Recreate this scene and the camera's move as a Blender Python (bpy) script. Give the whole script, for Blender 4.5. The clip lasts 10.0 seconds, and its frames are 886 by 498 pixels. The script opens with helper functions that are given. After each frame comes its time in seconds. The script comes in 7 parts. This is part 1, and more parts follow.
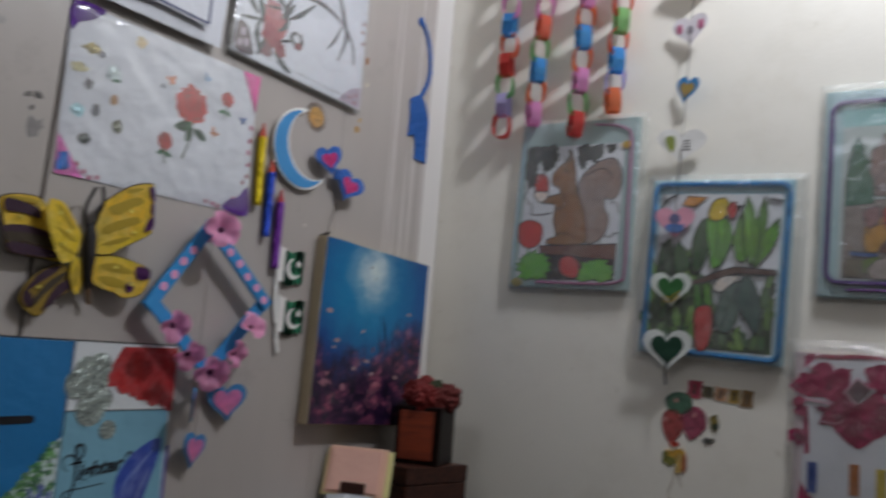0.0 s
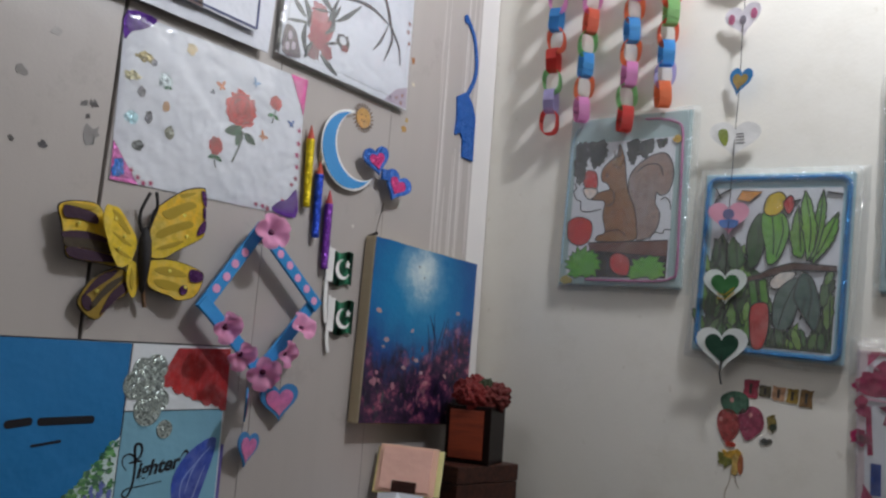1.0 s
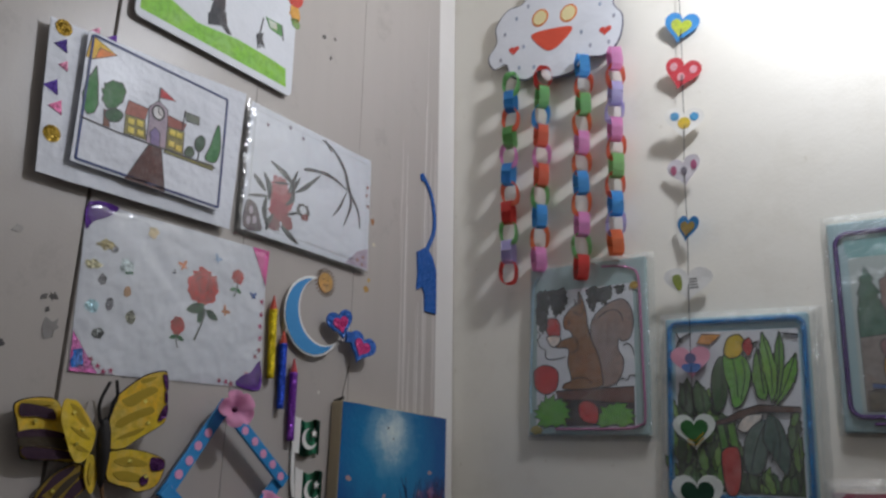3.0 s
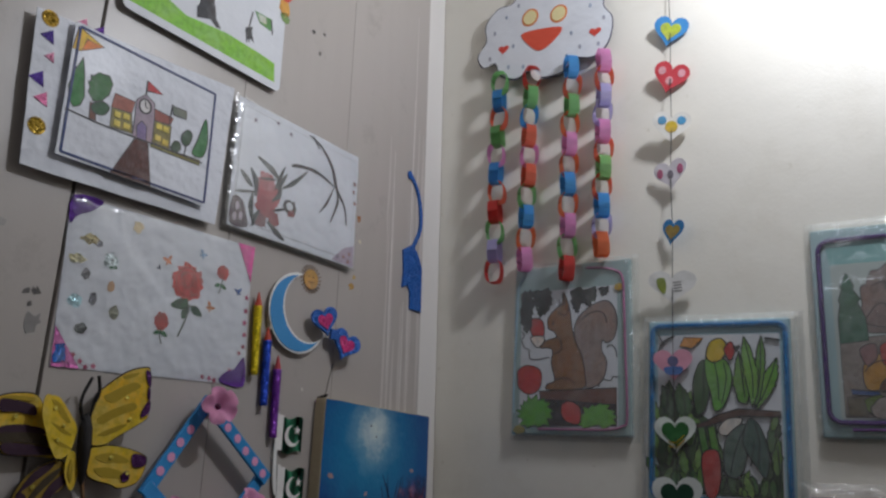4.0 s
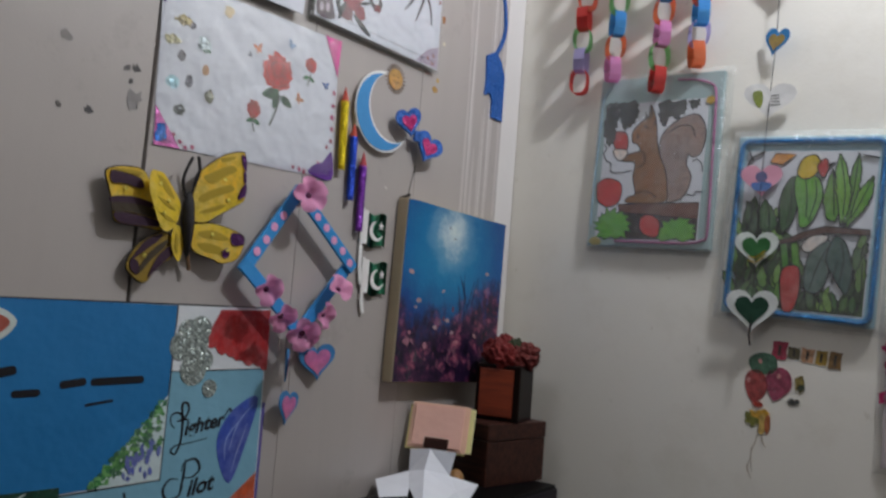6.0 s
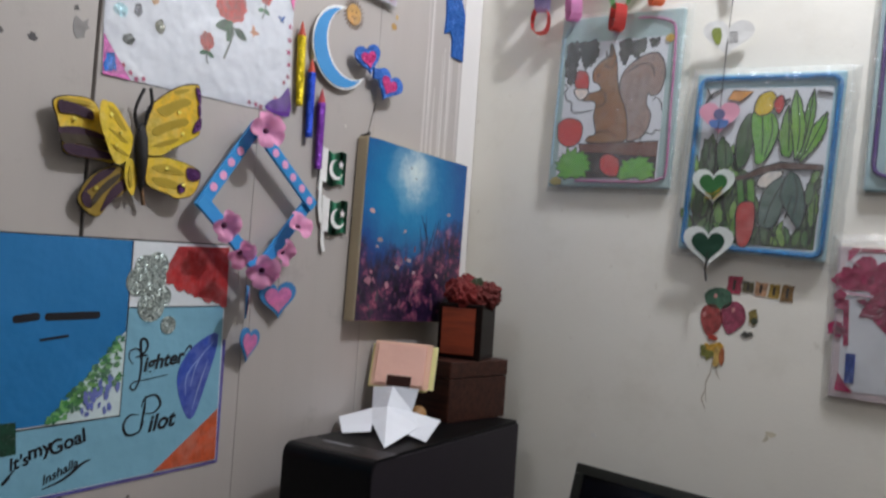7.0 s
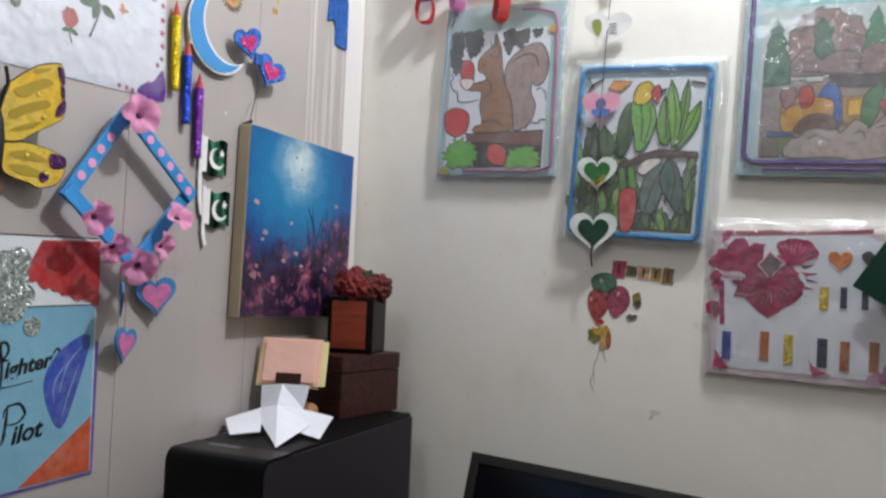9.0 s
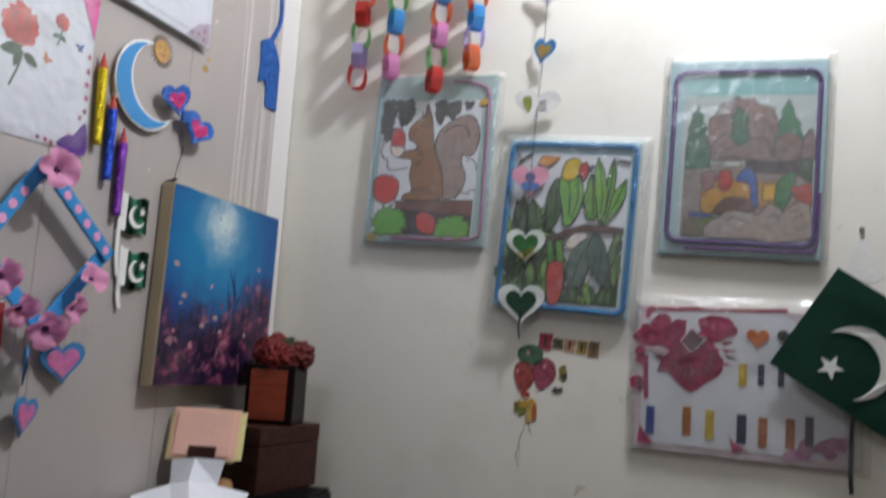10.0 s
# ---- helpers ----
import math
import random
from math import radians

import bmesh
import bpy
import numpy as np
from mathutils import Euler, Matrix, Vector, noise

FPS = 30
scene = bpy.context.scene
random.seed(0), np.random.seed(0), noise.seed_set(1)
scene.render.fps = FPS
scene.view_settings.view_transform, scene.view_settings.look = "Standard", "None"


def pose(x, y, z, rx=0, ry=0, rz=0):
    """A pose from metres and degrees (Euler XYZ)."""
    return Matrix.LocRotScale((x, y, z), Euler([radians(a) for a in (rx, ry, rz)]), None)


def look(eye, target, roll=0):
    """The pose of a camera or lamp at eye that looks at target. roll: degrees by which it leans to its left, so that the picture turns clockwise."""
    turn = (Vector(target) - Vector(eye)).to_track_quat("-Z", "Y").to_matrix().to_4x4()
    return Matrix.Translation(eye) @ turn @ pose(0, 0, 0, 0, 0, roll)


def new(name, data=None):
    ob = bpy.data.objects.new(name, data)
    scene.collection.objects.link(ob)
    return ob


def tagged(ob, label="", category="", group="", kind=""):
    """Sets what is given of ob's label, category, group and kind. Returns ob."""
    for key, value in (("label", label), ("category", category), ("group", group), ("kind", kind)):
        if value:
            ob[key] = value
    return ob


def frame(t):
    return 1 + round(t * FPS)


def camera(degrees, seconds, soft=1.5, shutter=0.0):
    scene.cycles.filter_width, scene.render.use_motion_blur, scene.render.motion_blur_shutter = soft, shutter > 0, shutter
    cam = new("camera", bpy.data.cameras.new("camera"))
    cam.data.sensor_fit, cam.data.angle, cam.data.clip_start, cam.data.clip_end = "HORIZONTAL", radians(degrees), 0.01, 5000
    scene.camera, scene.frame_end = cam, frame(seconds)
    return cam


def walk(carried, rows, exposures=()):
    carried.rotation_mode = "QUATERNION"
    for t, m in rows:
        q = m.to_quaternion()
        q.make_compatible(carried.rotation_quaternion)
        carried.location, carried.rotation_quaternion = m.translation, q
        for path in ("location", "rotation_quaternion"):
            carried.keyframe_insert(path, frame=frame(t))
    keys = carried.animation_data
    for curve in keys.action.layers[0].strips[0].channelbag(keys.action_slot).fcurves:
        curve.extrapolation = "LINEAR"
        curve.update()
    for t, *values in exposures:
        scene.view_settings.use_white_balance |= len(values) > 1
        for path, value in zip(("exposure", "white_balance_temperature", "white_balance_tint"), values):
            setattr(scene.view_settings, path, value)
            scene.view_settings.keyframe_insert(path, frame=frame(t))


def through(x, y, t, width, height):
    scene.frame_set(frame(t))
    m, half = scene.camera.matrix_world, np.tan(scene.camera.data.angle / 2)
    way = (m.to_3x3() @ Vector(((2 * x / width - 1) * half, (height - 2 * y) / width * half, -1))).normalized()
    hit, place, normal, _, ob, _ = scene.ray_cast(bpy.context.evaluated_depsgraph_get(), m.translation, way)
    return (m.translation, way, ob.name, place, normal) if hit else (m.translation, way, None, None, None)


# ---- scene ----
cam = camera(59.5, 10.0, soft=2.4, shutter=0.5)
PATH = [
    (0, (0.881, -1.294, 1.442), (-0.229, 0.34, 1.757), 4.4),
    (0.2, (0.875, -1.297, 1.445), (-0.321, 0.279, 1.732), 4.5),
    (0.5, (0.874, -1.296, 1.446), (-0.351, 0.258, 1.738), 4.2),
    (0.8, (0.876, -1.292, 1.448), (-0.321, 0.281, 1.753), 4.2),
    (1, (0.882, -1.291, 1.449), (-0.333, 0.271, 1.742), 4.3),
    (1.2, (0.878, -1.29, 1.452), (-0.316, 0.283, 1.769), 4.3),
    (1.5, (0.873, -1.29, 1.46), (-0.305, 0.284, 1.829), 4.0),
    (1.8, (0.873, -1.294, 1.469), (-0.274, 0.284, 1.907), 3.9),
    (2, (0.875, -1.294, 1.477), (-0.235, 0.297, 1.964), 3.1),
    (2.2, (0.878, -1.291, 1.485), (-0.22, 0.304, 1.985), 1.4),
    (2.5, (0.88, -1.297, 1.49), (-0.273, 0.243, 2.038), 1.1),
    (2.8, (0.891, -1.303, 1.499), (-0.24, 0.236, 2.09), 0.7),
    (3, (0.895, -1.308, 1.502), (-0.216, 0.24, 2.111), 0.7),
    (3.2, (0.883, -1.316, 1.504), (-0.2, 0.247, 2.125), 0.5),
    (4.3, (0.895, -1.312, 1.511), (-0.182, 0.275, 2.079), 1.9),
    (4.5, (0.887, -1.312, 1.497), (-0.193, 0.284, 2.032), 2.2),
    (4.7, (0.884, -1.312, 1.488), (-0.232, 0.278, 1.964), 1.9),
    (5, (0.881, -1.313, 1.484), (-0.238, 0.293, 1.894), 3.2),
    (5.2, (0.874, -1.315, 1.477), (-0.277, 0.28, 1.841), 3.3),
    (5.5, (0.868, -1.323, 1.468), (-0.384, 0.212, 1.743), 4.0),
    (5.7, (0.865, -1.323, 1.466), (-0.401, 0.209, 1.69), 4.5),
    (6.8, (0.847, -1.322, 1.432), (-0.302, 0.313, 1.523), 4.3),
    (7, (0.865, -1.315, 1.429), (-0.298, 0.311, 1.498), 3.9),
    (7.2, (0.864, -1.309, 1.423), (-0.302, 0.316, 1.446), 3.5),
    (7.5, (0.861, -1.304, 1.42), (-0.265, 0.349, 1.433), 3.0),
    (7.8, (0.868, -1.298, 1.416), (-0.175, 0.409, 1.458), 2.9),
    (8, (0.87, -1.294, 1.41), (-0.118, 0.444, 1.443), 2.8),
    (8.2, (0.867, -1.292, 1.406), (-0.099, 0.459, 1.404), 2.0),
    (8.5, (0.861, -1.292, 1.406), (-0.061, 0.483, 1.414), 2.0),
    (8.7, (0.853, -1.297, 1.408), (-0.058, 0.483, 1.434), 2.2),
    (9, (0.842, -1.302, 1.413), (-0.061, 0.48, 1.499), 2.3),
    (9.2, (0.837, -1.304, 1.416), (-0.039, 0.491, 1.524), 2.6),
    (9.5, (0.826, -1.304, 1.417), (0.058, 0.537, 1.566), 2.4),
    (9.7, (0.817, -1.304, 1.419), (0.075, 0.547, 1.574), 2.6),
    (10, (0.802, -1.301, 1.422), (0.116, 0.559, 1.681), 3.4),
]
EXPOSURES = [(0, -0.9), (0.5, -0.66), (1, -0.56), (2, -0.83), (2.5, -1.04), (3.2, -1.32), (4.5, -1.46), (5, -1.28), (5.5, -0.95), (7, -0.09), (7.5, 0.09), (8, 0.11), (8.5, 0.25), (9, 0.17), (9.5, -0.05), (10, -0.24)]
walk(cam, [(t, look(e, g, r)) for t, e, g, r in PATH], exposures=EXPOSURES)

# light: a lamp high on the plain wall out of sight, and an added overhead fill
lamp_data = bpy.data.lights.new("wall_lamp", "POINT")
lamp_data.energy, lamp_data.shadow_soft_size, lamp_data.color = 41.5, 0.05, (0.955, 1.0, 1.105)
lamp = new("wall_lamp", lamp_data)
lamp.location = (0.90, -0.34, 2.55)
fill_data = bpy.data.lights.new("fill_lamp", "AREA")
fill_data.shape, fill_data.size, fill_data.energy, fill_data.color = "DISK", 0.7, 9.0, (0.955, 1.0, 1.105)
fill_light = new("fill_lamp", fill_data)
fill_light.matrix_world = look((0.5, -2.2, 2.9), (0.5, -1.5, 0.0))
world = bpy.data.worlds.new("room_dark")
world.use_nodes = True
world.node_tree.nodes["Background"].inputs[0].default_value = (0.5, 0.55, 0.6, 1)
world.node_tree.nodes["Background"].inputs[1].default_value = 0.02
scene.world = world

# ---- materials ----


def C(h):
    """Linear colour from a hex code."""
    v = [int(h[i:i + 2], 16) / 255 for i in (0, 2, 4)]
    return tuple(c / 12.92 if c < 0.04045 else ((c + 0.055) / 1.055) ** 2.4 for c in v) + (1,)


def shift(c, k):
    return tuple(min(1, max(0, v * k)) for v in c[:3]) + (1,)


class Nodes:
    def __init__(self, name):
        self.m = bpy.data.materials.new(name)
        self.m.use_nodes = True
        self.t = self.m.node_tree
        self.b = self.t.nodes["Principled BSDF"]

    def add(self, kind, **values):
        n = self.t.nodes.new(kind)
        for k, v in values.items():
            n.inputs[k.replace("_", " ")].default_value = v
        return n

    def join(self, a, b):
        self.t.links.new(a, b)

    def coords(self):
        return self.add("ShaderNodeTexCoord").outputs["Object"]

    def noise(self, scale, detail=3.0, rough=0.55, vec=None):
        n = self.add("ShaderNodeTexNoise", Scale=scale, Detail=detail, Roughness=rough)
        self.join(vec or self.coords(), n.inputs["Vector"])
        return n.outputs["Fac"]

    def stretch(self, x, y, z):
        n = self.add("ShaderNodeMapping")
        n.inputs["Scale"].default_value = (x, y, z)
        self.join(self.coords(), n.inputs["Vector"])
        return n.outputs["Vector"]

    def ramp(self, fac, *stops):
        n = self.add("ShaderNodeValToRGB")
        e = n.color_ramp.elements
        while len(e) < len(stops):
            e.new(0.5)
        for el, (p, c) in zip(e, stops):
            el.position, el.color = p, c
        self.join(fac, n.inputs["Fac"])
        return n.outputs["Color"]

    def mix(self, fac, a, b, how="MIX"):
        n = self.add("ShaderNodeMix")
        n.data_type, n.blend_type = "RGBA", how
        for v, s in ((fac, n.inputs[0]), (a, n.inputs[6]), (b, n.inputs[7])):
            if isinstance(v, (int, float, tuple)):
                s.default_value = v
            else:
                self.join(v, s)
        return n.outputs[2]

    def bump(self, fac, strength, distance):
        n = self.add("ShaderNodeBump", Strength=strength, Distance=distance)
        self.join(fac, n.inputs["Height"])
        old = self.b.inputs["Normal"].links
        if old:
            self.join(old[0].from_socket, n.inputs["Normal"])
        self.join(n.outputs["Normal"], self.b.inputs["Normal"])

    def out(self, colour=None, rough=0.5, metal=0.0, coat=0.0, coat_rough=0.1):
        if colour is not None:
            if isinstance(colour, tuple):
                self.b.inputs["Base Color"].default_value = colour
            else:
                self.join(colour, self.b.inputs["Base Color"])
        self.b.inputs["Roughness"].default_value = rough
        self.b.inputs["Metallic"].default_value = metal
        self.b.inputs["Coat Weight"].default_value = coat
        self.b.inputs["Coat Roughness"].default_value = coat_rough
        return self.m


CACHE = {}


def crayon(h, kind="crayon"):
    """Colour laid on paper by hand: uneven washes, with streaks one way."""
    if (h, kind) not in CACHE:
        n = Nodes(kind)
        c = C(h)
        streak = n.noise(1, 4, 0.6, n.stretch(420, 70, 200))
        blot = n.noise(85, 5, 0.65)
        wash = n.noise(34, 4, 0.6)
        drift = n.noise(16, 2, 0.5)
        pale = tuple(v * 0.8 + 0.09 for v in c[:3]) + (1,)
        warm = (min(1, c[0] * 1.2 + 0.02), c[1] * 0.95, c[2] * 0.75, 1)
        col = n.mix(n.ramp(drift, (0.42, (0, 0, 0, 1)), (0.62, (0.8, 0.8, 0.8, 1))), c, warm)
        col = n.mix(n.ramp(wash, (0.44, (0, 0, 0, 1)), (0.66, (0.9, 0.9, 0.9, 1))), col, pale)
        col = n.mix(n.ramp(streak, (0.46, (0, 0, 0, 1)), (0.7, (0.45, 0.45, 0.45, 1))), col, pale)
        col = n.mix(n.ramp(blot, (0.44, (0, 0, 0, 1)), (0.64, (0.55, 0.55, 0.55, 1))), col, shift(c, 0.55))
        n.bump(streak, 0.15, 0.0004)
        CACHE[h, kind] = n.out(col, 0.68, 0, 0.06, 0.3)
    return CACHE[h, kind]


def paper(h, coat=0.0, kind="paper", rough=0.62):
    """Craft paper or card, slightly creased."""
    if (h, kind, coat) not in CACHE:
        n = Nodes(kind)
        c = C(h)
        col = n.mix(n.noise(14, 4), shift(c, 0.88), shift(c, 1.06))
        n.bump(n.noise(14, 3, 0.5), 0.4, 0.01)
        n.bump(n.noise(34, 5, 0.6), 0.4, 0.003)
        n.bump(n.noise(900, 2), 0.12, 0.0004)
        CACHE[h, kind, coat] = n.out(col, rough, 0, coat, 0.12)
    return CACHE[h, kind, coat]


def creased_paper(h):
    """A white sheet that has been rolled and handled: broad waves and soft creases."""
    n = Nodes("creased_sheet")
    c = C(h)
    col = n.mix(n.noise(10, 4), shift(c, 0.92), shift(c, 1.04))
    fold = n.add("ShaderNodeTexVoronoi", Scale=13)
    fold.feature = "SMOOTH_F1"
    n.join(n.coords(), fold.inputs["Vector"])
    n.bump(fold.outputs["Distance"], 0.4, 0.009)
    n.bump(n.noise(7, 4, 0.5), 0.6, 0.022)
    n.bump(n.noise(28, 4, 0.6), 0.5, 0.005)
    return n.out(col, 0.6, 0, 0.08, 0.2)


def thin_paper(h, through=0.5):
    """Coloured paper that lets some light through."""
    if (h, through) not in CACHE:
        n = Nodes("thin_coloured_paper")
        c = C(h)
        col = n.mix(n.noise(30, 4), shift(c, 0.9), shift(c, 1.06))
        n.bump(n.noise(60, 4), 0.3, 0.002)
        n.out(col, 0.7)
        glow = n.add("ShaderNodeBsdfTranslucent")
        n.join(col, glow.inputs["Color"])
        both = n.add("ShaderNodeMixShader", Fac=through)
        n.join(n.b.outputs[0], both.inputs[1])
        n.join(glow.outputs[0], both.inputs[2])
        n.join(both.outputs[0], n.t.nodes["Material Output"].inputs[0])
        CACHE[h, through] = n.m
    return CACHE[h, through]


def print_ink(h):
    """Printed sticker colour with a mottled shade."""
    if (h, "print") not in CACHE:
        n = Nodes("printed_sticker")
        c = C(h)
        col = n.mix(n.ramp(n.noise(95, 4, 0.6), (0.38, (0, 0, 0, 1)), (0.62, (1, 1, 1, 1))), shift(c, 0.6), shift(c, 1.2))
        col = n.mix(n.ramp(n.noise(260, 3, 0.6), (0.58, (0, 0, 0, 1)), (0.72, (0.5, 0.5, 0.5, 1))), col, tuple(v * 0.6 + 0.22 for v in c[:3]) + (1,))
        CACHE[h, "print"] = n.out(col, 0.45, 0, 0.3, 0.2)
    return CACHE[h, "print"]


def foil(h):
    """Crumpled shiny craft paper, torn through to pale fibres in streaks."""
    if (h, "foil") not in CACHE:
        n = Nodes("crumpled_foil_paper")
        c = C(h)
        fold = n.add("ShaderNodeTexVoronoi", Scale=70)
        n.join(n.coords(), fold.inputs["Vector"])
        scratch = n.noise(1, 5, 0.7, n.stretch(60, 240, 60))
        col = n.mix(fold.outputs["Color"], shift(c, 0.7), shift(c, 1.35))
        col = n.mix(n.ramp(scratch, (0.62, (0, 0, 0, 1)), (0.74, (0.8, 0.8, 0.8, 1))), col, C("d8a8c4"))
        col = n.mix(n.ramp(n.noise(160, 4, 0.7), (0.66, (0, 0, 0, 1)), (0.74, (0.7, 0.7, 0.7, 1))), col, C("e0c4d0"))
        n.bump(fold.outputs["Distance"], 0.6, 0.004)
        CACHE[h, "foil"] = n.out(col, 0.35, 0, 0.3, 0.15)
    return CACHE[h, "foil"]


def glitter(h, flake=1300, metal=0.55):
    """Glitter foam: flakes that each face their own way."""
    if (h, "g", flake) not in CACHE:
        n = Nodes("glitter_foam")
        c = C(h)
        v = n.add("ShaderNodeTexVoronoi", Scale=flake)
        n.join(n.coords(), v.inputs["Vector"])
        sub = n.add("ShaderNodeVectorMath")
        sub.operation = "SUBTRACT"
        n.join(v.outputs["Color"], sub.inputs[0])
        sub.inputs[1].default_value = (0.5, 0.5, 0.5)
        sc = n.add("ShaderNodeVectorMath")
        sc.operation = "SCALE"
        sc.inputs["Scale"].default_value = 1.1
        n.join(sub.outputs[0], sc.inputs[0])
        geo = n.add("ShaderNodeNewGeometry")
        ad = n.add("ShaderNodeVectorMath")
        n.join(sc.outputs[0], ad.inputs[0])
        n.join(geo.outputs["Normal"], ad.inputs[1])
        nm = n.add("ShaderNodeVectorMath")
        nm.operation = "NORMALIZE"
        n.join(ad.outputs[0], nm.inputs[0])
        n.join(nm.outputs[0], n.b.inputs["Normal"])
        col = n.mix(v.outputs["Color"], shift(c, 0.55), shift(c, 1.5))
        CACHE[h, "g", flake] = n.out(col, 0.32, metal)
    return CACHE[h, "g", flake]


def wall_paint():
    n = Nodes("plain_wall_paint")
    base = n.mix(n.noise(1.6, 5, 0.6), C("e2ddd2"), C("ece8de"))
    base = n.mix(n.ramp(n.noise(7, 6, 0.65), (0.52, (0, 0, 0, 1)), (0.8, (0.5, 0.5, 0.5, 1))), base, C("d0c9ba"))
    base = n.mix(n.ramp(n.noise(38, 3), (0.68, (0, 0, 0, 1)), (0.76, (0.35, 0.35, 0.35, 1))), base, C("b7ad98"))
    n.bump(n.noise(3.0, 4), 0.5, 0.01)
    n.bump(n.noise(160, 4), 0.2, 0.0015)
    return n.out(base, 0.42)


def plank_paint():
    n = Nodes("painted_plank")
    info = n.add("ShaderNodeObjectInfo")
    base = n.mix(info.outputs["Random"], C("aca39d"), C("b4ada8"))
    streak = n.noise(1, 5, 0.6, n.stretch(30, 30, 1.6))
    base = n.mix(n.ramp(streak, (0.4, (0, 0, 0, 1)), (0.85, (0.18, 0.18, 0.18, 1))), base, C("9c928c"))
    base = n.mix(n.ramp(n.noise(9, 6, 0.7), (0.58, (0, 0, 0, 1)), (0.78, (0.6, 0.6, 0.6, 1))), base, C("8d837d"))
    n.bump(streak, 0.08, 0.001)
    n.bump(n.noise(4, 3), 0.4, 0.008)
    n.bump(n.noise(240, 3), 0.15, 0.001)
    return n.out(base, 0.33)


def clear_film(base=0.07, rough=0.18, wrinkle=0.35, scale=46, haze=0.045):
    """Clear plastic pouch: see-through, with a wrinkled gloss."""
    n = Nodes("clear_film")
    t = n.t
    t.nodes.remove(n.b)
    glass = n.add("ShaderNodeBsdfTransparent")
    gloss = n.add("ShaderNodeBsdfGlossy", Roughness=rough)
    face = n.add("ShaderNodeLayerWeight", Blend=0.5)
    power = n.add("ShaderNodeMath")
    power.operation, power.inputs[1].default_value = "POWER", 5.0
    n.join(face.outputs["Facing"], power.inputs[0])
    fres = n.add("ShaderNodeMath")
    fres.operation = "MULTIPLY_ADD"
    fres.inputs[1].default_value, fres.inputs[2].default_value = 0.85, base
    n.join(power.outputs[0], fres.inputs[0])
    mixer = n.add("ShaderNodeMixShader")
    bump = n.add("ShaderNodeBump", Strength=wrinkle, Distance=0.006)
    n.join(n.noise(scale, 3, 0.5), bump.inputs["Height"])
    n.join(bump.outputs["Normal"], gloss.inputs["Normal"])
    glass.inputs["Color"].default_value = (0.985, 0.99, 0.99, 1)
    n.join(fres.outputs[0], mixer.inputs[0])
    n.join(glass.outputs[0], mixer.inputs[1])
    n.join(gloss.outputs[0], mixer.inputs[2])
    # pale diffuse layer: cloudy plastic, and a stand-in for the film's glare
    milky_glare = n.add("ShaderNodeBsdfDiffuse", Color=(0.85, 0.87, 0.86, 1))
    cloudy = n.add("ShaderNodeMixShader")
    n.join(n.ramp(n.noise(18, 4, 0.6), (0.3, (haze * 0.5,) * 3 + (1,)), (0.7, (haze * 1.5,) * 3 + (1,))), cloudy.inputs[0])
    n.join(mixer.outputs[0], cloudy.inputs[1])
    n.join(milky_glare.outputs[0], cloudy.inputs[2])
    n.join(cloudy.outputs[0], t.nodes["Material Output"].inputs[0])
    return n.m


def plain(name, h, rough=0.5, metal=0.0, coat=0.0, grain=300, depth=0.0005, vary=0.12):
    n = Nodes(name)
    c = C(h)
    col = n.mix(n.noise(grain * 0.12, 4), shift(c, 1 - vary), shift(c, 1 + vary))
    n.bump(n.noise(grain, 3), 0.25, depth)
    return n.out(col, rough, metal, coat)


def wood(name, dark, light, rough=0.5):
    n = Nodes(name)
    g = n.noise(1, 5, 0.6, n.stretch(12, 120, 120))
    col = n.mix(n.ramp(g, (0.35, (0, 0, 0, 1)), (0.7, (1, 1, 1, 1))), C(dark), C(light))
    n.bump(g, 0.3, 0.001)
    return n.out(col, rough)


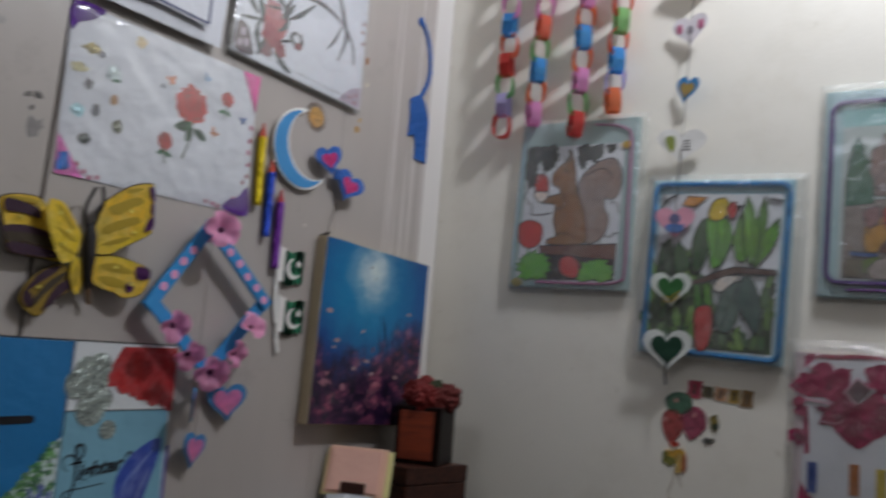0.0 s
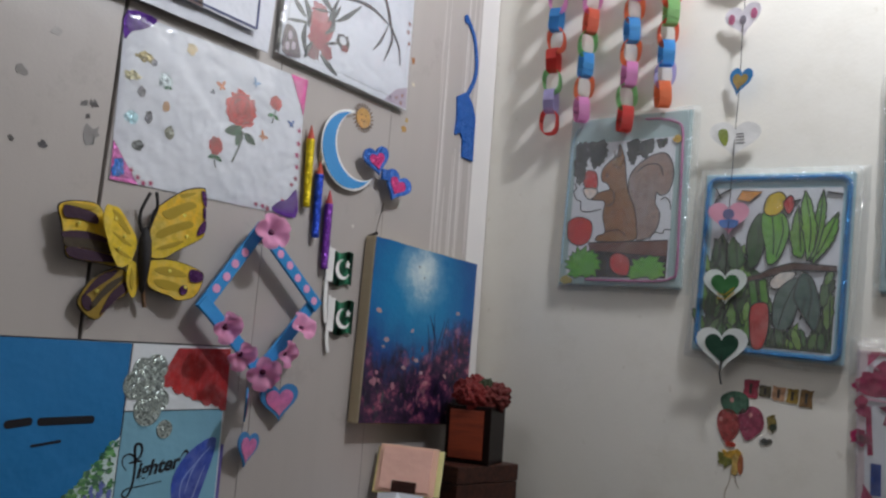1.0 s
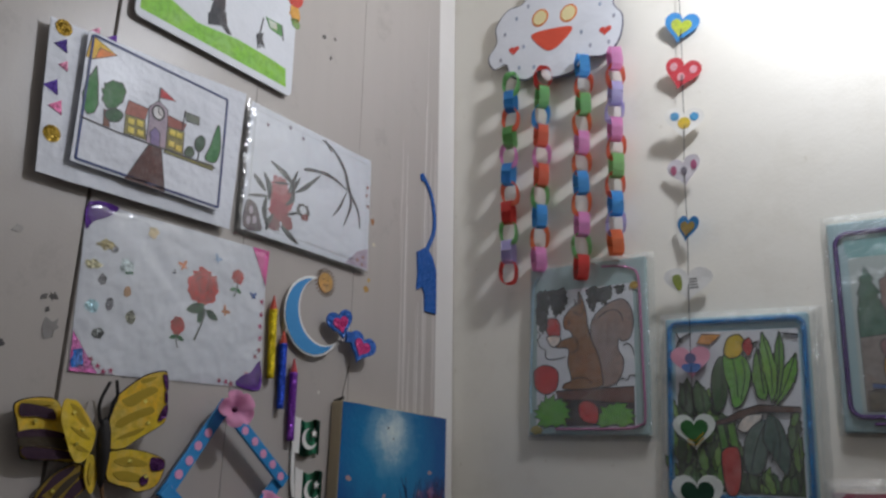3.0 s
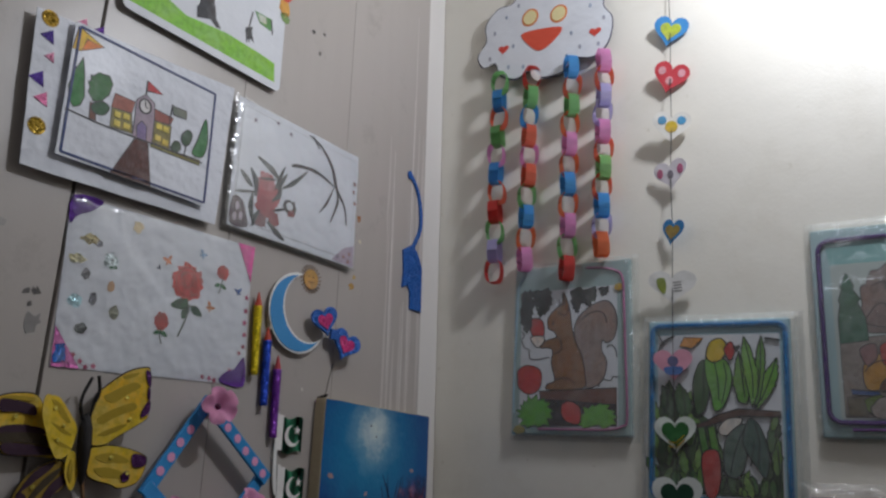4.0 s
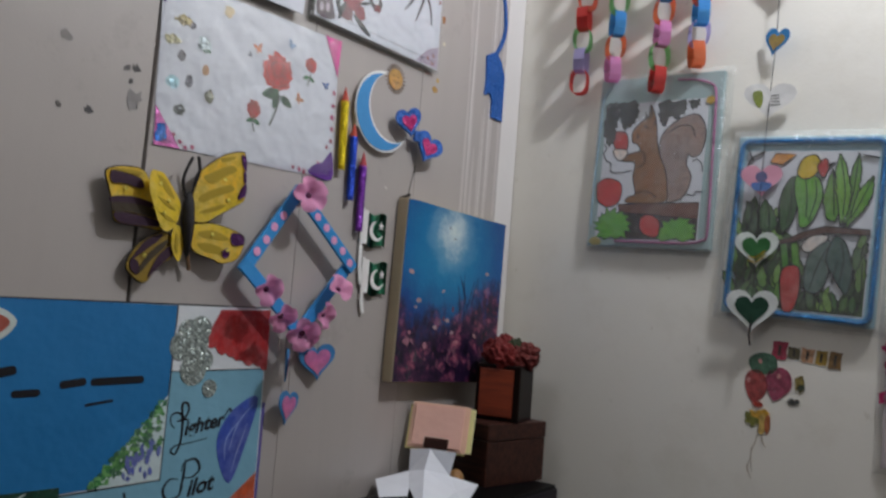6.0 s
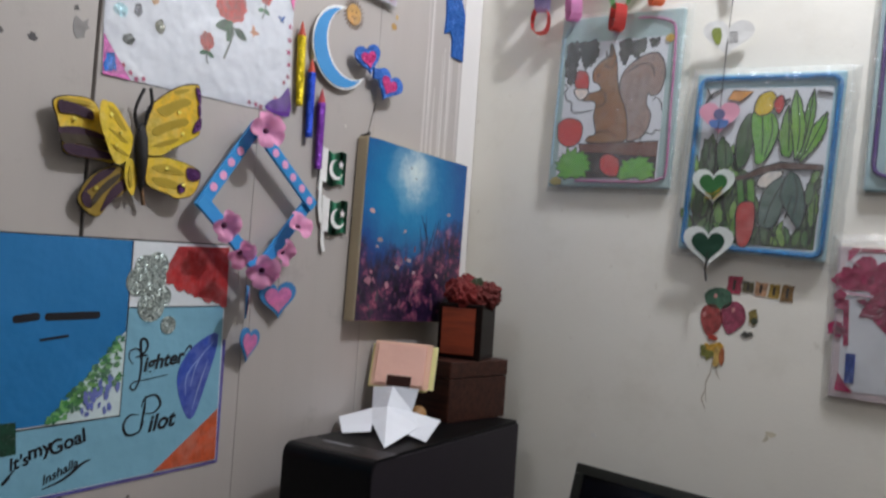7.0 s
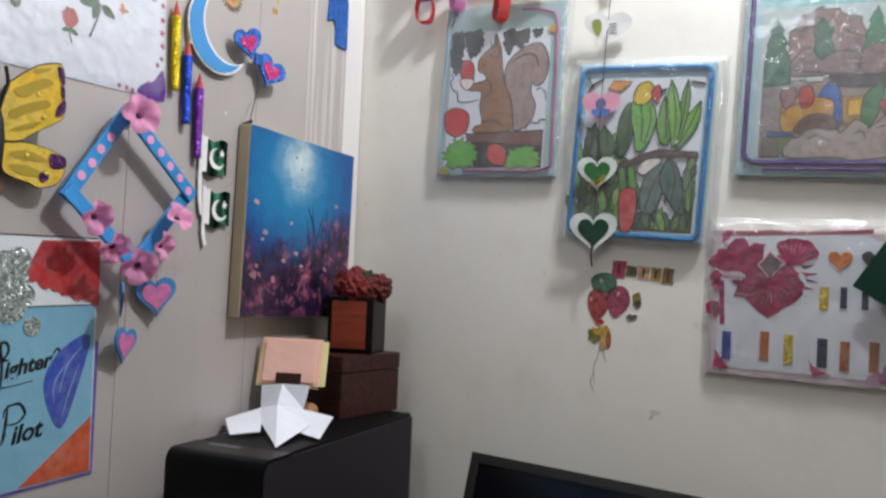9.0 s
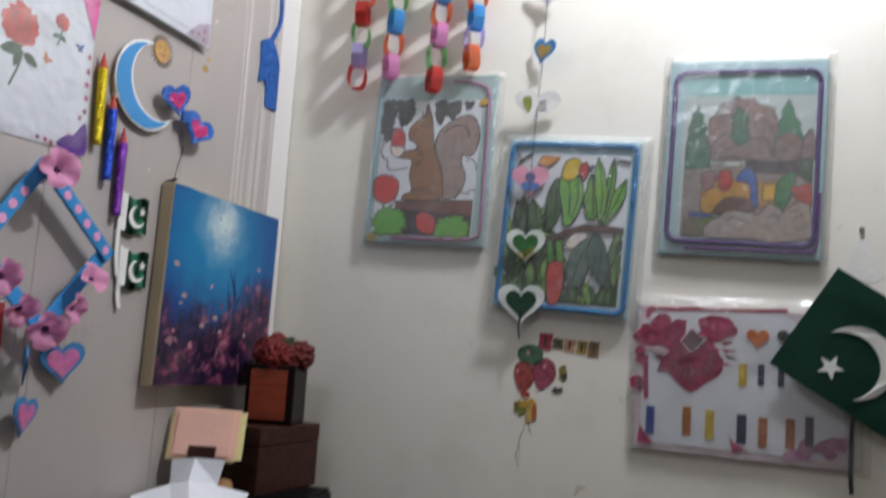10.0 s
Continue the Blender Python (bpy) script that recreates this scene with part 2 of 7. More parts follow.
def canvas_paint():
    """The painted face of the canvas: deep water, a pale burst of light and a reef in dabs."""
    n = Nodes("canvas_paint")
    co = n.coords()

    def vec(op, a, b=None, scale=None):
        v = n.add("ShaderNodeVectorMath")
        v.operation = op
        n.join(a, v.inputs[0])
        if isinstance(b, tuple):
            v.inputs[1].default_value = b
        elif b is not None:
            n.join(b, v.inputs[1])
        if scale is not None:
            v.inputs["Scale"].default_value = scale
        return v

    def spread(value, lo, hi):
        m = n.add("ShaderNodeMapRange")
        m.inputs[1].default_value, m.inputs[2].default_value = lo, hi
        n.join(value, m.inputs[0])
        return m.outputs[0]

    def calc(op, a, b, c=None):
        m = n.add("ShaderNodeMath")
        m.operation = op
        for s, v in zip(m.inputs, (a, b, c)):
            if isinstance(v, float):
                s.default_value = v
            elif v is not None:
                n.join(v, s)
        return m.outputs[0]

    warp = n.add("ShaderNodeTexNoise", Scale=30.0, Detail=5.0, Roughness=0.65)
    n.join(co, warp.inputs["Vector"])
    loose = vec("ADD", co, vec("SCALE", vec("SUBTRACT", warp.outputs["Color"], (0.5, 0.5, 0.5)).outputs[0], None, 0.075).outputs[0]).outputs[0]
    sep = n.add("ShaderNodeSeparateXYZ")
    n.join(loose, sep.inputs[0])
    x, y = sep.outputs["X"], sep.outputs["Y"]
    water = n.ramp(spread(y, -0.15, 0.15), (0.0, C("120f28")), (0.2, C("171a48")), (0.4, C("0c3f80")), (0.62, C("0a5c9c")), (1.0, C("0a4f8c")))
    far = vec("DISTANCE", loose, (-0.022, 0.085, 0.0)).outputs["Value"]
    water = n.mix(n.ramp(far, (0.03, (0.85, 0.85, 0.85, 1)), (0.15, (0, 0, 0, 1))), water, C("1490bc"))
    less = vec("ADD", co, vec("SCALE", vec("SUBTRACT", warp.outputs["Color"], (0.5, 0.5, 0.5)).outputs[0], None, 0.062).outputs[0]).outputs[0]
    burst = vec("DISTANCE", less, (-0.018, 0.108, 0.0)).outputs["Value"]
    col = n.mix(n.ramp(burst, (0.010, (1, 1, 1, 1)), (0.030, (0.62, 0.62, 0.62, 1)), (0.052, (0.14, 0.14, 0.14, 1)), (0.085, (0, 0, 0, 1))), water, C("eaf0e6"))
    # reef: tall clumps, highest to one side, dark at the foot
    clump = n.noise(1, 5, 0.7, n.stretch(38, 15, 38))
    height = calc("MULTIPLY_ADD", spread(x, -0.02, 0.13), 0.40, spread(y, 0.06, -0.12))
    reef = n.ramp(calc("MULTIPLY", clump, height), (0.23, (0, 0, 0, 1)), (0.36, (0.97, 0.97, 0.97, 1)))
    tint = n.ramp(n.noise(34, 6, 0.7), (0.36, C("0b0818")), (0.47, C("241434")), (0.55, C("4c2244")), (0.62, C("984e66")), (0.72, C("cc9494")))
    col = n.mix(reef, col, tint)
    n.bump(n.noise(120, 4), 0.5, 0.0015)
    n.bump(n.noise(1600, 2), 0.2, 0.0004)
    return n.out(col, 0.42, 0, 0.15, 0.25)


PLAIN_WALL, PLANK, FILM, RIM_FILM = wall_paint(), plank_paint(), clear_film(0.08, 0.13, 0.45, 40, 0.055), clear_film(0.13, 0.055, 0.6, 90, 0.06)
LOOSE_FILM = clear_film(0.10, 0.10, 0.8, 40, 0.045)
WHITE_PAINT = plain("corner_paint", "e2dedb", 0.28, grain=40, depth=0.004, vary=0.05)
CEILING = plain("ceiling_paint", "d8d5cc", 0.7)
# floor and far walls are unseen; their tone is darkened to cut bounce light
FLOOR = plain("floor_tile", "4a443d", 0.4)
FAR_WALL = plain("unseen_wall_paint", "a39c90", 0.6)
WHITE_PAPER = paper("dadce2", 0.25)
CREASED = creased_paper("d8dae2")
PLAIN_PAPER = paper("eceae6", 0.0, "craft_paper")
INK = plain("black_marker", "17151a", 0.45)
PENCIL = plain("pencil_line", "4a4648", 0.6)
FOAM = plain("foam_pad", "cfcac0", 0.8)
THREAD = plain("dark_thread", "2a2422", 0.8, grain=900)
BLACK_GLOSS = plain("black_gloss_plastic", "060607", 0.3, vary=0.05)
BLACK_MATT = plain("black_plastic", "0a0a0b", 0.42)
GREY_STEEL = plain("dark_grey_steel", "2c282d", 0.5, 0.0, grain=700, depth=0.0002)
SCREEN = plain("dark_screen", "0a0b11", 0.2, vary=0.02, depth=0.0001)
BEZEL = plain("bezel_plastic", "23241f", 0.42)
POT_GLAZE = plain("black_glazed_pot", "150a08", 0.35, grain=60)
BROWN_BOX = wood("dark_brown_wood", "2c1813", "4a2b22", 0.4)
DESK_WOOD = wood("desk_wood", "38251a", "54392a", 0.45)
CANVAS_EDGE = paper("b7a88c", 0.0, "raw_canvas", 0.8)
for dark_stuff, gloss in ((BLACK_GLOSS, 0.16), (BLACK_MATT, 0.12), (GREY_STEEL, 0.14), (BROWN_BOX, 0.25), (POT_GLAZE, 0.12)):
    dark_stuff.node_tree.nodes["Principled BSDF"].inputs["Specular IOR Level"].default_value = gloss
SEA = canvas_paint()

# ---- building helpers ----


def part(name, bm, material, parent, label="", m=None):
    """One mesh object out of a bmesh, under a thing or a part."""
    if material not in (FILM, RIM_FILM):
        bmesh.ops.recalc_face_normals(bm, faces=bm.faces)
    me = bpy.data.meshes.new(name)
    bm.to_mesh(me)
    bm.free()
    return hang(name, me, material, parent, label, m)


def hang(name, me, material, parent, label="", m=None):
    if not me.materials:
        me.materials.append(material)
    ob = new(name, me)
    ob.parent = parent
    if m is not None:
        ob.matrix_basis = m
    return tagged(ob, label)


def thing(name, m, label, category, group="", kind=""):
    ob = new(name)
    ob.empty_display_size = 0.02
    ob.matrix_basis = m
    return tagged(ob, label, category, group, kind)


def on_planks(u, v, rot=0, off=0.0):
    return pose(off, u, v, 90, 0, 90) @ pose(0, 0, 0, 0, 0, rot)


def on_plain(u, v, rot=0, off=0.0):
    return pose(u, -off, v, 90, 0, 0) @ pose(0, 0, 0, 0, 0, rot)


def smooth(pts, n=5, closed=True):
    """A rounded line through the points."""
    k, out = len(pts), []
    for i in range(k if closed else k - 1):
        p = [pts[(i + j) % k] if closed else pts[min(max(i + j, 0), k - 1)] for j in (-1, 0, 1, 2)]
        for s in range(n):
            t = s / n
            out.append(tuple(0.5 * (2 * b + (c - a) * t + (2 * a - 5 * b + 4 * c - d) * t * t + (3 * b - a - 3 * c + d) * t ** 3)
                             for a, b, c, d in zip(*p)))
    if not closed:
        out.append(tuple(pts[-1]))
    return out


def slab(bm, pts, w0, w1):
    """A flat piece with this outline (mm), from w0 to w1 (mm) off its support."""
    lo = [bm.verts.new((x / 1000, y / 1000, w0 / 1000)) for x, y in pts]
    hi = [bm.verts.new((x / 1000, y / 1000, w1 / 1000)) for x, y in pts]
    bm.faces.new(hi)
    bm.faces.new(lo[::-1])
    for i in range(len(pts)):
        j = (i + 1) % len(pts)
        bm.faces.new((lo[i], lo[j], hi[j], hi[i]))
    return bm


def ribbon(bm, pts, width, w0, w1, closed=False, taper=False):
    """A drawn line of that width (mm)."""
    k, rows = len(pts), []
    for i in range(k):
        a, b = (pts[i - 1], pts[(i + 1) % k]) if closed else (pts[max(i - 1, 0)], pts[min(i + 1, k - 1)])
        dx, dy = b[0] - a[0], b[1] - a[1]
        d = math.hypot(dx, dy) or 1
        h = width / 2 * (1 - 0.75 * abs(2 * i / (k - 1) - 1) if taper else 1)
        nx, ny = -dy / d * h, dx / d * h
        x, y = pts[i]
        rows.append([bm.verts.new((px / 1000, py / 1000, w / 1000)) for px, py, w in
                     ((x + nx, y + ny, w0), (x + nx, y + ny, w1), (x - nx, y - ny, w1), (x - nx, y - ny, w0))])
    for i in range(k if closed else k - 1):
        a, b = rows[i], rows[(i + 1) % k]
        for j in range(3):
            bm.faces.new((a[j], a[j + 1], b[j + 1], b[j]))
    return bm


def tube(bm, pts, r, sides=6):
    """A round cord through points in metres."""
    rows = []
    for i, p in enumerate(pts):
        a, b = Vector(pts[max(i - 1, 0)]), Vector(pts[min(i + 1, len(pts) - 1)])
        q = (b - a).to_track_quat("Z", "Y")
        rows.append([bm.verts.new(Vector(p) + q @ Vector((r * math.cos(s * math.tau / sides), r * math.sin(s * math.tau / sides), 0))) for s in range(sides)])
    for a, b in zip(rows, rows[1:]):
        for s in range(sides):
            bm.faces.new((a[s], a[(s + 1) % sides], b[(s + 1) % sides], b[s]))
    bm.faces.new(rows[0][::-1])
    bm.faces.new(rows[-1])
    return bm


def block(bm, x0, x1, y0, y1, z0, z1, bevel=0.0, segments=2):
    """A box in metres with rounded edges."""
    made = bmesh.ops.create_cube(bm, size=1)["verts"]
    for v in made:
        v.co = ((x0 + x1) / 2 + v.co.x * (x1 - x0), (y0 + y1) / 2 + v.co.y * (y1 - y0), (z0 + z1) / 2 + v.co.z * (z1 - z0))
    if bevel:
        edges = list({e for v in made for e in v.link_edges})
        bmesh.ops.bevel(bm, geom=edges, offset=bevel, segments=segments, affect="EDGES", profile=0.6)
    return bm


def rect(w, h, r=0.0, cx=0.0, cy=0.0, n=5):
    """Outline of a rectangle (mm) with rounded corners."""
    if not r:
        return [(cx - w / 2, cy - h / 2), (cx + w / 2, cy - h / 2), (cx + w / 2, cy + h / 2), (cx - w / 2, cy + h / 2)]
    out = []
    for q, (sx, sy) in enumerate(((1, 1), (-1, 1), (-1, -1), (1, -1))):
        for s in range(n + 1):
            a = math.radians(90 * q + 90 * s / n)
            out.append((cx + sx * (w / 2 - r) + r * math.cos(a), cy + sy * (h / 2 - r) + r * math.sin(a)))
    return out


def oval(rx, ry=None, cx=0.0, cy=0.0, n=20):
    ry = ry or rx
    return [(cx + rx * math.cos(i * math.tau / n), cy + ry * math.sin(i * math.tau / n)) for i in range(n)]


def heart(s, cx=0.0, cy=0.0, rot=0.0, n=28, wide=1.0):
    """Heart outline about s mm across."""
    a, out = math.radians(rot), []
    for i in range(n):
        t = i * math.tau / n
        x = wide * s / 32 * 16 * math.sin(t) ** 3
        y = s / 32 * (13 * math.cos(t) - 5 * math.cos(2 * t) - 2 * math.cos(3 * t) - math.cos(4 * t) + 2)
        out.append((cx + x * math.cos(a) - y * math.sin(a), cy + x * math.sin(a) + y * math.cos(a)))
    return out


def star(r, cx=0.0, cy=0.0, rot=90, k=0.4, n=5):
    return [(cx + r * (k if i % 2 else 1) * math.cos(math.radians(rot + i * 180 / n)), cy + r * (k if i % 2 else 1) * math.sin(math.radians(rot + i * 180 / n))) for i in range(2 * n)]


def crescent(r, cx=0.0, cy=0.0, rot=0.0, bite=0.82, shift_by=0.38, n=18):
    """Outline of a crescent that opens towards rot."""
    d, r2 = shift_by * r, bite * r
    x = (r * r - r2 * r2 + d * d) / (2 * d)
    a1, a2 = math.acos(max(-1, min(1, x / r))), math.acos(max(-1, min(1, (x - d) / r2)))
    pts = [(r * math.cos(a1 + (math.tau - 2 * a1) * i / n), r * math.sin(a1 + (math.tau - 2 * a1) * i / n)) for i in range(n + 1)]
    pts += [(d + r2 * math.cos(-a2 - (math.tau - 2 * a2) * i / n), r2 * math.sin(-a2 - (math.tau - 2 * a2) * i / n)) for i in range(1, n)]
    c, s = math.cos(math.radians(rot)), math.sin(math.radians(rot))
    return [(cx + px * c - py * s, cy + px * s + py * c) for px, py in pts]


def ragged(pts, amount, seed, n=4):
    """The outline with an uneven edge."""
    rng = random.Random(seed)
    k, out = len(pts), []
    for i in range(k):
        a, b = pts[i], pts[(i + 1) % k]
        for s in range(n):
            t = s / n
            out.append((a[0] + (b[0] - a[0]) * t + rng.uniform(-amount, amount), a[1] + (b[1] - a[1]) * t + rng.uniform(-amount, amount)))
    return out


def flat(name, pts, material, parent, w0, w1, label=""):
    return part(name, slab(bmesh.new(), pts, w0, w1), material, parent, label)


def picture(sheet, base, patches, line=1.8, ink=None):
    """Coloured areas on a sheet, each a little above the last, each with its own inked outline."""
    w = base
    for name, h, pts, rounded in patches:
        shape = smooth(pts) if rounded else pts
        w += 0.04
        area = flat(name, shape, crayon(h), sheet, base - 0.1, w)
        if line:
            part("ink_outline", ribbon(bmesh.new(), shape, line, w - 0.1, w + 0.02, closed=True), ink or INK, area)
    return w + 0.05


def words(name, text, size, material, parent, x, y, w, rot=0.0, shear=0.0, bold=0.0):
    """Lettering in the built-in font, x and y in mm."""
    cu = bpy.data.curves.new(name, "FONT")
    cu.body, cu.size, cu.extrude, cu.shear, cu.offset = text, size / 1000, 0.0002, shear, bold / 1000
    tmp = new("lettering_source", cu)
    me = bpy.data.meshes.new_from_object(tmp.evaluated_get(bpy.context.evaluated_depsgraph_get()))
    bpy.data.objects.remove(tmp)
    bpy.data.curves.remove(cu)
    me.name = name
    return hang(name, me, material, parent, "", pose(x / 1000, y / 1000, w / 1000, 0, 0, rot))


def film_sheet(name, w, h, parent, w0, rim=7.0, seed=0, label="", nx=64, ny=80, slack=0.8, material=None):
    """A clear pouch with a crimped rim, w x h mm."""
    bm = bmesh.new()
    rows = []
    for j in range(ny + 1):
        row = []
        for i in range(nx + 1):
            x, y = -w / 2 + w * i / nx, -h / 2 + h * j / ny
            e = min(w / 2 - abs(x), h / 2 - abs(y))
            k = max(0.0, 1 - e / rim / 2)
            z = w0 + 1.0 + slack * noise.noise((x / 22 + seed, y / 22, seed)) - 2.5 * k * k + 3.2 * k * noise.noise((x / 8, y / 8, seed + 3))
            x += 1.5 * k * noise.noise((x / 9, y / 9, seed + 7))
            y += 1.5 * k * noise.noise((x / 9, y / 9, seed + 11))
            row.append(bm.verts.new((x / 1000, y / 1000, z / 1000)))
        rows.append(row)
    for a, b in zip(rows, rows[1:]):
        for i in range(nx):
            bm.faces.new((a[i], a[i + 1], b[i + 1], b[i])).smooth = True
    return part(name, bm, material or FILM, parent, label or "clear wrinkled plastic pouch")


def pouch_rim(w, h, parent, z0, width=11.0, seed=0, step=6.0, rough=2.8):
    """The welded, crumpled edge of a clear pouch: small facets that catch the lamp."""
    rng = random.Random(seed)
    line = []
    for (x0, y0), (x1, y1) in zip(*(lambda c: (c, c[1:] + c[:1]))(rect(w, h))):
        n = int(math.hypot(x1 - x0, y1 - y0) / step)
        line += [(x0 + (x1 - x0) * i / n, y0 + (y1 - y0) * i / n) for i in range(n)]
    bm, rows = bmesh.new(), []
    for x, y in line:
        row = []
        for k in range(4):
            f = 1 - k / 3
            sx, sy = 1 - 2 * width * f / w, 1 - 2 * width * f / h
            z = z0 * (0.25 + 0.75 * f) + rng.uniform(-rough, rough) * (1 if 0 < k < 3 else 0.5)
            row.append(bm.verts.new(((x * sx + rng.uniform(-0.8, 0.8)) / 1000, (y * sy + rng.uniform(-0.8, 0.8)) / 1000, max(0.6, z) / 1000)))
        rows.append(row)
    for a, b in zip(rows, rows[1:] + rows[:1]):
        for k in range(3):
            bm.faces.new((a[k], a[k + 1], b[k + 1], b[k])).smooth = (k == 1)
    return part("pouch_rim", bm, RIM_FILM, parent, "crumpled clear plastic edge")


def toothed(pts, amount, seed=0, n=3):
    """The outline cut into small teeth."""
    rng = random.Random(seed)
    k, out = len(pts), []
    cx, cy = sum(q[0] for q in pts) / k, sum(q[1] for q in pts) / k
    for i in range(k):
        a, b = pts[i], pts[(i + 1) % k]
        for s in range(n):
            for t, g in ((s / n, 0.0), ((s + 0.75) / n, amount * rng.uniform(0.5, 1.2))):
                x, y = a[0] + (b[0] - a[0]) * t, a[1] + (b[1] - a[1]) * t
                d = math.hypot(x - cx, y - cy) or 1
                out.append((x + g * (x - cx) / d, y + g * (y - cy) / d))
    return out


# ---- the room ----
ROOM_X, ROOM_Y, ROOM_Z = 3.1, -3.4, 2.95


def structure(name, bm, material, label, category):
    ob = part(name, bm, material, None, label)
    return tagged(ob, label, category, kind="structure")


wall_north = structure("wall_north", block(bmesh.new(), -0.12, ROOM_X + 0.1, 0.0, 0.12, 0, ROOM_Z), PLAIN_WALL, "off-white painted plaster wall with faint stains", "wall")
# east and south walls: added out of view to close the room and bounce light
structure("wall_east", block(bmesh.new(), ROOM_X, ROOM_X + 0.1, ROOM_Y, 0.0, 0, ROOM_Z), FAR_WALL, "added unseen wall closing the room for bounce light", "wall")
structure("wall_south", block(bmesh.new(), -0.12, ROOM_X + 0.1, ROOM_Y - 0.1, ROOM_Y, 0, ROOM_Z), FAR_WALL, "added unseen wall closing the room for bounce light", "wall")
structure("ceiling", block(bmesh.new(), -0.12, ROOM_X + 0.1, ROOM_Y - 0.1, 0.12, ROOM_Z, ROOM_Z + 0.1), CEILING, "plain off-white ceiling above the corner", "ceiling")
structure("floor", block(bmesh.new(), -0.12, ROOM_X + 0.1, ROOM_Y - 0.1, 0.12, -0.1, 0), FLOOR, "plain grey-brown tiled floor of the room", "floor")
wall_west = structure("wall_west", block(bmesh.new(), -0.12, -0.032, ROOM_Y, 0.0, 0, ROOM_Z), PLANK, "greyish painted wall clad with wide upright planks", "wall")

# a pale painted strip in the corner, with runs of the same paint on the plank beside it
strip = block(bmesh.new(), -0.034, -0.014, -0.081, -0.001, 0.001, ROOM_Z - 0.001, 0.004)
part("corner_strip", strip, WHITE_PAINT, wall_west, "pale painted strip in the corner")
for k, (u, v0, v1, wd) in enumerate(((-0.186, 1.66, 2.16, 2.2), (-0.142, 1.56, 1.86, 2.4), (-0.127, 1.58, 2.3, 2.0))):
    pts = [(u * 1000 + 1.2 * noise.noise((k * 9.1, s * 0.7, 2)), 1000 * (v0 + (v1 - v0) * s / 9)) for s in range(10)]
    part("paint_run", ribbon(bmesh.new(), pts, wd, -0.5, 0.35, taper=True), WHITE_PAINT, wall_west, "", on_planks(0, 0))

rng = random.Random(40)
SMEAR = plain("thin_paint_smear", "c6bfbb", 0.35, grain=90, depth=0.002, vary=0.06)
for k in range(22):
    u = -0.088 - 0.115 * rng.random() ** 1.6
    v0 = rng.uniform(1.45, 2.0)
    v1 = v0 + rng.uniform(0.15, 0.6)
    pts = [(u * 1000 + 2.5 * noise.noise((k * 3.7, s * 0.5, 8)), 1000 * (v0 + (v1 - v0) * s / 9)) for s in range(10)]
    part("paint_smear", ribbon(bmesh.new(), pts, rng.uniform(1.5, 9.0), -0.5, 0.16 + 0.006 * k, taper=True), SMEAR, wall_west, "", on_planks(0, 0))

# ---- things on the planked wall ----


def mount(parent, w, h, depth):
    """A foam pad that holds a sheet off the wall."""
    flat("foam_pad", rect(w, h), FOAM, parent, 0, depth)


def rose_flower(parent, x, y, r, h, w, seed):
    flat("rose", ragged(oval(r, r * 1.05, x, y, 9), r * 0.14, seed, 3), print_ink(h), parent, w, w + 0.4, "red rose sticker")
    lines = bmesh.new()
    for k in (0.3, 0.55, 0.8):
        ribbon(lines, [(x + r * k * math.cos(a / 10 * 5 + k * 9), y + r * k * math.sin(a / 10 * 5 + k * 9)) for a in range(10)], r * 0.07, w + 0.4, w + 0.5)
    part("petal_line", lines, print_ink("7a100c"), parent)


def leaf(parent, x, y, length, rot, h, w, name="leaf"):
    a = math.radians(rot)
    base = [(0, 0), (0.3, 0.24), (0.65, 0.22), (1, 0), (0.65, -0.22), (0.3, -0.24)]
    pts = smooth([(x + length * (p * math.cos(a) - q * math.sin(a)), y + length * (p * math.sin(a) + q * math.cos(a))) for p, q in base], 3)
    return flat(name, pts, print_ink(h), parent, w, w + 0.35)


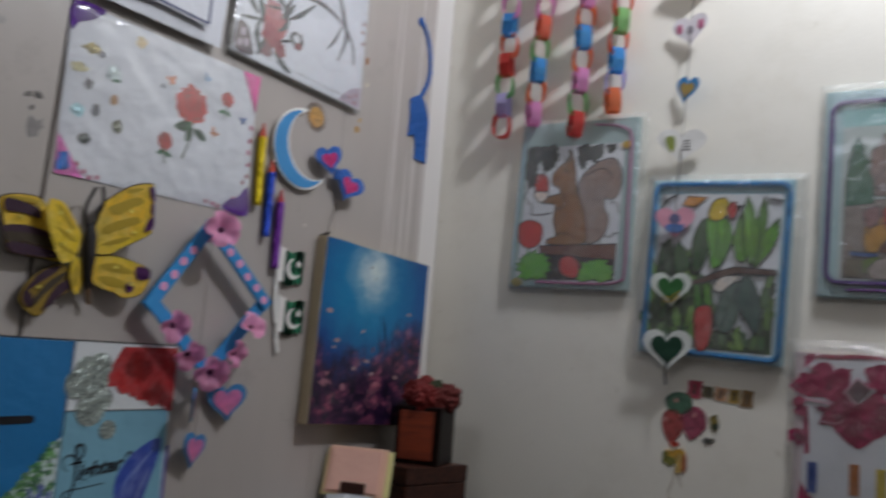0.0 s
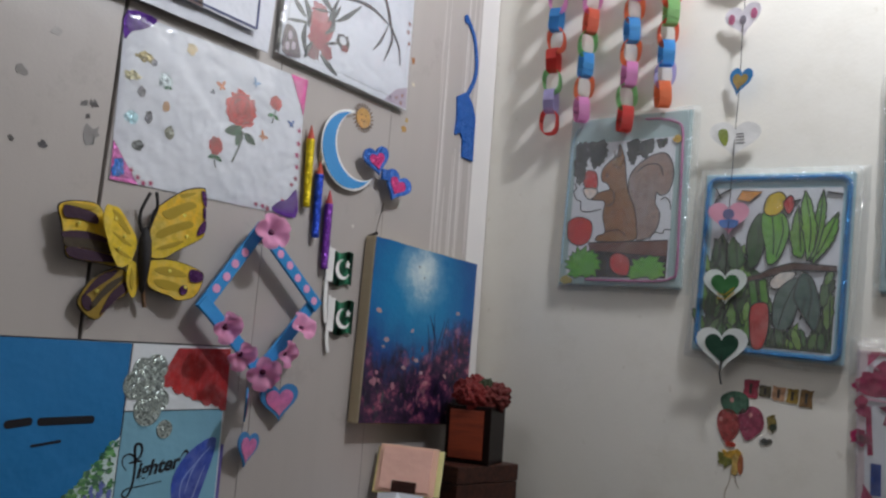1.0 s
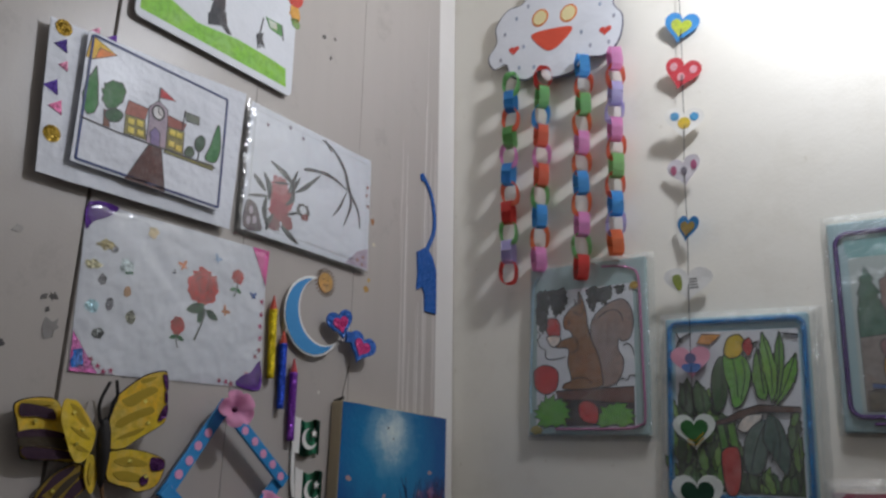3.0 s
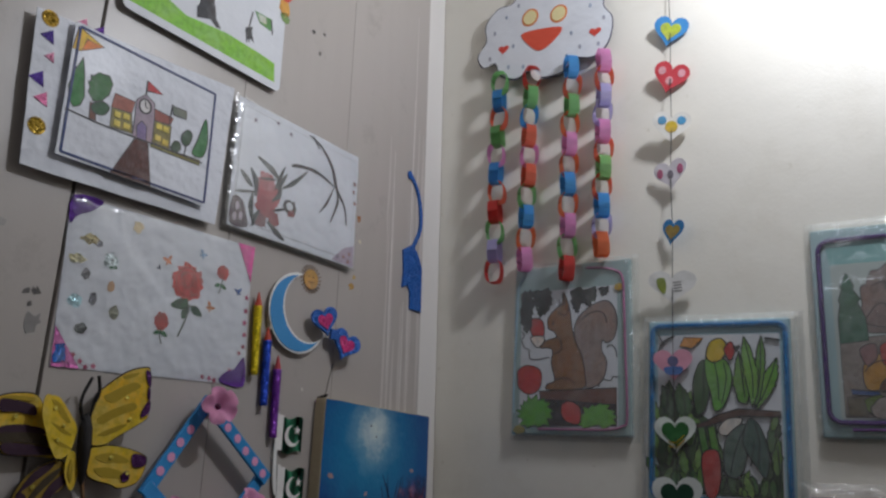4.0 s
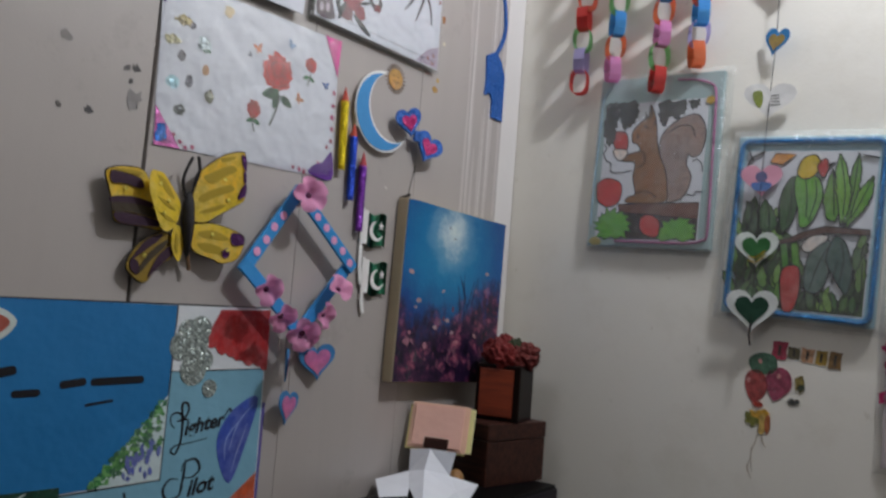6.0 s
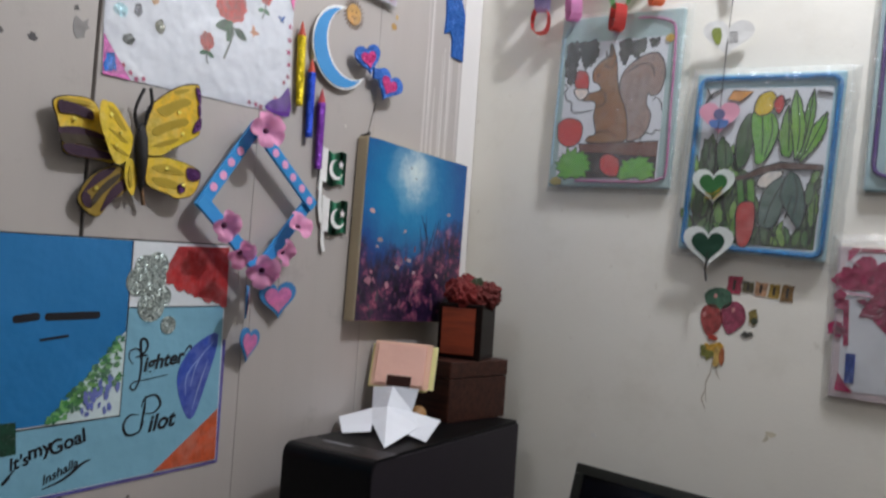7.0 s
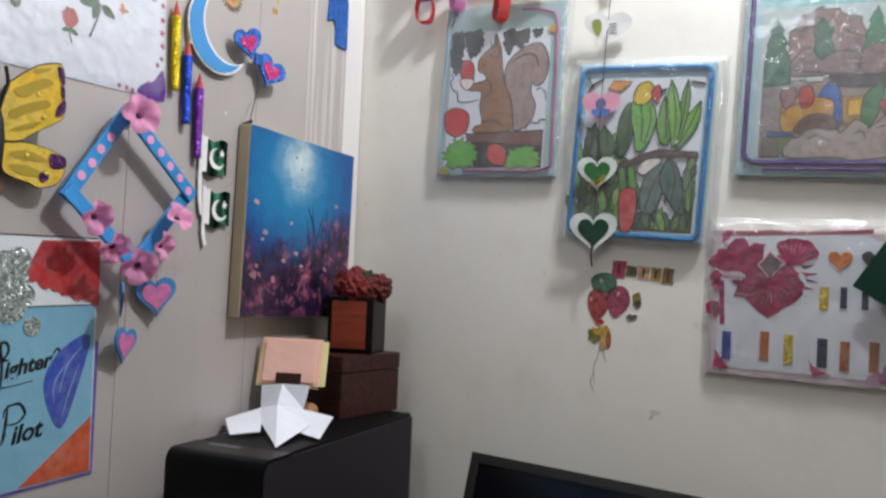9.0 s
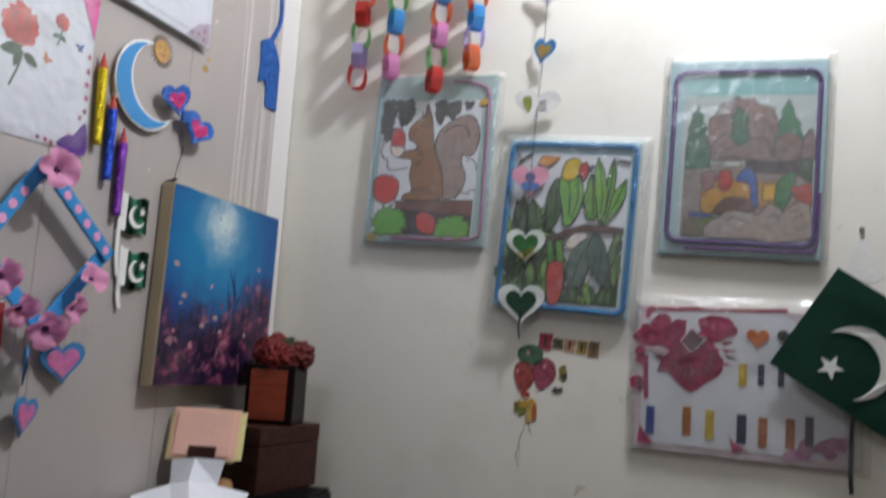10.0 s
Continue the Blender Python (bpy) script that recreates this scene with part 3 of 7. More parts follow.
def rose_poster():
    p = thing("rose_poster", on_planks(-0.676, 1.751, 2.5), "white paper sheet with red rose stickers and glitter corners", "poster")
    flat("sheet", ragged(rect(297, 212), 0.5, 3, 6), CREASED, p, 0.3, 1.2)
    rose_flower(p, 35, 29, 26, "c81812", 1.2, 1)
    rose_flower(p, 95, 54, 11, "c01c16", 1.2, 2)
    rose_flower(p, -3, -32, 12, "bc1e18", 1.2, 3)
    for x, y, ln, r, h in ((38, 0, 30, 196, "12441f"), (38, -2, 24, 250, "144a26"), (42, -4, 24, 330, "124020"), (38, 4, 22, 215, "2d6b40"), (92, 36, 12, 200, "2b6a3c"), (92, 36, 12, 330, "2b6a3c"), (-3, -46, 12, 200, "2b6a3c"), (-3, -46, 13, 335, "2b6a3c")):
        leaf(p, x, y, ln, r, h, 1.3)
    for pts, wd in (([(40, -2), (36, -22), (25, -49)], 2.6), ([(95, 44), (92, 30), (89, 22)], 1.6), ([(-3, -42), (-3, -54), (0, -62)], 1.6)):
        part("stem", ribbon(bmesh.new(), smooth(pts, 4, False), wd, 1.2, 1.7), crayon("2a3f2c"), p)
    flat("corner_piece", smooth([(-147, 106), (-106, 109), (-120, 92), (-138, 82), (-147, 70)], 3), glitter("4a1a78"), p, 1.2, 2.2, "purple glitter foam corner")
    flat("corner_piece", [(120, 106), (153, 106), (148, 50)], glitter("d9659f"), p, 1.2, 2.2, "pink glitter foam corner")
    flat("corner_piece", [(-148, -58), (-148, -106), (-112, -106)], glitter("c46aa6"), p, 1.2, 2.0, "pink glitter foam corner")
    flat("corner_piece", ragged([(-146, -82), (-136, -78), (-130, -98), (-146, -100)], 2, 5), glitter("2f6ec0"), p, 2.0, 2.8, "blue glitter foam patch")
    flat("corner_piece", smooth([(102, -104), (112, -90), (128, -84), (141, -68), (146, -70), (147, -108)], 3), glitter("5a2a86"), p, 1.2, 2.2, "purple glitter foam corner")
    rng = random.Random(8)
    for x, y in [(-112, -97), (-104, -103), (-94, -101), (-122, -90), (84, -101), (93, -103), (72, -100), (142, -50), (143, -32), (142, -14), (143, 4), (135, -60), (120, -88), (143, 24)]:
        flat("star_sticker", star(rng.uniform(4.2, 6.0), x, y, rng.uniform(0, 90)), crayon(rng.choice(("b8326a", "a22a52", "c23a78"))), p, 1.2, 1.5)
    for x, y, rx, ry, h, g in ((-52, 87, 8, 8, "e8d3a8", 0), (-118, 56, 13, 6, "a99a6a", 1), (-105, 52, 6, 5, "8f8f98", 1), (-130, 28, 12, 5, "c9c29a", 1), (-86, 35, 11, 10, "c9d9de", 1), (-82, 26, 6, 3, "3f7a60", 0), (-118, 11, 6, 7, "6d6a70", 1), (-82, 1, 5, 8, "b98f62", 0), (-128, -25, 9, 8, "a9cfdf", 1), (-105, -19, 6, 9, "70707a", 1), (-74, -31, 7, 9, "6a6a5a", 1), (-116, -58, 8, 7, "5f6260", 1)):
        flat("sticker", ragged(oval(rx, ry, x, y, 8), rx * 0.2, int(x + 300), 2), glitter(h, 500, 0.4) if g else crayon(h), p, 1.2, 1.6)
    for x, y, s, h, r in ((-1, 52, 10, "d9855a", 20), (56, 73, 9, "8fa9c9", -30), (126, 30, 9, "3a62a8", 10), (75, -1, 10, "d08045", -40), (-14, 40, 5, "55586a", 60)):
        for k in (-1, 1):
            leaf(p, x, y, s, r + 90 - k * 50, h, 1.3, "winged_sticker")
            leaf(p, x, y, s * 0.7, r - 90 + k * 40, h, 1.4, "winged_sticker")
    film_sheet("sleeve", 301, 216, p, 1.8, 5, 4, "thin clear sleeve over the sheet")


rose_poster()


def castle_poster():
    p = thing("castle_poster", on_planks(-0.762, 1.973, 1.0), "white card with a framed crayon drawing of a castle", "poster")
    mount(p, 200, 140, 12)
    flat("backing_card", ragged([(-144, -109), (143, -103), (154, 122), (-156, 94)], 0.6, 2, 6), CREASED, p, 12, 13)
    flat("foam_pad", rect(180, 120, 0, 6, -2), FOAM, p, 13, 20)
    flat("drawing_sheet", ragged(rect(226, 181, 3, 4, 6), 0.8, 6, 2), CREASED, p, 20, 20.8)
    ring = bmesh.new()
    ribbon(ring, rect(216, 172, 2, 5, 6), 3.2, 20.7, 21.6, closed=True)
    part("border_line", ring, crayon("2b3f78"), p, "blue crayon border")
    w = 20.8
    W = picture(p, w, [
        ("sun", "f0c43a", [(-105, 91), (-109, 58), (-99, 59), (-68, 79), (-101, 90)], 0),
        ("sun_core", "ec8a3c", [(-92, 79), (-68, 79), (-97, 60)], 0),
        ("tree", "2a7c30", toothed([(-93, 51), (-87, 20), (-85, -2), (-89, -13), (-98, -16), (-103, -8), (-105, 13), (-99, 37)], 2, 9, 1), 1),
        ("trunk", "7a4a34", [(-76, -2), (-69, -2), (-65, -24), (-74, -24)], 0),
        ("tree", "357236", toothed([(-77, 34), (-66, 42), (-54, 42), (-50, 30), (-55, 14), (-64, 3), (-74, 3), (-79, 16), (-79, 26)], 3, 4, 1), 1),
        ("bush", "27592e", [(-72, -3), (-60, 5), (-49, 1), (-54, -11), (-65, -15), (-73, -11)], 1),
        ("wing", "8e8450", [(-46, 3), (-17, 6), (-12, -22), (-45, -24)], 0),
        ("roof", "a46050", [(-44, 24), (-14, 24), (-17, 6), (-47, 3)], 0),
        ("wing", "8e8450", [(18, 10), (45, 12), (46, -24), (18, -24)], 0),
        ("roof", "98564c", [(15, 27), (47, 25), (43, 13), (18, 10)], 0),
        ("olive_verge", "8a8a4a", [(18, -22), (46, -23), (98, -20), (98, -28), (16, -29)], 0),
        ("tower", "a898a8", [(0, 42), (-13, 28), (-12, 6), (-12, -25), (18, -25), (17, 14), (15, 34)], 0),
        ("clock", "e4e2e4", oval(9, 10, 1, 24, 14), 0),
        ("door", "8676a4", [(-5, -25), (-8, -8), (-1, 2), (7, -4), (9, -24)], 0),
        ("pennant", "c02830", [(1, 62), (26, 52), (1, 47)], 0),
        ("banner", "6f7a70", [(43, 43), (67, 44), (68, 32), (46, 30)], 0),
        ("tree", "2a7c3c", [(101, 46), (108, 13), (103, -11), (93, -17), (83, -13), (90, 8)], 1),
        ("tree", "2a5234", [(72, 17), (80, 14), (79, 1), (72, -8), (65, -4), (64, 7)], 1),
        ("bush", "3f5a40", [(52, -8), (60, -6), (64, -14), (58, -22), (48, -20)], 1),
        ("path", "56302a", [(-8, -27), (12, -25), (24, -85), (-36, -85), (-22, -56)], 0)], 1.3, PENCIL)
    for x, y in ((-37, -4), (-24, -2), (-36, -16), (-22, -15), (26, 4), (37, 4), (26, -13), (38, -15)):
        flat("yellow_pane", rect(9, 8, 0, x, y), crayon("e6d060"), p, w, W + 0.2)
    fine_lines = bmesh.new()
    ribbon(fine_lines, [(-106, -24), (-59, -26), (-10, -25), (25, -24), (102, -23)], 1.6, w, W)
    ribbon(fine_lines, [(0, 62), (0, 40)], 1.4, w, W)
    ribbon(fine_lines, [(43, 45), (41, 12)], 1.4, w, W)
    ribbon(fine_lines, [(72, -6), (71, -24)], 1.4, w, W)
    ribbon(fine_lines, oval(9, 10, 1, 24, 20), 2.4, w, W + 0.2, closed=True)
    ribbon(fine_lines, [(1, 24), (1, 31)], 1.0, w, W + 0.3)
    ribbon(fine_lines, [(1, 24), (6, 22)], 1.0, w, W + 0.3)
    part("pencil_line", fine_lines, PENCIL, p)
    for x, y, r, h in ((-138, 87, 11, "9a7a20"), (-132, -56, 11, "a5862a")):
        flat("round_sticker", oval(r, r, x, y, 18), glitter(h, 700), p, 13, 13.6, "gold glitter dot sticker")
    for x, y, s, h in ((-136, 63, 11, "3f2a78"), (-140, 4, 12, "4a2f86"), (-73, 101, 12, "5a2f8a"), (-131, -20, 11, "d877a0"), (-96, 102, 9, "d98aa8"), (-130, 37, 8, "d98aa8")):
        flat("foam_sticker", star(s, x, y, 70, 0.5, 3), glitter(h), p, 13, 13.8)


castle_poster()


def branch_poster():
    p = thing("branch_poster", on_planks(-0.453, 1.988, 0.6), "white sheet with a drawn brown branch and flowers in plastic", "poster")
    mount(p, 200, 140, 11)
    flat("sheet", ragged(rect(288, 212, 0), 0.6, 12, 6), CREASED, p, 11, 12)
    for pts, wd in (([(14, 100), (44, 90), (73, 63), (89, 26), (112, -2), (119, -33)], 7.5), ([(-24, 29), (15, 39), (47, 38), (82, 28)], 7), ([(82, 26), (66, -8), (49, -30)], 5), ([(88, 26), (93, 1), (77, -40)], 5.5), ([(22, 102), (40, 84)], 4.5), ([(-24, 32), (8, 40)], 5)):
        part("branch", ribbon(bmesh.new(), smooth(pts, 5, False), wd, 12, 12.7, taper=True), paper("332b2c"), p, "dark brown marker branch")
    for k, (x, y, r, h) in enumerate(((-70, -34, 26, "b05058"), (-74, -14, 17, "b86a70"), (-72, -58, 20, "9c4048"), (-80, -82, 13, "6e3038"), (-54, -72, 13, "8c3a40"))):
        flat("flower", ragged(oval(r, r * 0.95, x, y, 10), r * 0.16, k, 2), crayon(h), p, 12, 12.4 + 0.06 * k, "faded red flower")
    for k, (pts, wd) in enumerate((([(-96, 20), (-65, 8), (-42, -8)], 11), ([(-88, -14), (-54, -6)], 5), ([(-50, -22), (-32, 12)], 8), ([(-40, -16), (-17, 1), (14, 32)], 9), ([(-128, -13), (-102, -33)], 10), ([(-108, -4), (-96, -22), (-94, -46)], 11), ([(-136, -50), (-97, -40)], 6), ([(-100, -42), (-102, -66), (-94, -90)], 10), ([(-66, -80), (-47, -91), (-28, -101)], 10), ([(-59, -60), (-27, -47)], 5), ([(-56, -24), (-38, 22)], 7), ([(-44, -8), (-46, -30), (-60, -44)], 10), ([(-84, -66), (-92, -80), (-96, -96)], 8))):
        part("leaf", ribbon(bmesh.new(), smooth(pts, 5, False), wd, 12, 12.75 + 0.04 * k, taper=True), crayon("3a3d3c"), p, "dark grey brushed leaf")
    for x, y, r in ((-20, -42, 14),):
        flat("bud", ragged(oval(r, r, x, y, 8), r * 0.2, 19, 2), crayon("4a4848"), p, 12, 12.6)
        flat("bud_core", oval(r * 0.55, r * 0.5, x - 1, y + 1, 10), WHITE_PAPER, p, 12, 12.9)
        flat("bud_petal", ragged(oval(8, 6, x + 4, y - 10, 8), 1.5, 2, 2), crayon("8c4a48"), p, 12, 13.0)
    flat("corner_piece", smooth([(-138, -60), (-120, -60), (-110, -80), (-106, -100), (-140, -102)], 3), crayon("5e5058"), p, 12, 12.6, "dark mauve painted corner")
    for x, y in ((-128, -72), (-120, -86), (-132, -90)):
        flat("pale_dab", oval(4, 7, x, y, 8), paper("b8a8b4"), p, 12.5, 12.9)
    pouch_rim(302, 222, p, 13.5, 18, 77, 7.0, 0.6)
    flat("corner_piece", [(86, -104), (142, -104), (142, -66), (116, -76)], paper("b4a4b4"), p, 12, 12.6, "mauve paper corner")
    for x, y in ((100, -96), (116, -92), (130, -84), (128, -98), (-108, 78), (-60, 92), (-30, 84), (136, 50), (134, 34), (138, 14)):
        flat("star_sticker", star(5, x, y, x), crayon("7a6a80" if x < 110 else "a06a60"), p, 12.5, 12.9)
    film_sheet("sleeve", 300, 220, p, 12.4, 9, 21)


branch_poster()


def tower_poster():
    p = thing("tower_poster", on_planks(-0.666, 2.264, 0.8), "white card with a green meadow and a grey tower drawing", "poster")
    mount(p, 200, 150, 9)
    flat("sheet", rect(294, 262, 10, 0, 0), WHITE_PAPER, p, 9, 10.6)
    picture(p, 10.6, [
        ("meadow", "86c83a", [(-140, -118), (134, -118), (131, -85), (99, -82), (28, -81), (-46, -91), (-92, -78), (-140, -80)], 0)], 0)
    for pts in ([(-30, -65), (2, -47), (6, -68), (17, -80), (8, -82), (-3, -74), (-18, -80), (-28, -84)], [(-27, -64), (-22, -34), (-1, -24), (0, -48)]):
        flat("tower_foot", pts, crayon("34343a"), p, 10.6, 11.3, "dark drawn tower foot")
    for pts, wd, top in (([(-26, -41), (-14, 30), (-8, 110)], 2.4, 11.4), ([(-3, -29), (-3, 30), (-4, 110)], 2.4, 11.4), ([(-22, -20), (-2, -6)], 2, 11.5), ([(-20, -6), (-4, -22)], 2, 11.6), ([(-18, 6), (-4, 22)], 2, 11.5), ([(-16, 22), (-4, 4)], 2, 11.6), ([(74, -74), (71, -49), (76, -17)], 2.4, 11.2), ([(116, -10), (121, -36)], 2.4, 11.2)):
        part("marker_line", ribbon(bmesh.new(), pts, wd, 10.6, top), PENCIL, p)
    flat("dark_scribble", ragged([(65, -52), (78, -45), (77, -58), (83, -69), (73, -65), (68, -77), (66, -62)], 1.0, 5, 2), INK, p, 10.6, 11.5)
    flat("banner", [(80, -12), (118, -9), (117, -31), (92, -29)], crayon("5c9a58"), p, 10.6, 11.1, "green drawn banner")
    flat("banner_field", [(86, -14), (104, -12), (106, -24), (92, -26)], crayon("c8d4c8"), p, 10.6, 11.25)
    flat("balloon_sticker", oval(20, 22, 140, 62, 16), crayon("cc4030"), p, 10.6, 11.6, "red round sticker")
    flat("balloon_sticker", ragged(oval(13, 16, 143, 28, 9), 2, 4, 2), crayon("dca040"), p, 10.6, 11.4, "yellow paper sticker")
    flat("balloon_sticker", ragged(oval(11, 9, 146, 10, 9), 2, 6, 2), crayon("7a9a50"), p, 10.6, 11.4, "green paper sticker")


tower_poster()


def word_poster():
    p = thing("blue_poster", on_planks(-0.82, 1.3), "blue and white hand-painted chart paper poster with black lettering", "poster")
    deep, pale = paper("0e72ae", 0.25, "poster_paint"), paper("7cb0c6", 0.0, "poster_paint")
    flat("sheet", ragged([(-212, 141), (203, 151), (209, -145), (-212, -153)], 0.5, 4, 8), paper("dfe3e6", 0.1), p, 0.4, 1.4)
    flat("violet_edge", [(198, 20), (212, 20), (213, -148), (100, -151), (-212, -157), (-212, -148), (206, -141)], crayon("5a54a8"), p, 0.2, 1.0)
    flat("blue_field", [(-212, 141), (58, 146), (58, -66), (-212, -74)], deep, p, 1.3, 1.7, "deep blue painted field")
    flat("pale_field", [(60, 64), (203, 67), (208, -144), (-212, -152), (-212, -77), (60, -69)], pale, p, 1.3, 1.7, "pale blue painted field")
    flat("white_patch", [(59, -68), (59, 36), (-30, -69)], paper("cfdfe0"), p, 1.6, 1.9)
    rng = random.Random(5)
    greens, blues = [bmesh.new(), bmesh.new(), bmesh.new()], bmesh.new()
    for k in range(260):
        t, d = rng.random(), rng.random() ** 1.3
        x, y = -30 + 86 * t + rng.uniform(-4, 4), -66 + 102 * t - 62 * d * t - rng.uniform(0, 7)
        if y > -66:
            slab(greens[k % 3], ragged(oval(rng.uniform(1.6, 5), rng.uniform(1.4, 4), x, y, 5), 1, k, 1), 1.8, 2.1 + 0.002 * k)
    for k in range(34):
        x, y = rng.uniform(6, 56), rng.uniform(-66, -20)
        if y < -68 + 0.7 * (x + 30):
            slab(blues, ragged(oval(rng.uniform(1.5, 3.5), rng.uniform(3, 7), x, y, 5), 1, k, 1), 1.8, 2.64 + 0.002 * k)
    for bm, h, said in zip(greens, ("3f8a44", "6fae66", "2a6a48"), ("green", "light green", "dark green")):
        tagged(part("green_dab", bm, crayon(h), p, said + " dabbed foliage"), kind="stuff")
    tagged(part("blue_dab", blues, crayon("5a6ec0"), p, "blue dabbed flowers"), kind="stuff")
    rng = random.Random(14)
    hem = [(207 - 105 * i / 18, 67 + 33 * (i / 18) ** 1.4 + rng.uniform(-4, 4)) for i in range(1, 18)]
    skirt = [(124, 144), (205, 148), (208, 66)] + hem + [(101, 100)]
    flat("red_patch", skirt, crayon("b02428"), p, 1.6, 2.3, "red painted fringe")
    for k, (x, y, r) in enumerate(((70, 96, 17), (92, 100, 17), (78, 114, 15), (95, 118, 16), (90, 66, 19), (104, 78, 14), (117, 42, 11))):
        flat("glitter_cutout", oval(r, r * 1.05, x, y, 18), glitter("9aa49e", 700, 0.4), p, 1.6, 2.5 + 0.05 * k, "silver glitter petal")
    flat("blue_leaf", smooth([(198, 28), (160, 14), (138, -18), (142, -52), (163, -84), (182, -40)], 4), crayon("2f50b4"), p, 1.6, 2.2, "blue painted leaf")
    for pts in ([(190, 18), (168, -6), (158, -40)], [(176, 4), (152, -24), (152, -52)], [(184, -6), (172, -40), (164, -70)]):
        part("pale_streak", ribbon(bmesh.new(), smooth(pts, 4, False), 2.6, 1.9, 2.35, taper=True), crayon("8098d8"), p)
    flat("orange_corner", [(206, -74), (208, -143), (112, -145)], crayon("c4552a"), p, 1.6, 2.2, "orange painted corner")
    flat("red_disc", smooth([(-190, 112), (-160, 126), (-138, 118), (-150, 104), (-180, 98)], 4), crayon("a04a38"), p, 1.6, 2.2)
    flat("pale_rim", smooth([(-196, 108), (-160, 133), (-131, 119), (-148, 97), (-182, 90)], 4), paper("c9d2cc"), p, 1.6, 1.9)
    words("lettering", "ighter", 25, INK, p, 86, -16, 1.9, 9, 0.32, 0.8)
    words("lettering", "ilot", 29, INK, p, 99, -93, 1.9, 7, 0.32, 0.8)
    words("lettering", "It's", 19, INK, p, -68, -115, 1.9, 14, 0.2, 0.4)
    words("lettering", "my", 22, INK, p, -48, -106, 1.9, 14, 0.1, 0.5)
    words("lettering", "Goal", 23, INK, p, -24, -105, 1.9, 16, 0.1, 0.5)
    words("lettering", "Inshalla", 15, INK, p, -30, -137, 1.9, 21, 0.4, 0.2)
    for x, y, w, h, r in ((-10, 54, 66, 9, 2), (-63, 52, 30, 9, 8), (-30, 29, 34, 3, 8), (-113, 42, 30, 8, 2), (-142, 64, 34, 10, 12)):
        a = math.radians(r)
        bar = [(x + px * math.cos(a) - py * math.sin(a), y + px * math.sin(a) + py * math.cos(a)) for px, py in rect(w, h, min(w, h) * 0.45)]
        flat("lettering_bar", bar, INK, p, 1.6, 2.1)
    # the swung capitals and flourishes of the lettering
    for pts in ([(72, -6), (66, 1), (66, 10), (75, 13), (85, 7), (90, 16), (87, 24), (80, 22), (83, -3), (82, -25), (76, -38), (70, -34), (76, -28), (94, -26), (122, -22)], [(74, 2), (84, 4), (92, 4)], [(146, 6), (152, 14), (156, 10), (152, 6)],
                [(93, -46), (92, -67), (88, -92)], [(88, -61), (92, -50), (107, -47), (115, -59), (106, -69), (93, -69)], [(85, -70), (73, -69), (65, -80), (71, -93), (87, -91), (93, -78)], [(-30, -141), (-6, -134), (16, -119), (26, -116)], [(-66, -122), (-74, -128), (-60, -112)]):
        part("swash", ribbon(bmesh.new(), smooth(pts, 6, False), 3.6, 1.6, 2.1, taper=True), INK, p)
    flat("drawn_flag", [(-127, -62), (-65, -62), (-62, -97), (-127, -101)], print_ink("12402e"), p, 1.6, 2.1, "small dark green painted flag")
    flat("drawn_crescent", crescent(15, -99, -79.5, 35, 0.85, 0.32), paper("d8dcd4"), p, 1.6, 2.3)
    lines = bmesh.new()
    ribbon(lines, [(58, 64), (205, 67)], 1.4, 1.6, 2.0)
    ribbon(lines, [(-212, -76), (60, -68)], 1.6, 1.6, 2.0)
    ribbon(lines, [(59, 146), (59, -68)], 1.2, 1.6, 2.0)
    ribbon(lines, [(-212, 141), (203, 151)], 1.6, 1.3, 1.8)
    part("ruled_line", lines, INK, p)


word_poster()


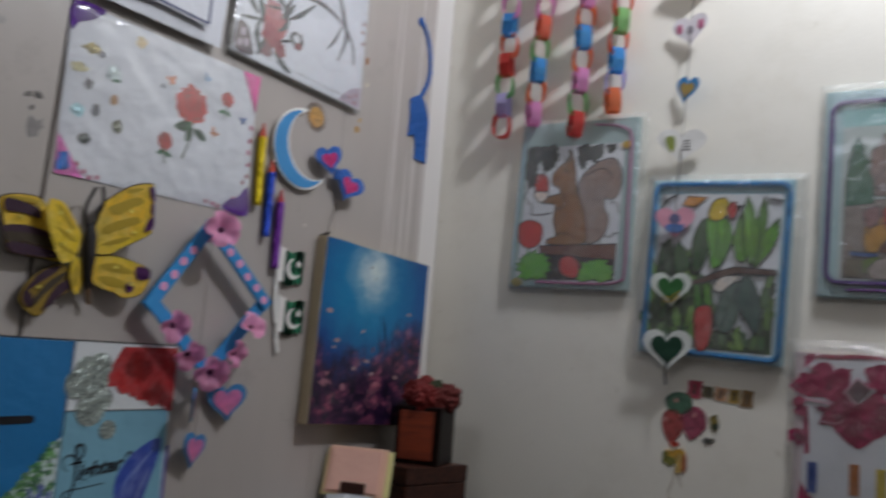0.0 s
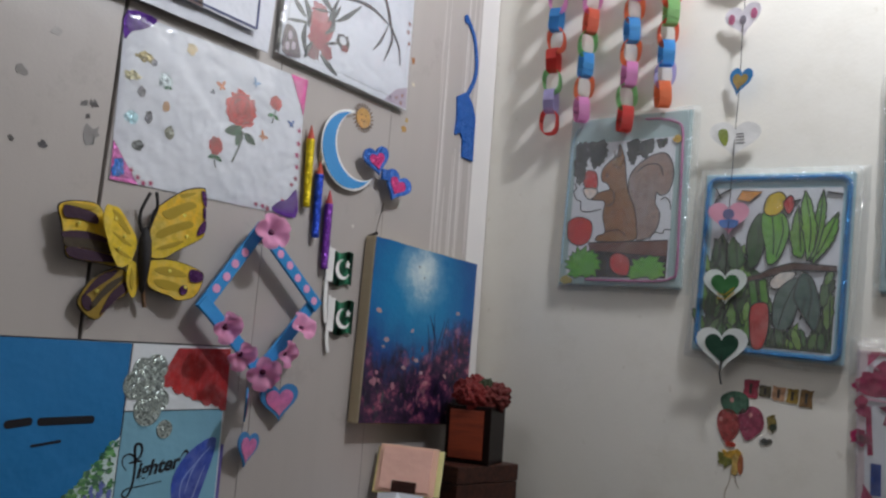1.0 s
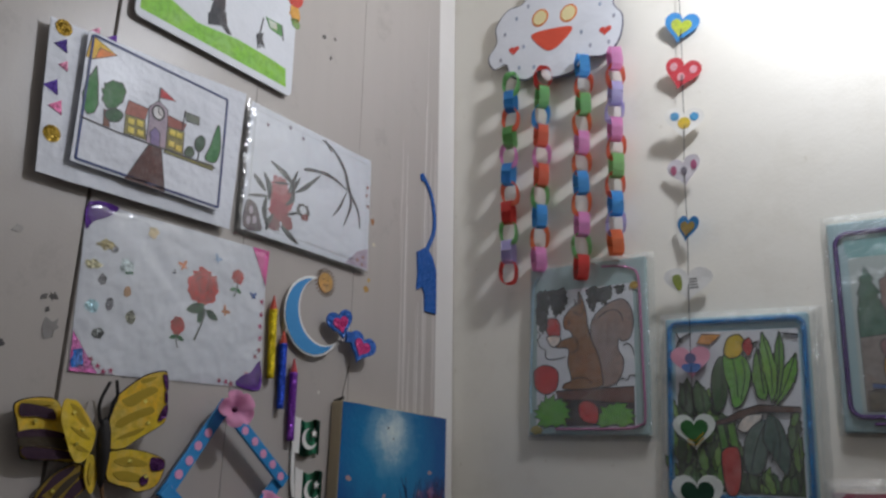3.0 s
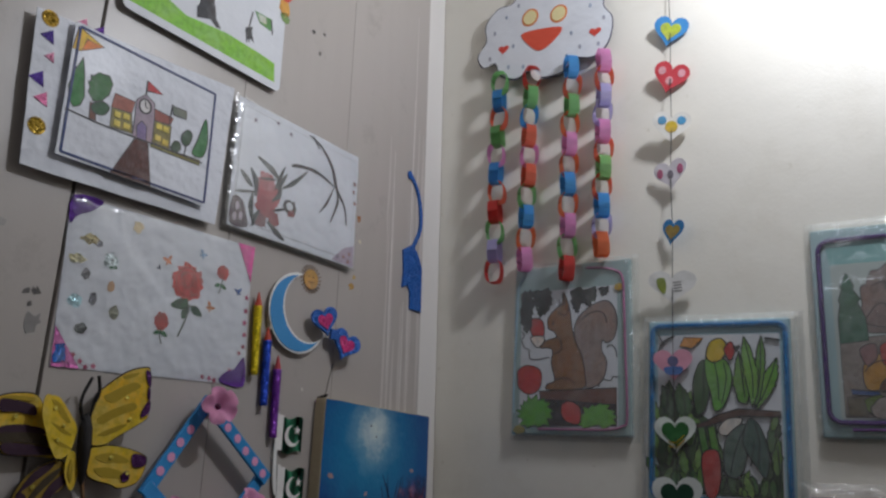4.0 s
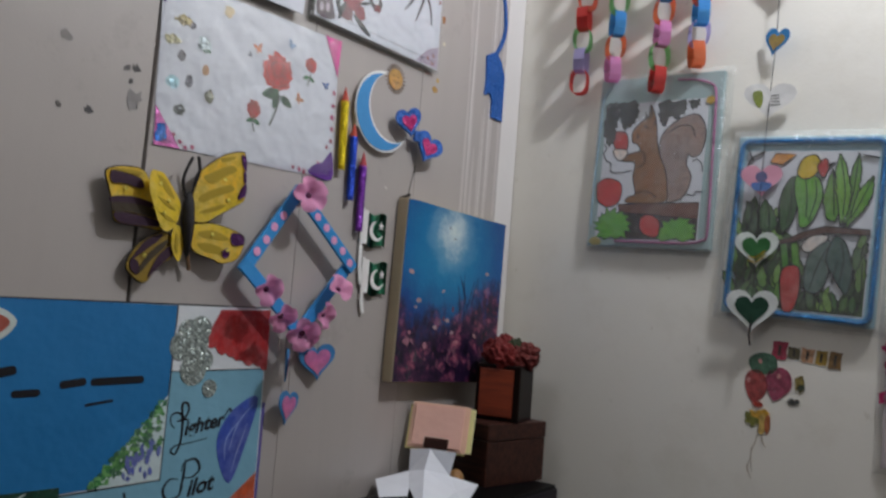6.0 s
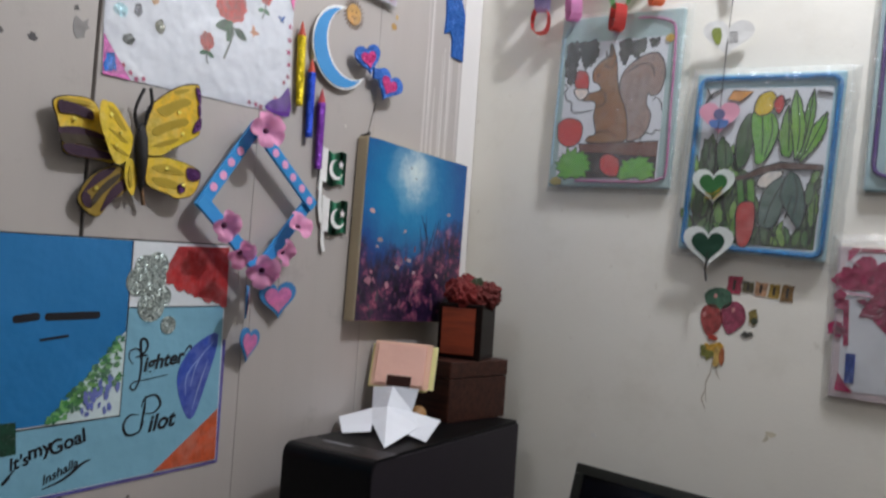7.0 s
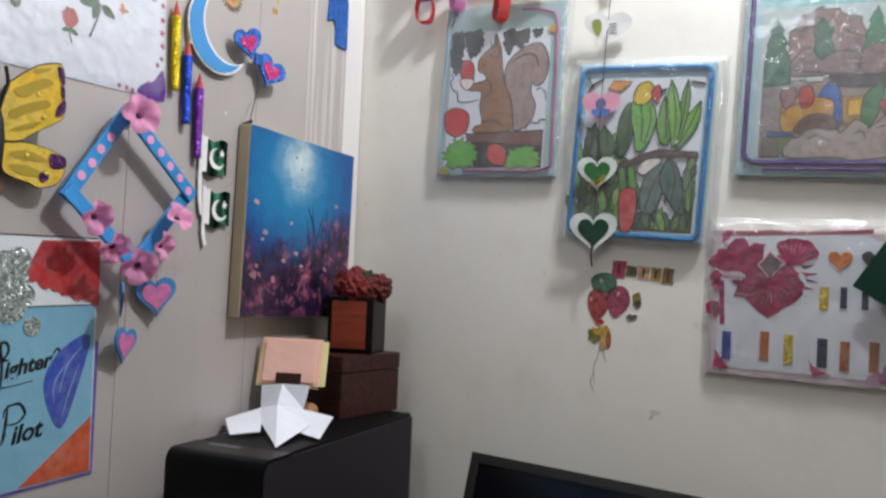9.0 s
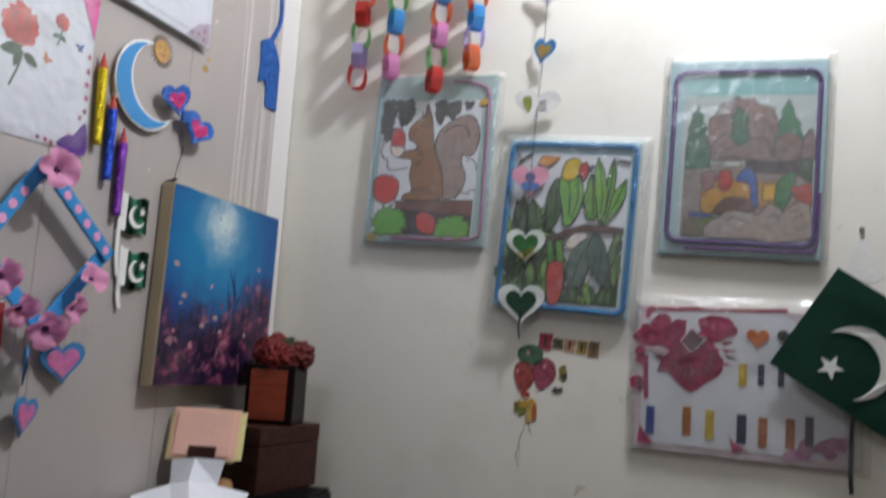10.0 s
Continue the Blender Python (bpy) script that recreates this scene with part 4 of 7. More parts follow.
def butterfly():
    """Folded card wings on a dark body; the wings stand off the wall."""
    p = thing("butterfly_decoration", on_planks(-0.7565, 1.551), "yellow and purple folded paper butterfly wall decoration", "wall decoration")
    yellow, purple, dark = crayon("dcbc1c", "yellow_card"), glitter("45184f"), paper("120c0f", 0.0, "dark_card")
    ochre, gold, olive, plum = paper("90741a", 0.1, "ochre_paint"), paper("ab9018", 0.1, "ochre_paint"), paper("382a12", 0.1, "ochre_paint"), paper("320e2a", 0.0, "plum_paint")

    def wing(name, pts, fold, lift, tip, material, w, parent=p, grow=0.0):
        """A bent sheet: the wing lifts away from the fold line."""
        shape = smooth(pts, 4)
        cx, cy = sum(q[0] for q in shape) / len(shape), sum(q[1] for q in shape) / len(shape)
        bm = bmesh.new()
        rings = []
        for f in (1.0, 0.66, 0.33):
            for side in (0, 1):
                ring = []
                for x, y in shape:
                    x, y = cx + (x - cx) * f * (1 + grow), cy + (y - cy) * f * (1 + grow)
                    d = abs(x - fold)
                    z = w - 11 + lift * d + tip * (d / 60) ** 2 + (0.9 if side else 0)
                    ring.append(bm.verts.new((x / 1000, y / 1000, z / 1000)))
                rings.append(ring)
        k = len(shape)
        for side in (0, 1):
            for a, b in ((0, 2), (2, 4)):
                for i in range(k):
                    bm.faces.new((rings[a + side][i], rings[a + side][(i + 1) % k], rings[b + side][(i + 1) % k], rings[b + side][i]))
            bm.faces.new(rings[4 + side])
        for i in range(k):
            bm.faces.new((rings[0][i], rings[0][(i + 1) % k], rings[1][(i + 1) % k], rings[1][i]))
        return part(name, bm, material, parent)

    LU = [(-124, 37), (-122, 44), (-107, 50), (-79, 51), (-64, 30), (-44, 3), (-47, -15), (-66, -15), (-96, -15), (-108, -12), (-112, 4), (-119, 25)]
    LL = [(-43, -18), (-31, -24), (-26, -44), (-45, -60), (-57, -78), (-68, -79), (-82, -69), (-85, -59), (-76, -40), (-60, -26)]
    RU = [(-8, 55), (3, 70), (27, 91), (49, 99), (54, 93), (56, 70), (58, 44), (53, 33), (25, 13), (12, 3), (-5, 2), (-9, 20)]
    RL = [(-4, -5), (10, 1), (36, 0), (58, -6), (66, -13), (62, -33), (53, -43), (36, -47), (27, -43), (3, -37), (-4, -27)]
    lu = wing("wing", LU, -22, 0.03, 0, dark, 22, grow=0.04)
    ll = wing("wing", LL, -18, 0.0, 0, dark, 21, grow=0.05)
    ru = wing("wing", RU, -14, 0.10, 5, dark, 24, grow=0.04)
    rl = wing("wing", RL, -10, 0.08, 4, dark, 23, grow=0.05)
    wing("outer_panel", LU, -22, 0.03, 0, yellow, 23.5, lu)
    wing("outer_panel", LL, -18, 0.0, 0, ochre, 22.5, ll)
    wing("outer_panel", RU, -14, 0.10, 5, yellow, 25.5, ru)
    wing("outer_panel", RL, -10, 0.08, 4, yellow, 24.5, rl)
    # olive band: dark gold with this wing's shade put into the colour
    for pts, m in (([(-120, 44), (-108, 48), (-82, 48), (-88, 44), (-111, 44)], gold), ([(-120, 42), (-111, 44), (-90, 42), (-80, 39), (-78, 29), (-100, 31), (-117, 30)], plum), ([(-117, 13), (-95, 18), (-70, 16), (-60, 12), (-62, 9), (-87, 10), (-114, 7)], plum), ([(-114, 7), (-87, 10), (-62, 8), (-52, -3), (-89, -1), (-110, -3)], olive), ([(-110, -4), (-90, -2), (-56, -5), (-49, -12), (-89, -15), (-106, -13)], plum)):
        wing("band", pts, -22, 0.03, 0, m, 25.4, lu)
    for pts, m in (([(-82, -54), (-72, -57), (-70, -71), (-80, -67)], plum), ([(-36, -26), (-54, -39), (-68, -59), (-72, -70), (-66, -67), (-57, -54), (-41, -37)], olive), ([(-29, -31), (-47, -47), (-58, -74), (-50, -67), (-40, -55), (-28, -42)], plum), ([(-45, -20), (-66, -31), (-82, -56), (-76, -52), (-62, -40), (-48, -28)], plum)):
        wing("band", pts, -18, 0.0, 0, m, 24, ll)
    for pts in ([(2, 58), (12, 66), (35, 79), (44, 74), (30, 64), (14, 52)], [(-2, 32), (14, 44), (37, 54), (42, 47), (20, 36), (4, 26)], [(0, 12), (16, 22), (34, 28), (22, 18)], [(22, 86), (40, 92), (38, 88), (26, 82)]):
        wing("band", pts, -14, 0.10, 5, gold, 26, ru)
    for pts in ([(48, 95), (54, 93), (56, 76), (52, 80)], [(50, 48), (57, 59), (58, 44), (49, 37)], [(53, 74), (56, 72), (57, 60), (54, 62)]):
        wing("band", pts, -14, 0.10, 5, purple, 27, ru)
    for pts in ([(3, -12), (20, -7), (38, -11), (44, -17), (24, -18), (10, -17)], [(4, -26), (20, -24), (36, -28), (40, -35), (24, -36), (12, -34)]):
        wing("band", pts, -10, 0.08, 4, gold, 25, rl)
    for pts in ([(48, -7), (63, -9), (64, -20), (50, -22)], [(37, -32), (45, -27), (47, -37), (40, -40)]):
        wing("band", pts, -10, 0.08, 4, purple, 26, rl)
    # inner pair of raised wings
    iu = wing("inner_wing", [(-78, 50), (-68, 52), (-55, 49), (-29, 24), (-26, 10), (-32, -10), (-47, -17), (-58, -7), (-68, 9), (-79, 31)], -22, 0.20, 5, yellow, 26)
    il = wing("inner_wing", [(-32, -10), (-24, -8), (-17, -25), (-16, -39), (-21, -51), (-31, -38), (-34, -24)], -16, 0.14, 2, yellow, 25)
    for pts in ([(-68, 47), (-56, 44), (-37, 25), (-46, 26), (-58, 36)], [(-64, 22), (-48, 18), (-32, 10), (-46, 12)], [(-60, 5), (-40, 0), (-30, -5), (-46, -3)]):
        wing("band", pts, -22, 0.20, 5, gold, 26.4, iu)
    wing("band", [(-28, -16), (-24, -28), (-24, -42), (-29, -32)], -16, 0.14, 2, gold, 26.2, il)
    for x, y, par, fold, lift, tip, w in ((-62, 38, iu, -22, 0.20, 5, 28), (-46, 20, iu, -22, 0.20, 5, 28), (-52, 4, iu, -22, 0.20, 5, 28), (30, 60, ru, -14, 0.10, 5, 27.4), (36, 34, ru, -14, 0.10, 5, 27.4), (22, -12, rl, -10, 0.08, 4, 26.4), (44, -30, rl, -10, 0.08, 4, 26.4), (-66, -48, ll, -18, 0.0, 0, 25), (-100, 26, lu, -22, 0.03, 0, 26.4)):
        wing("glitter_dot", oval(2.2, 2.2, x, y, 6), fold, lift, tip, glitter("e8cc60", 900, 0.6), w, par)
    body = bmesh.new()
    bmesh.ops.create_uvsphere(body, u_segments=14, v_segments=10, radius=1.0)
    for v in body.verts:
        k = 1.0 + 0.25 * math.sin(v.co.y * 2.2)
        v.co = (-0.0135 - 0.003 * v.co.y + 0.0078 * v.co.x * k, -0.004 + 0.042 * v.co.y, 0.017 + 0.008 * v.co.z)
    part("body", body, dark, p, "dark brown padded body")
    for pts in (((-22, 30, 18), (-28, 44, 20), (-28, 58, 22), (-21, 78, 24)), ((-14, 31, 18), (-11, 48, 20), (-8, 63, 22), (-13, 81, 24))):
        line = smooth([tuple(c / 1000 for c in q) for q in pts], 5, False)
        part("antenna", tube(bmesh.new(), line, 0.0022), dark, p)
    part("stick", tube(bmesh.new(), [(-0.013, -0.022, 0.015), (-0.008, -0.038, 0.013), (-0.001, -0.060, 0.010)], 0.0028), crayon("7a5a38"), p)
    mount(p, 16, 60, 11)


butterfly()


def paper_flower_mesh(seed, r=0.024):
    """A cupped paper blossom with five ruffled petals and a hole in the middle."""
    bm = bmesh.new()
    rows = []
    for j in range(7):
        f = j / 6
        row = []
        for i in range(40):
            a = i * math.tau / 40
            lobe = 0.76 + 0.24 * abs(math.sin(a * 2.5 + seed)) ** 0.6
            rr = r * (0.10 + 0.90 * f ** 1.25 * (1 - f * f * (1 - lobe)))
            z = 0.019 * f ** 0.9 + 0.003 * f * f * math.cos(a * 5 + seed * 2) - 0.006 * f ** 5 + 0.002 * f * math.sin(a * 3 + seed * 5)
            row.append(bm.verts.new((rr * math.cos(a), rr * math.sin(a), z)))
        rows.append(row)
    for a, b in zip(rows, rows[1:]):
        for i in range(40):
            bm.faces.new((a[i], a[(i + 1) % 40], b[(i + 1) % 40], b[i])).smooth = True
    bmesh.ops.solidify(bm, geom=bm.faces[:], thickness=0.0008)
    return bm


def diamond_hanging():
    p = thing("diamond_wall_hanging", on_planks(-0.565, 1.51), "blue spotted diamond frame with pink paper flowers and hanging hearts", "wall decoration")
    blue, pink = paper("2d8fd0", 0.1, "blue_card"), thin_paper("ffbcdd", 0.15)
    corners = [(-35, 106), (-114, -8), (-11, -92), (77, 14)]
    for k in range(4):
        a, b = Vector(corners[k]), Vector(corners[(k + 1) % 4])
        d = b - a
        ang = math.degrees(math.atan2(d.y, d.x))
        ln = d.length
        bar = block(bmesh.new(), -0.008, ln / 1000 + 0.008, -0.0095, 0.0095, 0.0, 0.005, 0.0012)
        side = part("side", bar, blue, p, "", pose(a.x / 1000, a.y / 1000, 0.016 + 0.0052 * (k % 2), 0, 0, ang))
        if k in (0, 3):
            for s in range(5):
                f = ((s + 1.5) / 6.2 if k == 0 else 1 - (s + 1.5) / 6.2) * ln + (10 if k == 0 else -10)
                flat("dot", oval(6.0, 6.0, f, 0.8 * (-1) ** s, 14), paper("eba4cc"), side, 4.6, 5.6)
    for k, (x, y, tx, ty, s) in enumerate(((-30, 102, -6, -14, 0.98), (-90, -33, 14, 2, 0.82), (-61, -66, 28, 0, 0.80), (-18, -89, 18, -18, 0.92), (14, -62, 8, 16, 0.74), (42, -27, -30, 4, 0.84))):
        f = part("flower", paper_flower_mesh(k * 1.7, 0.0275 * s), pink, p, "pink ruffled paper flower", pose(x / 1000, y / 1000, 0.033, tx, ty) @ pose(0, 0, 0, 0, 0, k * 40))
        core = bmesh.new()
        bmesh.ops.create_uvsphere(core, u_segments=8, v_segments=6, radius=0.0042)
        part("centre", core, paper("5a2448"), f, "dark centre", pose(0, 0, 0.004))
    for x, y0, y1 in ((36, -50, -116), (-13, -90, -184), (-38, -70, -118)):
        part("thread", tube(bmesh.new(), [(x / 1000, y0 / 1000, 0.01), (x / 1000, y1 / 1000, 0.012)], 0.0005, 5), crayon("8a8078"), p)
    for x, y, s, r, tilt in ((36, -132, 58, 6, -8), (-13, -196, 52, -8, 22), (-38, -134, 50, 0, 52)):
        h = part("heart", slab(bmesh.new(), heart(s, 0, 0, 0, 28, 1.1), 0, 2.2), paper("3a80b8", 0.0, "blue_card"), p, "blue card heart with a pink middle", pose(x / 1000, y / 1000, 0.03 if tilt > 50 else 0.012, 0, tilt, r))
        flat("heart_middle", heart(s * 0.72, 0, -1, 0, 28, 1.1), crayon("d070a8", "pink_paper"), h, 2.1, 3.2)
    flat("foam_pad", rect(12, 12, 0, -34, 92), FOAM, p, 0, 17)


diamond_hanging()


def party_candle(u, v0, v1, h, tip, lean):
    """A twisted foil candle with a pointed tip."""
    p = thing("paper_candle", on_planks(u, v0, lean), "%s glitter paper candle with red pointed tip" % h[1], "wall decoration", "paper candles")
    ln = v1 - v0
    bm = bmesh.new()
    rows = []
    n = 44
    for j in range(n + 1):
        f = j / n
        rr = 0.0068 * (1 + 0.10 * math.sin(f * ln * 1150)) * (0.82 + 0.18 * f)
        rows.append([bm.verts.new((rr * math.cos(i * math.tau / 12), f * ln * 0.82, 0.008 + rr * math.sin(i * math.tau / 12))) for i in range(12)])
    for a, b in zip(rows, rows[1:]):
        for i in range(12):
            bm.faces.new((a[i], a[(i + 1) % 12], b[(i + 1) % 12], b[i])).smooth = True
    bm.faces.new(rows[0])
    bm.faces.new(rows[-1])
    part("stem", bm, glitter(h[0], 700, 0.5), p)
    cone = bmesh.new()
    bmesh.ops.create_cone(cone, cap_ends=True, segments=12, radius1=0.0066, radius2=0.0008, depth=ln * 0.19)
    part("tip", cone, paper(tip), p, "red cone tip", pose(0, ln * 0.9, 0.008, -90, 0, 0))


party_candle(-0.511, 1.668, 1.795, ("d8bc12", "yellow"), "b8402c", 2.5)
party_candle(-0.487, 1.625, 1.745, ("1f48c0", "blue"), "b8402c", 2.0)
party_candle(-0.462, 1.580, 1.705, ("7a35a0", "purple"), "b23a40", 1.5)


def moon_and_hearts():
    p = thing("moon_cutout", on_planks(-0.429, 1.779), "blue paper crescent moon with a white rim", "wall decoration")
    flat("rim", crescent(66, 0, 0, 28, 0.86, 0.40), PLAIN_PAPER, p, 8, 9, "white paper rim")
    flat("crescent", crescent(62, -1.5, -1, 28, 0.93, 0.40), paper("3f90cc", 0.0, "blue_card"), p, 9, 10)
    mount_pad = rect(10, 30, 0, -54, -22)
    flat("foam_pad", mount_pad, FOAM, p, 0, 8)
    s = thing("sun_cutout", on_planks(-0.400, 1.843), "small tan paper sun with dark rays", "wall decoration")
    flat("disc", ragged(oval(17, 17, 0, 0, 16), 0.8, 3, 1), crayon("c89a54"), s, 0.5, 1.8)
    rays = bmesh.new()
    for i in range(22):
        a = i * math.tau / 22
        ribbon(rays, [(17 * math.cos(a), 17 * math.sin(a)), (25 * math.cos(a + 0.1), 25 * math.sin(a + 0.1))], 1.6, 0.2, 1.2)
    part("ray", rays, crayon("6a4a28"), s)
    marks = bmesh.new()
    ribbon(marks, [(-6, -4), (0, -7), (6, -4)], 1.2, 1.7, 2.1)
    slab(marks, oval(1.6, 1.6, -5, 4, 8), 1.7, 2.1)
    slab(marks, oval(1.6, 1.6, 5, 4, 8), 1.7, 2.1)
    part("drawn_mark", marks, crayon("7a4a2a"), s)
    g = thing("heart_pair", on_planks(-0.352, 1.759), "two joined blue foam hearts with pink middles on a thread", "wall decoration")
    for x, y, r, sz in ((-26, 14, 20, 52), (28, -18, -22, 58)):
        h = part("heart", slab(bmesh.new(), heart(sz), 0, 4), glitter("2460b4", 900, 0.3), g, "blue glitter foam heart", pose(x / 1000, y / 1000, 0.018, 0, -12, r))
        flat("heart_middle", heart(sz * 0.58, 0, -1), glitter("c02a72", 900, 0.3), h, 3.9, 5.0, "pink glitter heart")
    link = bmesh.new()
    block(link, -0.008, 0.012, -0.012, 0.006, 0.014, 0.019, 0.001)
    part("foam_bridge", link, glitter("2460b4", 900, 0.3), g)
    flat("foam_pad", rect(12, 12, 0, -24, 12), FOAM, g, 0, 18)
    part("thread", tube(bmesh.new(), [(0.008, -0.05, 0.012), (-0.002, -0.08, 0.014), (-0.016, -0.112, 0.020)], 0.0007, 5), THREAD, g)


moon_and_hearts()


def paper_flag(u, v, s):
    p = thing("paper_flag", on_planks(u, v), "small green and white paper flag with crescent on a stick", "flag", "paper flags")
    green = paper("4cae84", 0.0, "green_paper")
    bm = bmesh.new()
    ribbon(bm, smooth([(0, 42), (1, 0), (3, -60 * s), (8, -92 * s)], 5, False), 6.5, 4, 5.5)
    part("stick", bm, PLAIN_PAPER, p, "white paper stick")
    flat("white_band", [(-2, 40), (14, 38), (15, -14), (-1, -14)], PLAIN_PAPER, p, 5.2, 6.0)
    rows = []
    cloth = bmesh.new()
    for j in range(2):
        for i in range(11):
            x = 13 + 42 * i / 10
            z = 6 + 0.9 * math.sin(i * 0.62)
            y = 36 - 3 * math.sin(i * 0.6) - 52 * j
            rows.append(cloth.verts.new((x / 1000, y / 1000, z / 1000)))
    for i in range(10):
        cloth.faces.new((rows[i], rows[i + 1], rows[i + 12], rows[i + 11])).smooth = True
    bmesh.ops.solidify(cloth, geom=cloth.faces[:], thickness=0.0006)
    part("field", cloth, green, p, "green paper field")
    flat("crescent_mark", crescent(16, 31, 8, 35, 0.85, 0.32), PLAIN_PAPER, p, 7.4, 9.0)
    flat("star_mark", star(7, 41, 17), PLAIN_PAPER, p, 7.4, 9.0)
    flat("foam_pad", rect(4, 12, 0, 1, -20), FOAM, p, 0, 4.5)


paper_flag(-0.453, 1.577, 0.85)
paper_flag(-0.442, 1.500, 0.5)


def sea_canvas():
    p = thing("sea_painting", on_planks(-0.2265, 1.495, -1.0), "stretched canvas painting of blue water, pale light and purple reef", "painting")
    body = block(bmesh.new(), -0.146, 0.146, -0.152, 0.152, 0.002, 0.0255, 0.003)
    part("stretched_canvas", body, CANVAS_EDGE, p, "beige canvas edge, stapled and worn")
    flat("painted_face", ragged(rect(289, 301), 0.5, 9, 8), SEA, p, 25.3, 26.0, "painted blue seascape")
    rng = random.Random(11)
    foam, coral = bmesh.new(), bmesh.new()
    for k, (x, y, s) in enumerate(((-137, 32, 7), (-112, -14, 7), (-47, 6, 5), (-30, -43, 6), (-62, -57, 6), (80, 50, 6), (55, -66, 5), (-118, -26, 4), (-14, -64, 5))):
        x, s = x + 14, s * 0.8
        a = rng.uniform(-0.9, 0.9)
        shape = smooth([(x + s * px * math.cos(a) - s * py * math.sin(a), y + s * px * math.sin(a) + s * py * math.cos(a)) for px, py in ((-1, 0.2), (0, 0.65), (1, 0.3), (1.3, -0.5), (0.3, -0.8), (-0.8, -0.5))], 3)
        flat("orange_dab", shape, crayon("b09498", "oil_paint"), p, 25.9, 26.5 + 0.01 * k)
    for k, (x, y, s) in enumerate(((-28, 118, 2.6), (-12, 101, 1.8))):
        flat("grey_dab", ragged(oval(s, s * 0.8, x, y, 6), 0.9, k, 1), crayon("5a6a78", "oil_paint"), p, 25.9, 26.4)
    dark = bmesh.new()
    for k in range(84):
        g = k % 3
        cx, top = ((104, 34), (-12, -14), (-104, -62))[k * 7 % 3] if k % 4 else (rng.uniform(-130, 130), -60)
        x = max(-138, min(138, cx + rng.gauss(0, 24)))
        hi = top - 0.9 * abs(x - cx) + rng.uniform(-20, 6)
        y = max(-146, -146 + (hi + 146) * rng.random() ** 0.8)
        s = rng.uniform(1.6, 5.6)
        ln = rng.uniform(0.8, 3.0)
        slab((coral, foam, dark)[0 if g < 2 else (1 if y > -90 else 2)], ragged(oval(s * 0.7, s * ln * 0.6, x, min(y, 146 - s * ln), 6), s * 0.35, k, 1), 25.9, 26.4 + 0.002 * k)
    tagged(part("dark_dab", dark, crayon("1a1230", "oil_paint"), p, "dark violet paint dabs"), kind="stuff")
    tagged(part("rose_dab", coral, crayon("6c3654", "oil_paint"), p, "rose and purple paint dabs"), kind="stuff")
    tagged(part("pale_dab", foam, crayon("a87080", "oil_paint"), p, "pale paint dabs"), kind="stuff")
    twigs = bmesh.new()
    for x, y, a, ln in ((34, -60, 95, 100), (34, -30, 70, 66), (42, -30, 110, 60), (62, -50, 85, 90), (20, -40, 100, 60), (52, -10, 75, 50), (30, 0, 115, 42)):
        ca, sa = math.cos(math.radians(a)), math.sin(math.radians(a))
        ribbon(twigs, [(x, y), (x + ln * 0.5 * ca + 2, y + ln * 0.5 * sa), (x + ln * ca, y + ln * sa)], 2.4, 25.9, 26.4, taper=True)
    tagged(part("dark_twig", twigs, crayon("141c48", "oil_paint"), p, "dark painted twigs"), kind="stuff")
    part("hanging_nail", tube(bmesh.new(), [(-0.138, 0.152, 0.0), (-0.138, 0.157, 0.02)], 0.0025), THREAD, p)


sea_canvas()


def blue_cutout():
    p = thing("blue_glitter_cutout", on_planks(-0.118, 1.92), "blue glitter foam cut-out with a long curved stem", "wall decoration")
    flat("foam_shape", [(-34, 42), (-4, 60), (16, 44), (30, 18), (31, -72), (-6, -72), (-8, -38), (-15, -26), (-33, -34), (-30, 0)], glitter("1c62b8", 700, 0.35), p, 1, 4)
    bm = bmesh.new()
    ribbon(bm, smooth([(0, 58), (20, 96), (22, 134), (8, 180), (-22, 212)], 6, False), 9, 1, 3.6)
    part("stem", bm, glitter("1c62b8", 700, 0.35), p, "curved blue glitter stem")
    flat("stem_end", oval(7, 9, -20, 206, 12), glitter("1c62b8", 700, 0.35), p, 1, 3.8)


blue_cutout()


def wall_marks():
    """Torn sticker remains and small marks on the planks."""
    for k, (u, v, s, h) in enumerate(((-0.902, 1.659, 6, "3f3b3c"), (-0.936, 1.657, 4, "55504c"), (-0.851, 1.722, 6, "54504e"), (-0.862, 1.720, 5, "6a6664"), (-0.856, 1.706, 4, "5f5b5a"), (-0.848, 1.685, 12, "8f8b89"), (-0.936, 1.735, 7, "8d8884"), (-0.905, 1.792, 6, "a5a09c"), (-0.295, 1.853, 8, "b08a4e"), (-0.290, 1.872, 5, "c0a060"), (-0.286, 1.985, 7, "a06a40"), (-0.280, 1.942, 4, "d8cfb8"), (-0.440, 2.297, 5, "4a4644"), (-0.412, 2.306, 4, "5a5452"), (-0.420, 2.263, 4, "66605c"), (-0.40, 1.66, 3, "d8d4cc"), (-0.79, 1.13, 5, "76716c"), (-0.74, 1.13, 3, "6a6560"), (-0.72, 1.52, 3, "8a8580"))):
        p = thing("sticker_mark", on_planks(u, v, k * 37), "torn scrap of a dark sticker on the planks" if v > 1.9 or u < -0.8 else "small worn paper scrap on the planks", "sticker")
        flat("scrap", ragged(oval(s * 0.8, s, 0, 0, 6), s * 0.3, k, 2), paper(h, 0.0, "worn_scrap"), p, 0.0, 0.5)


wall_marks()
# ---- things on the plain wall ----


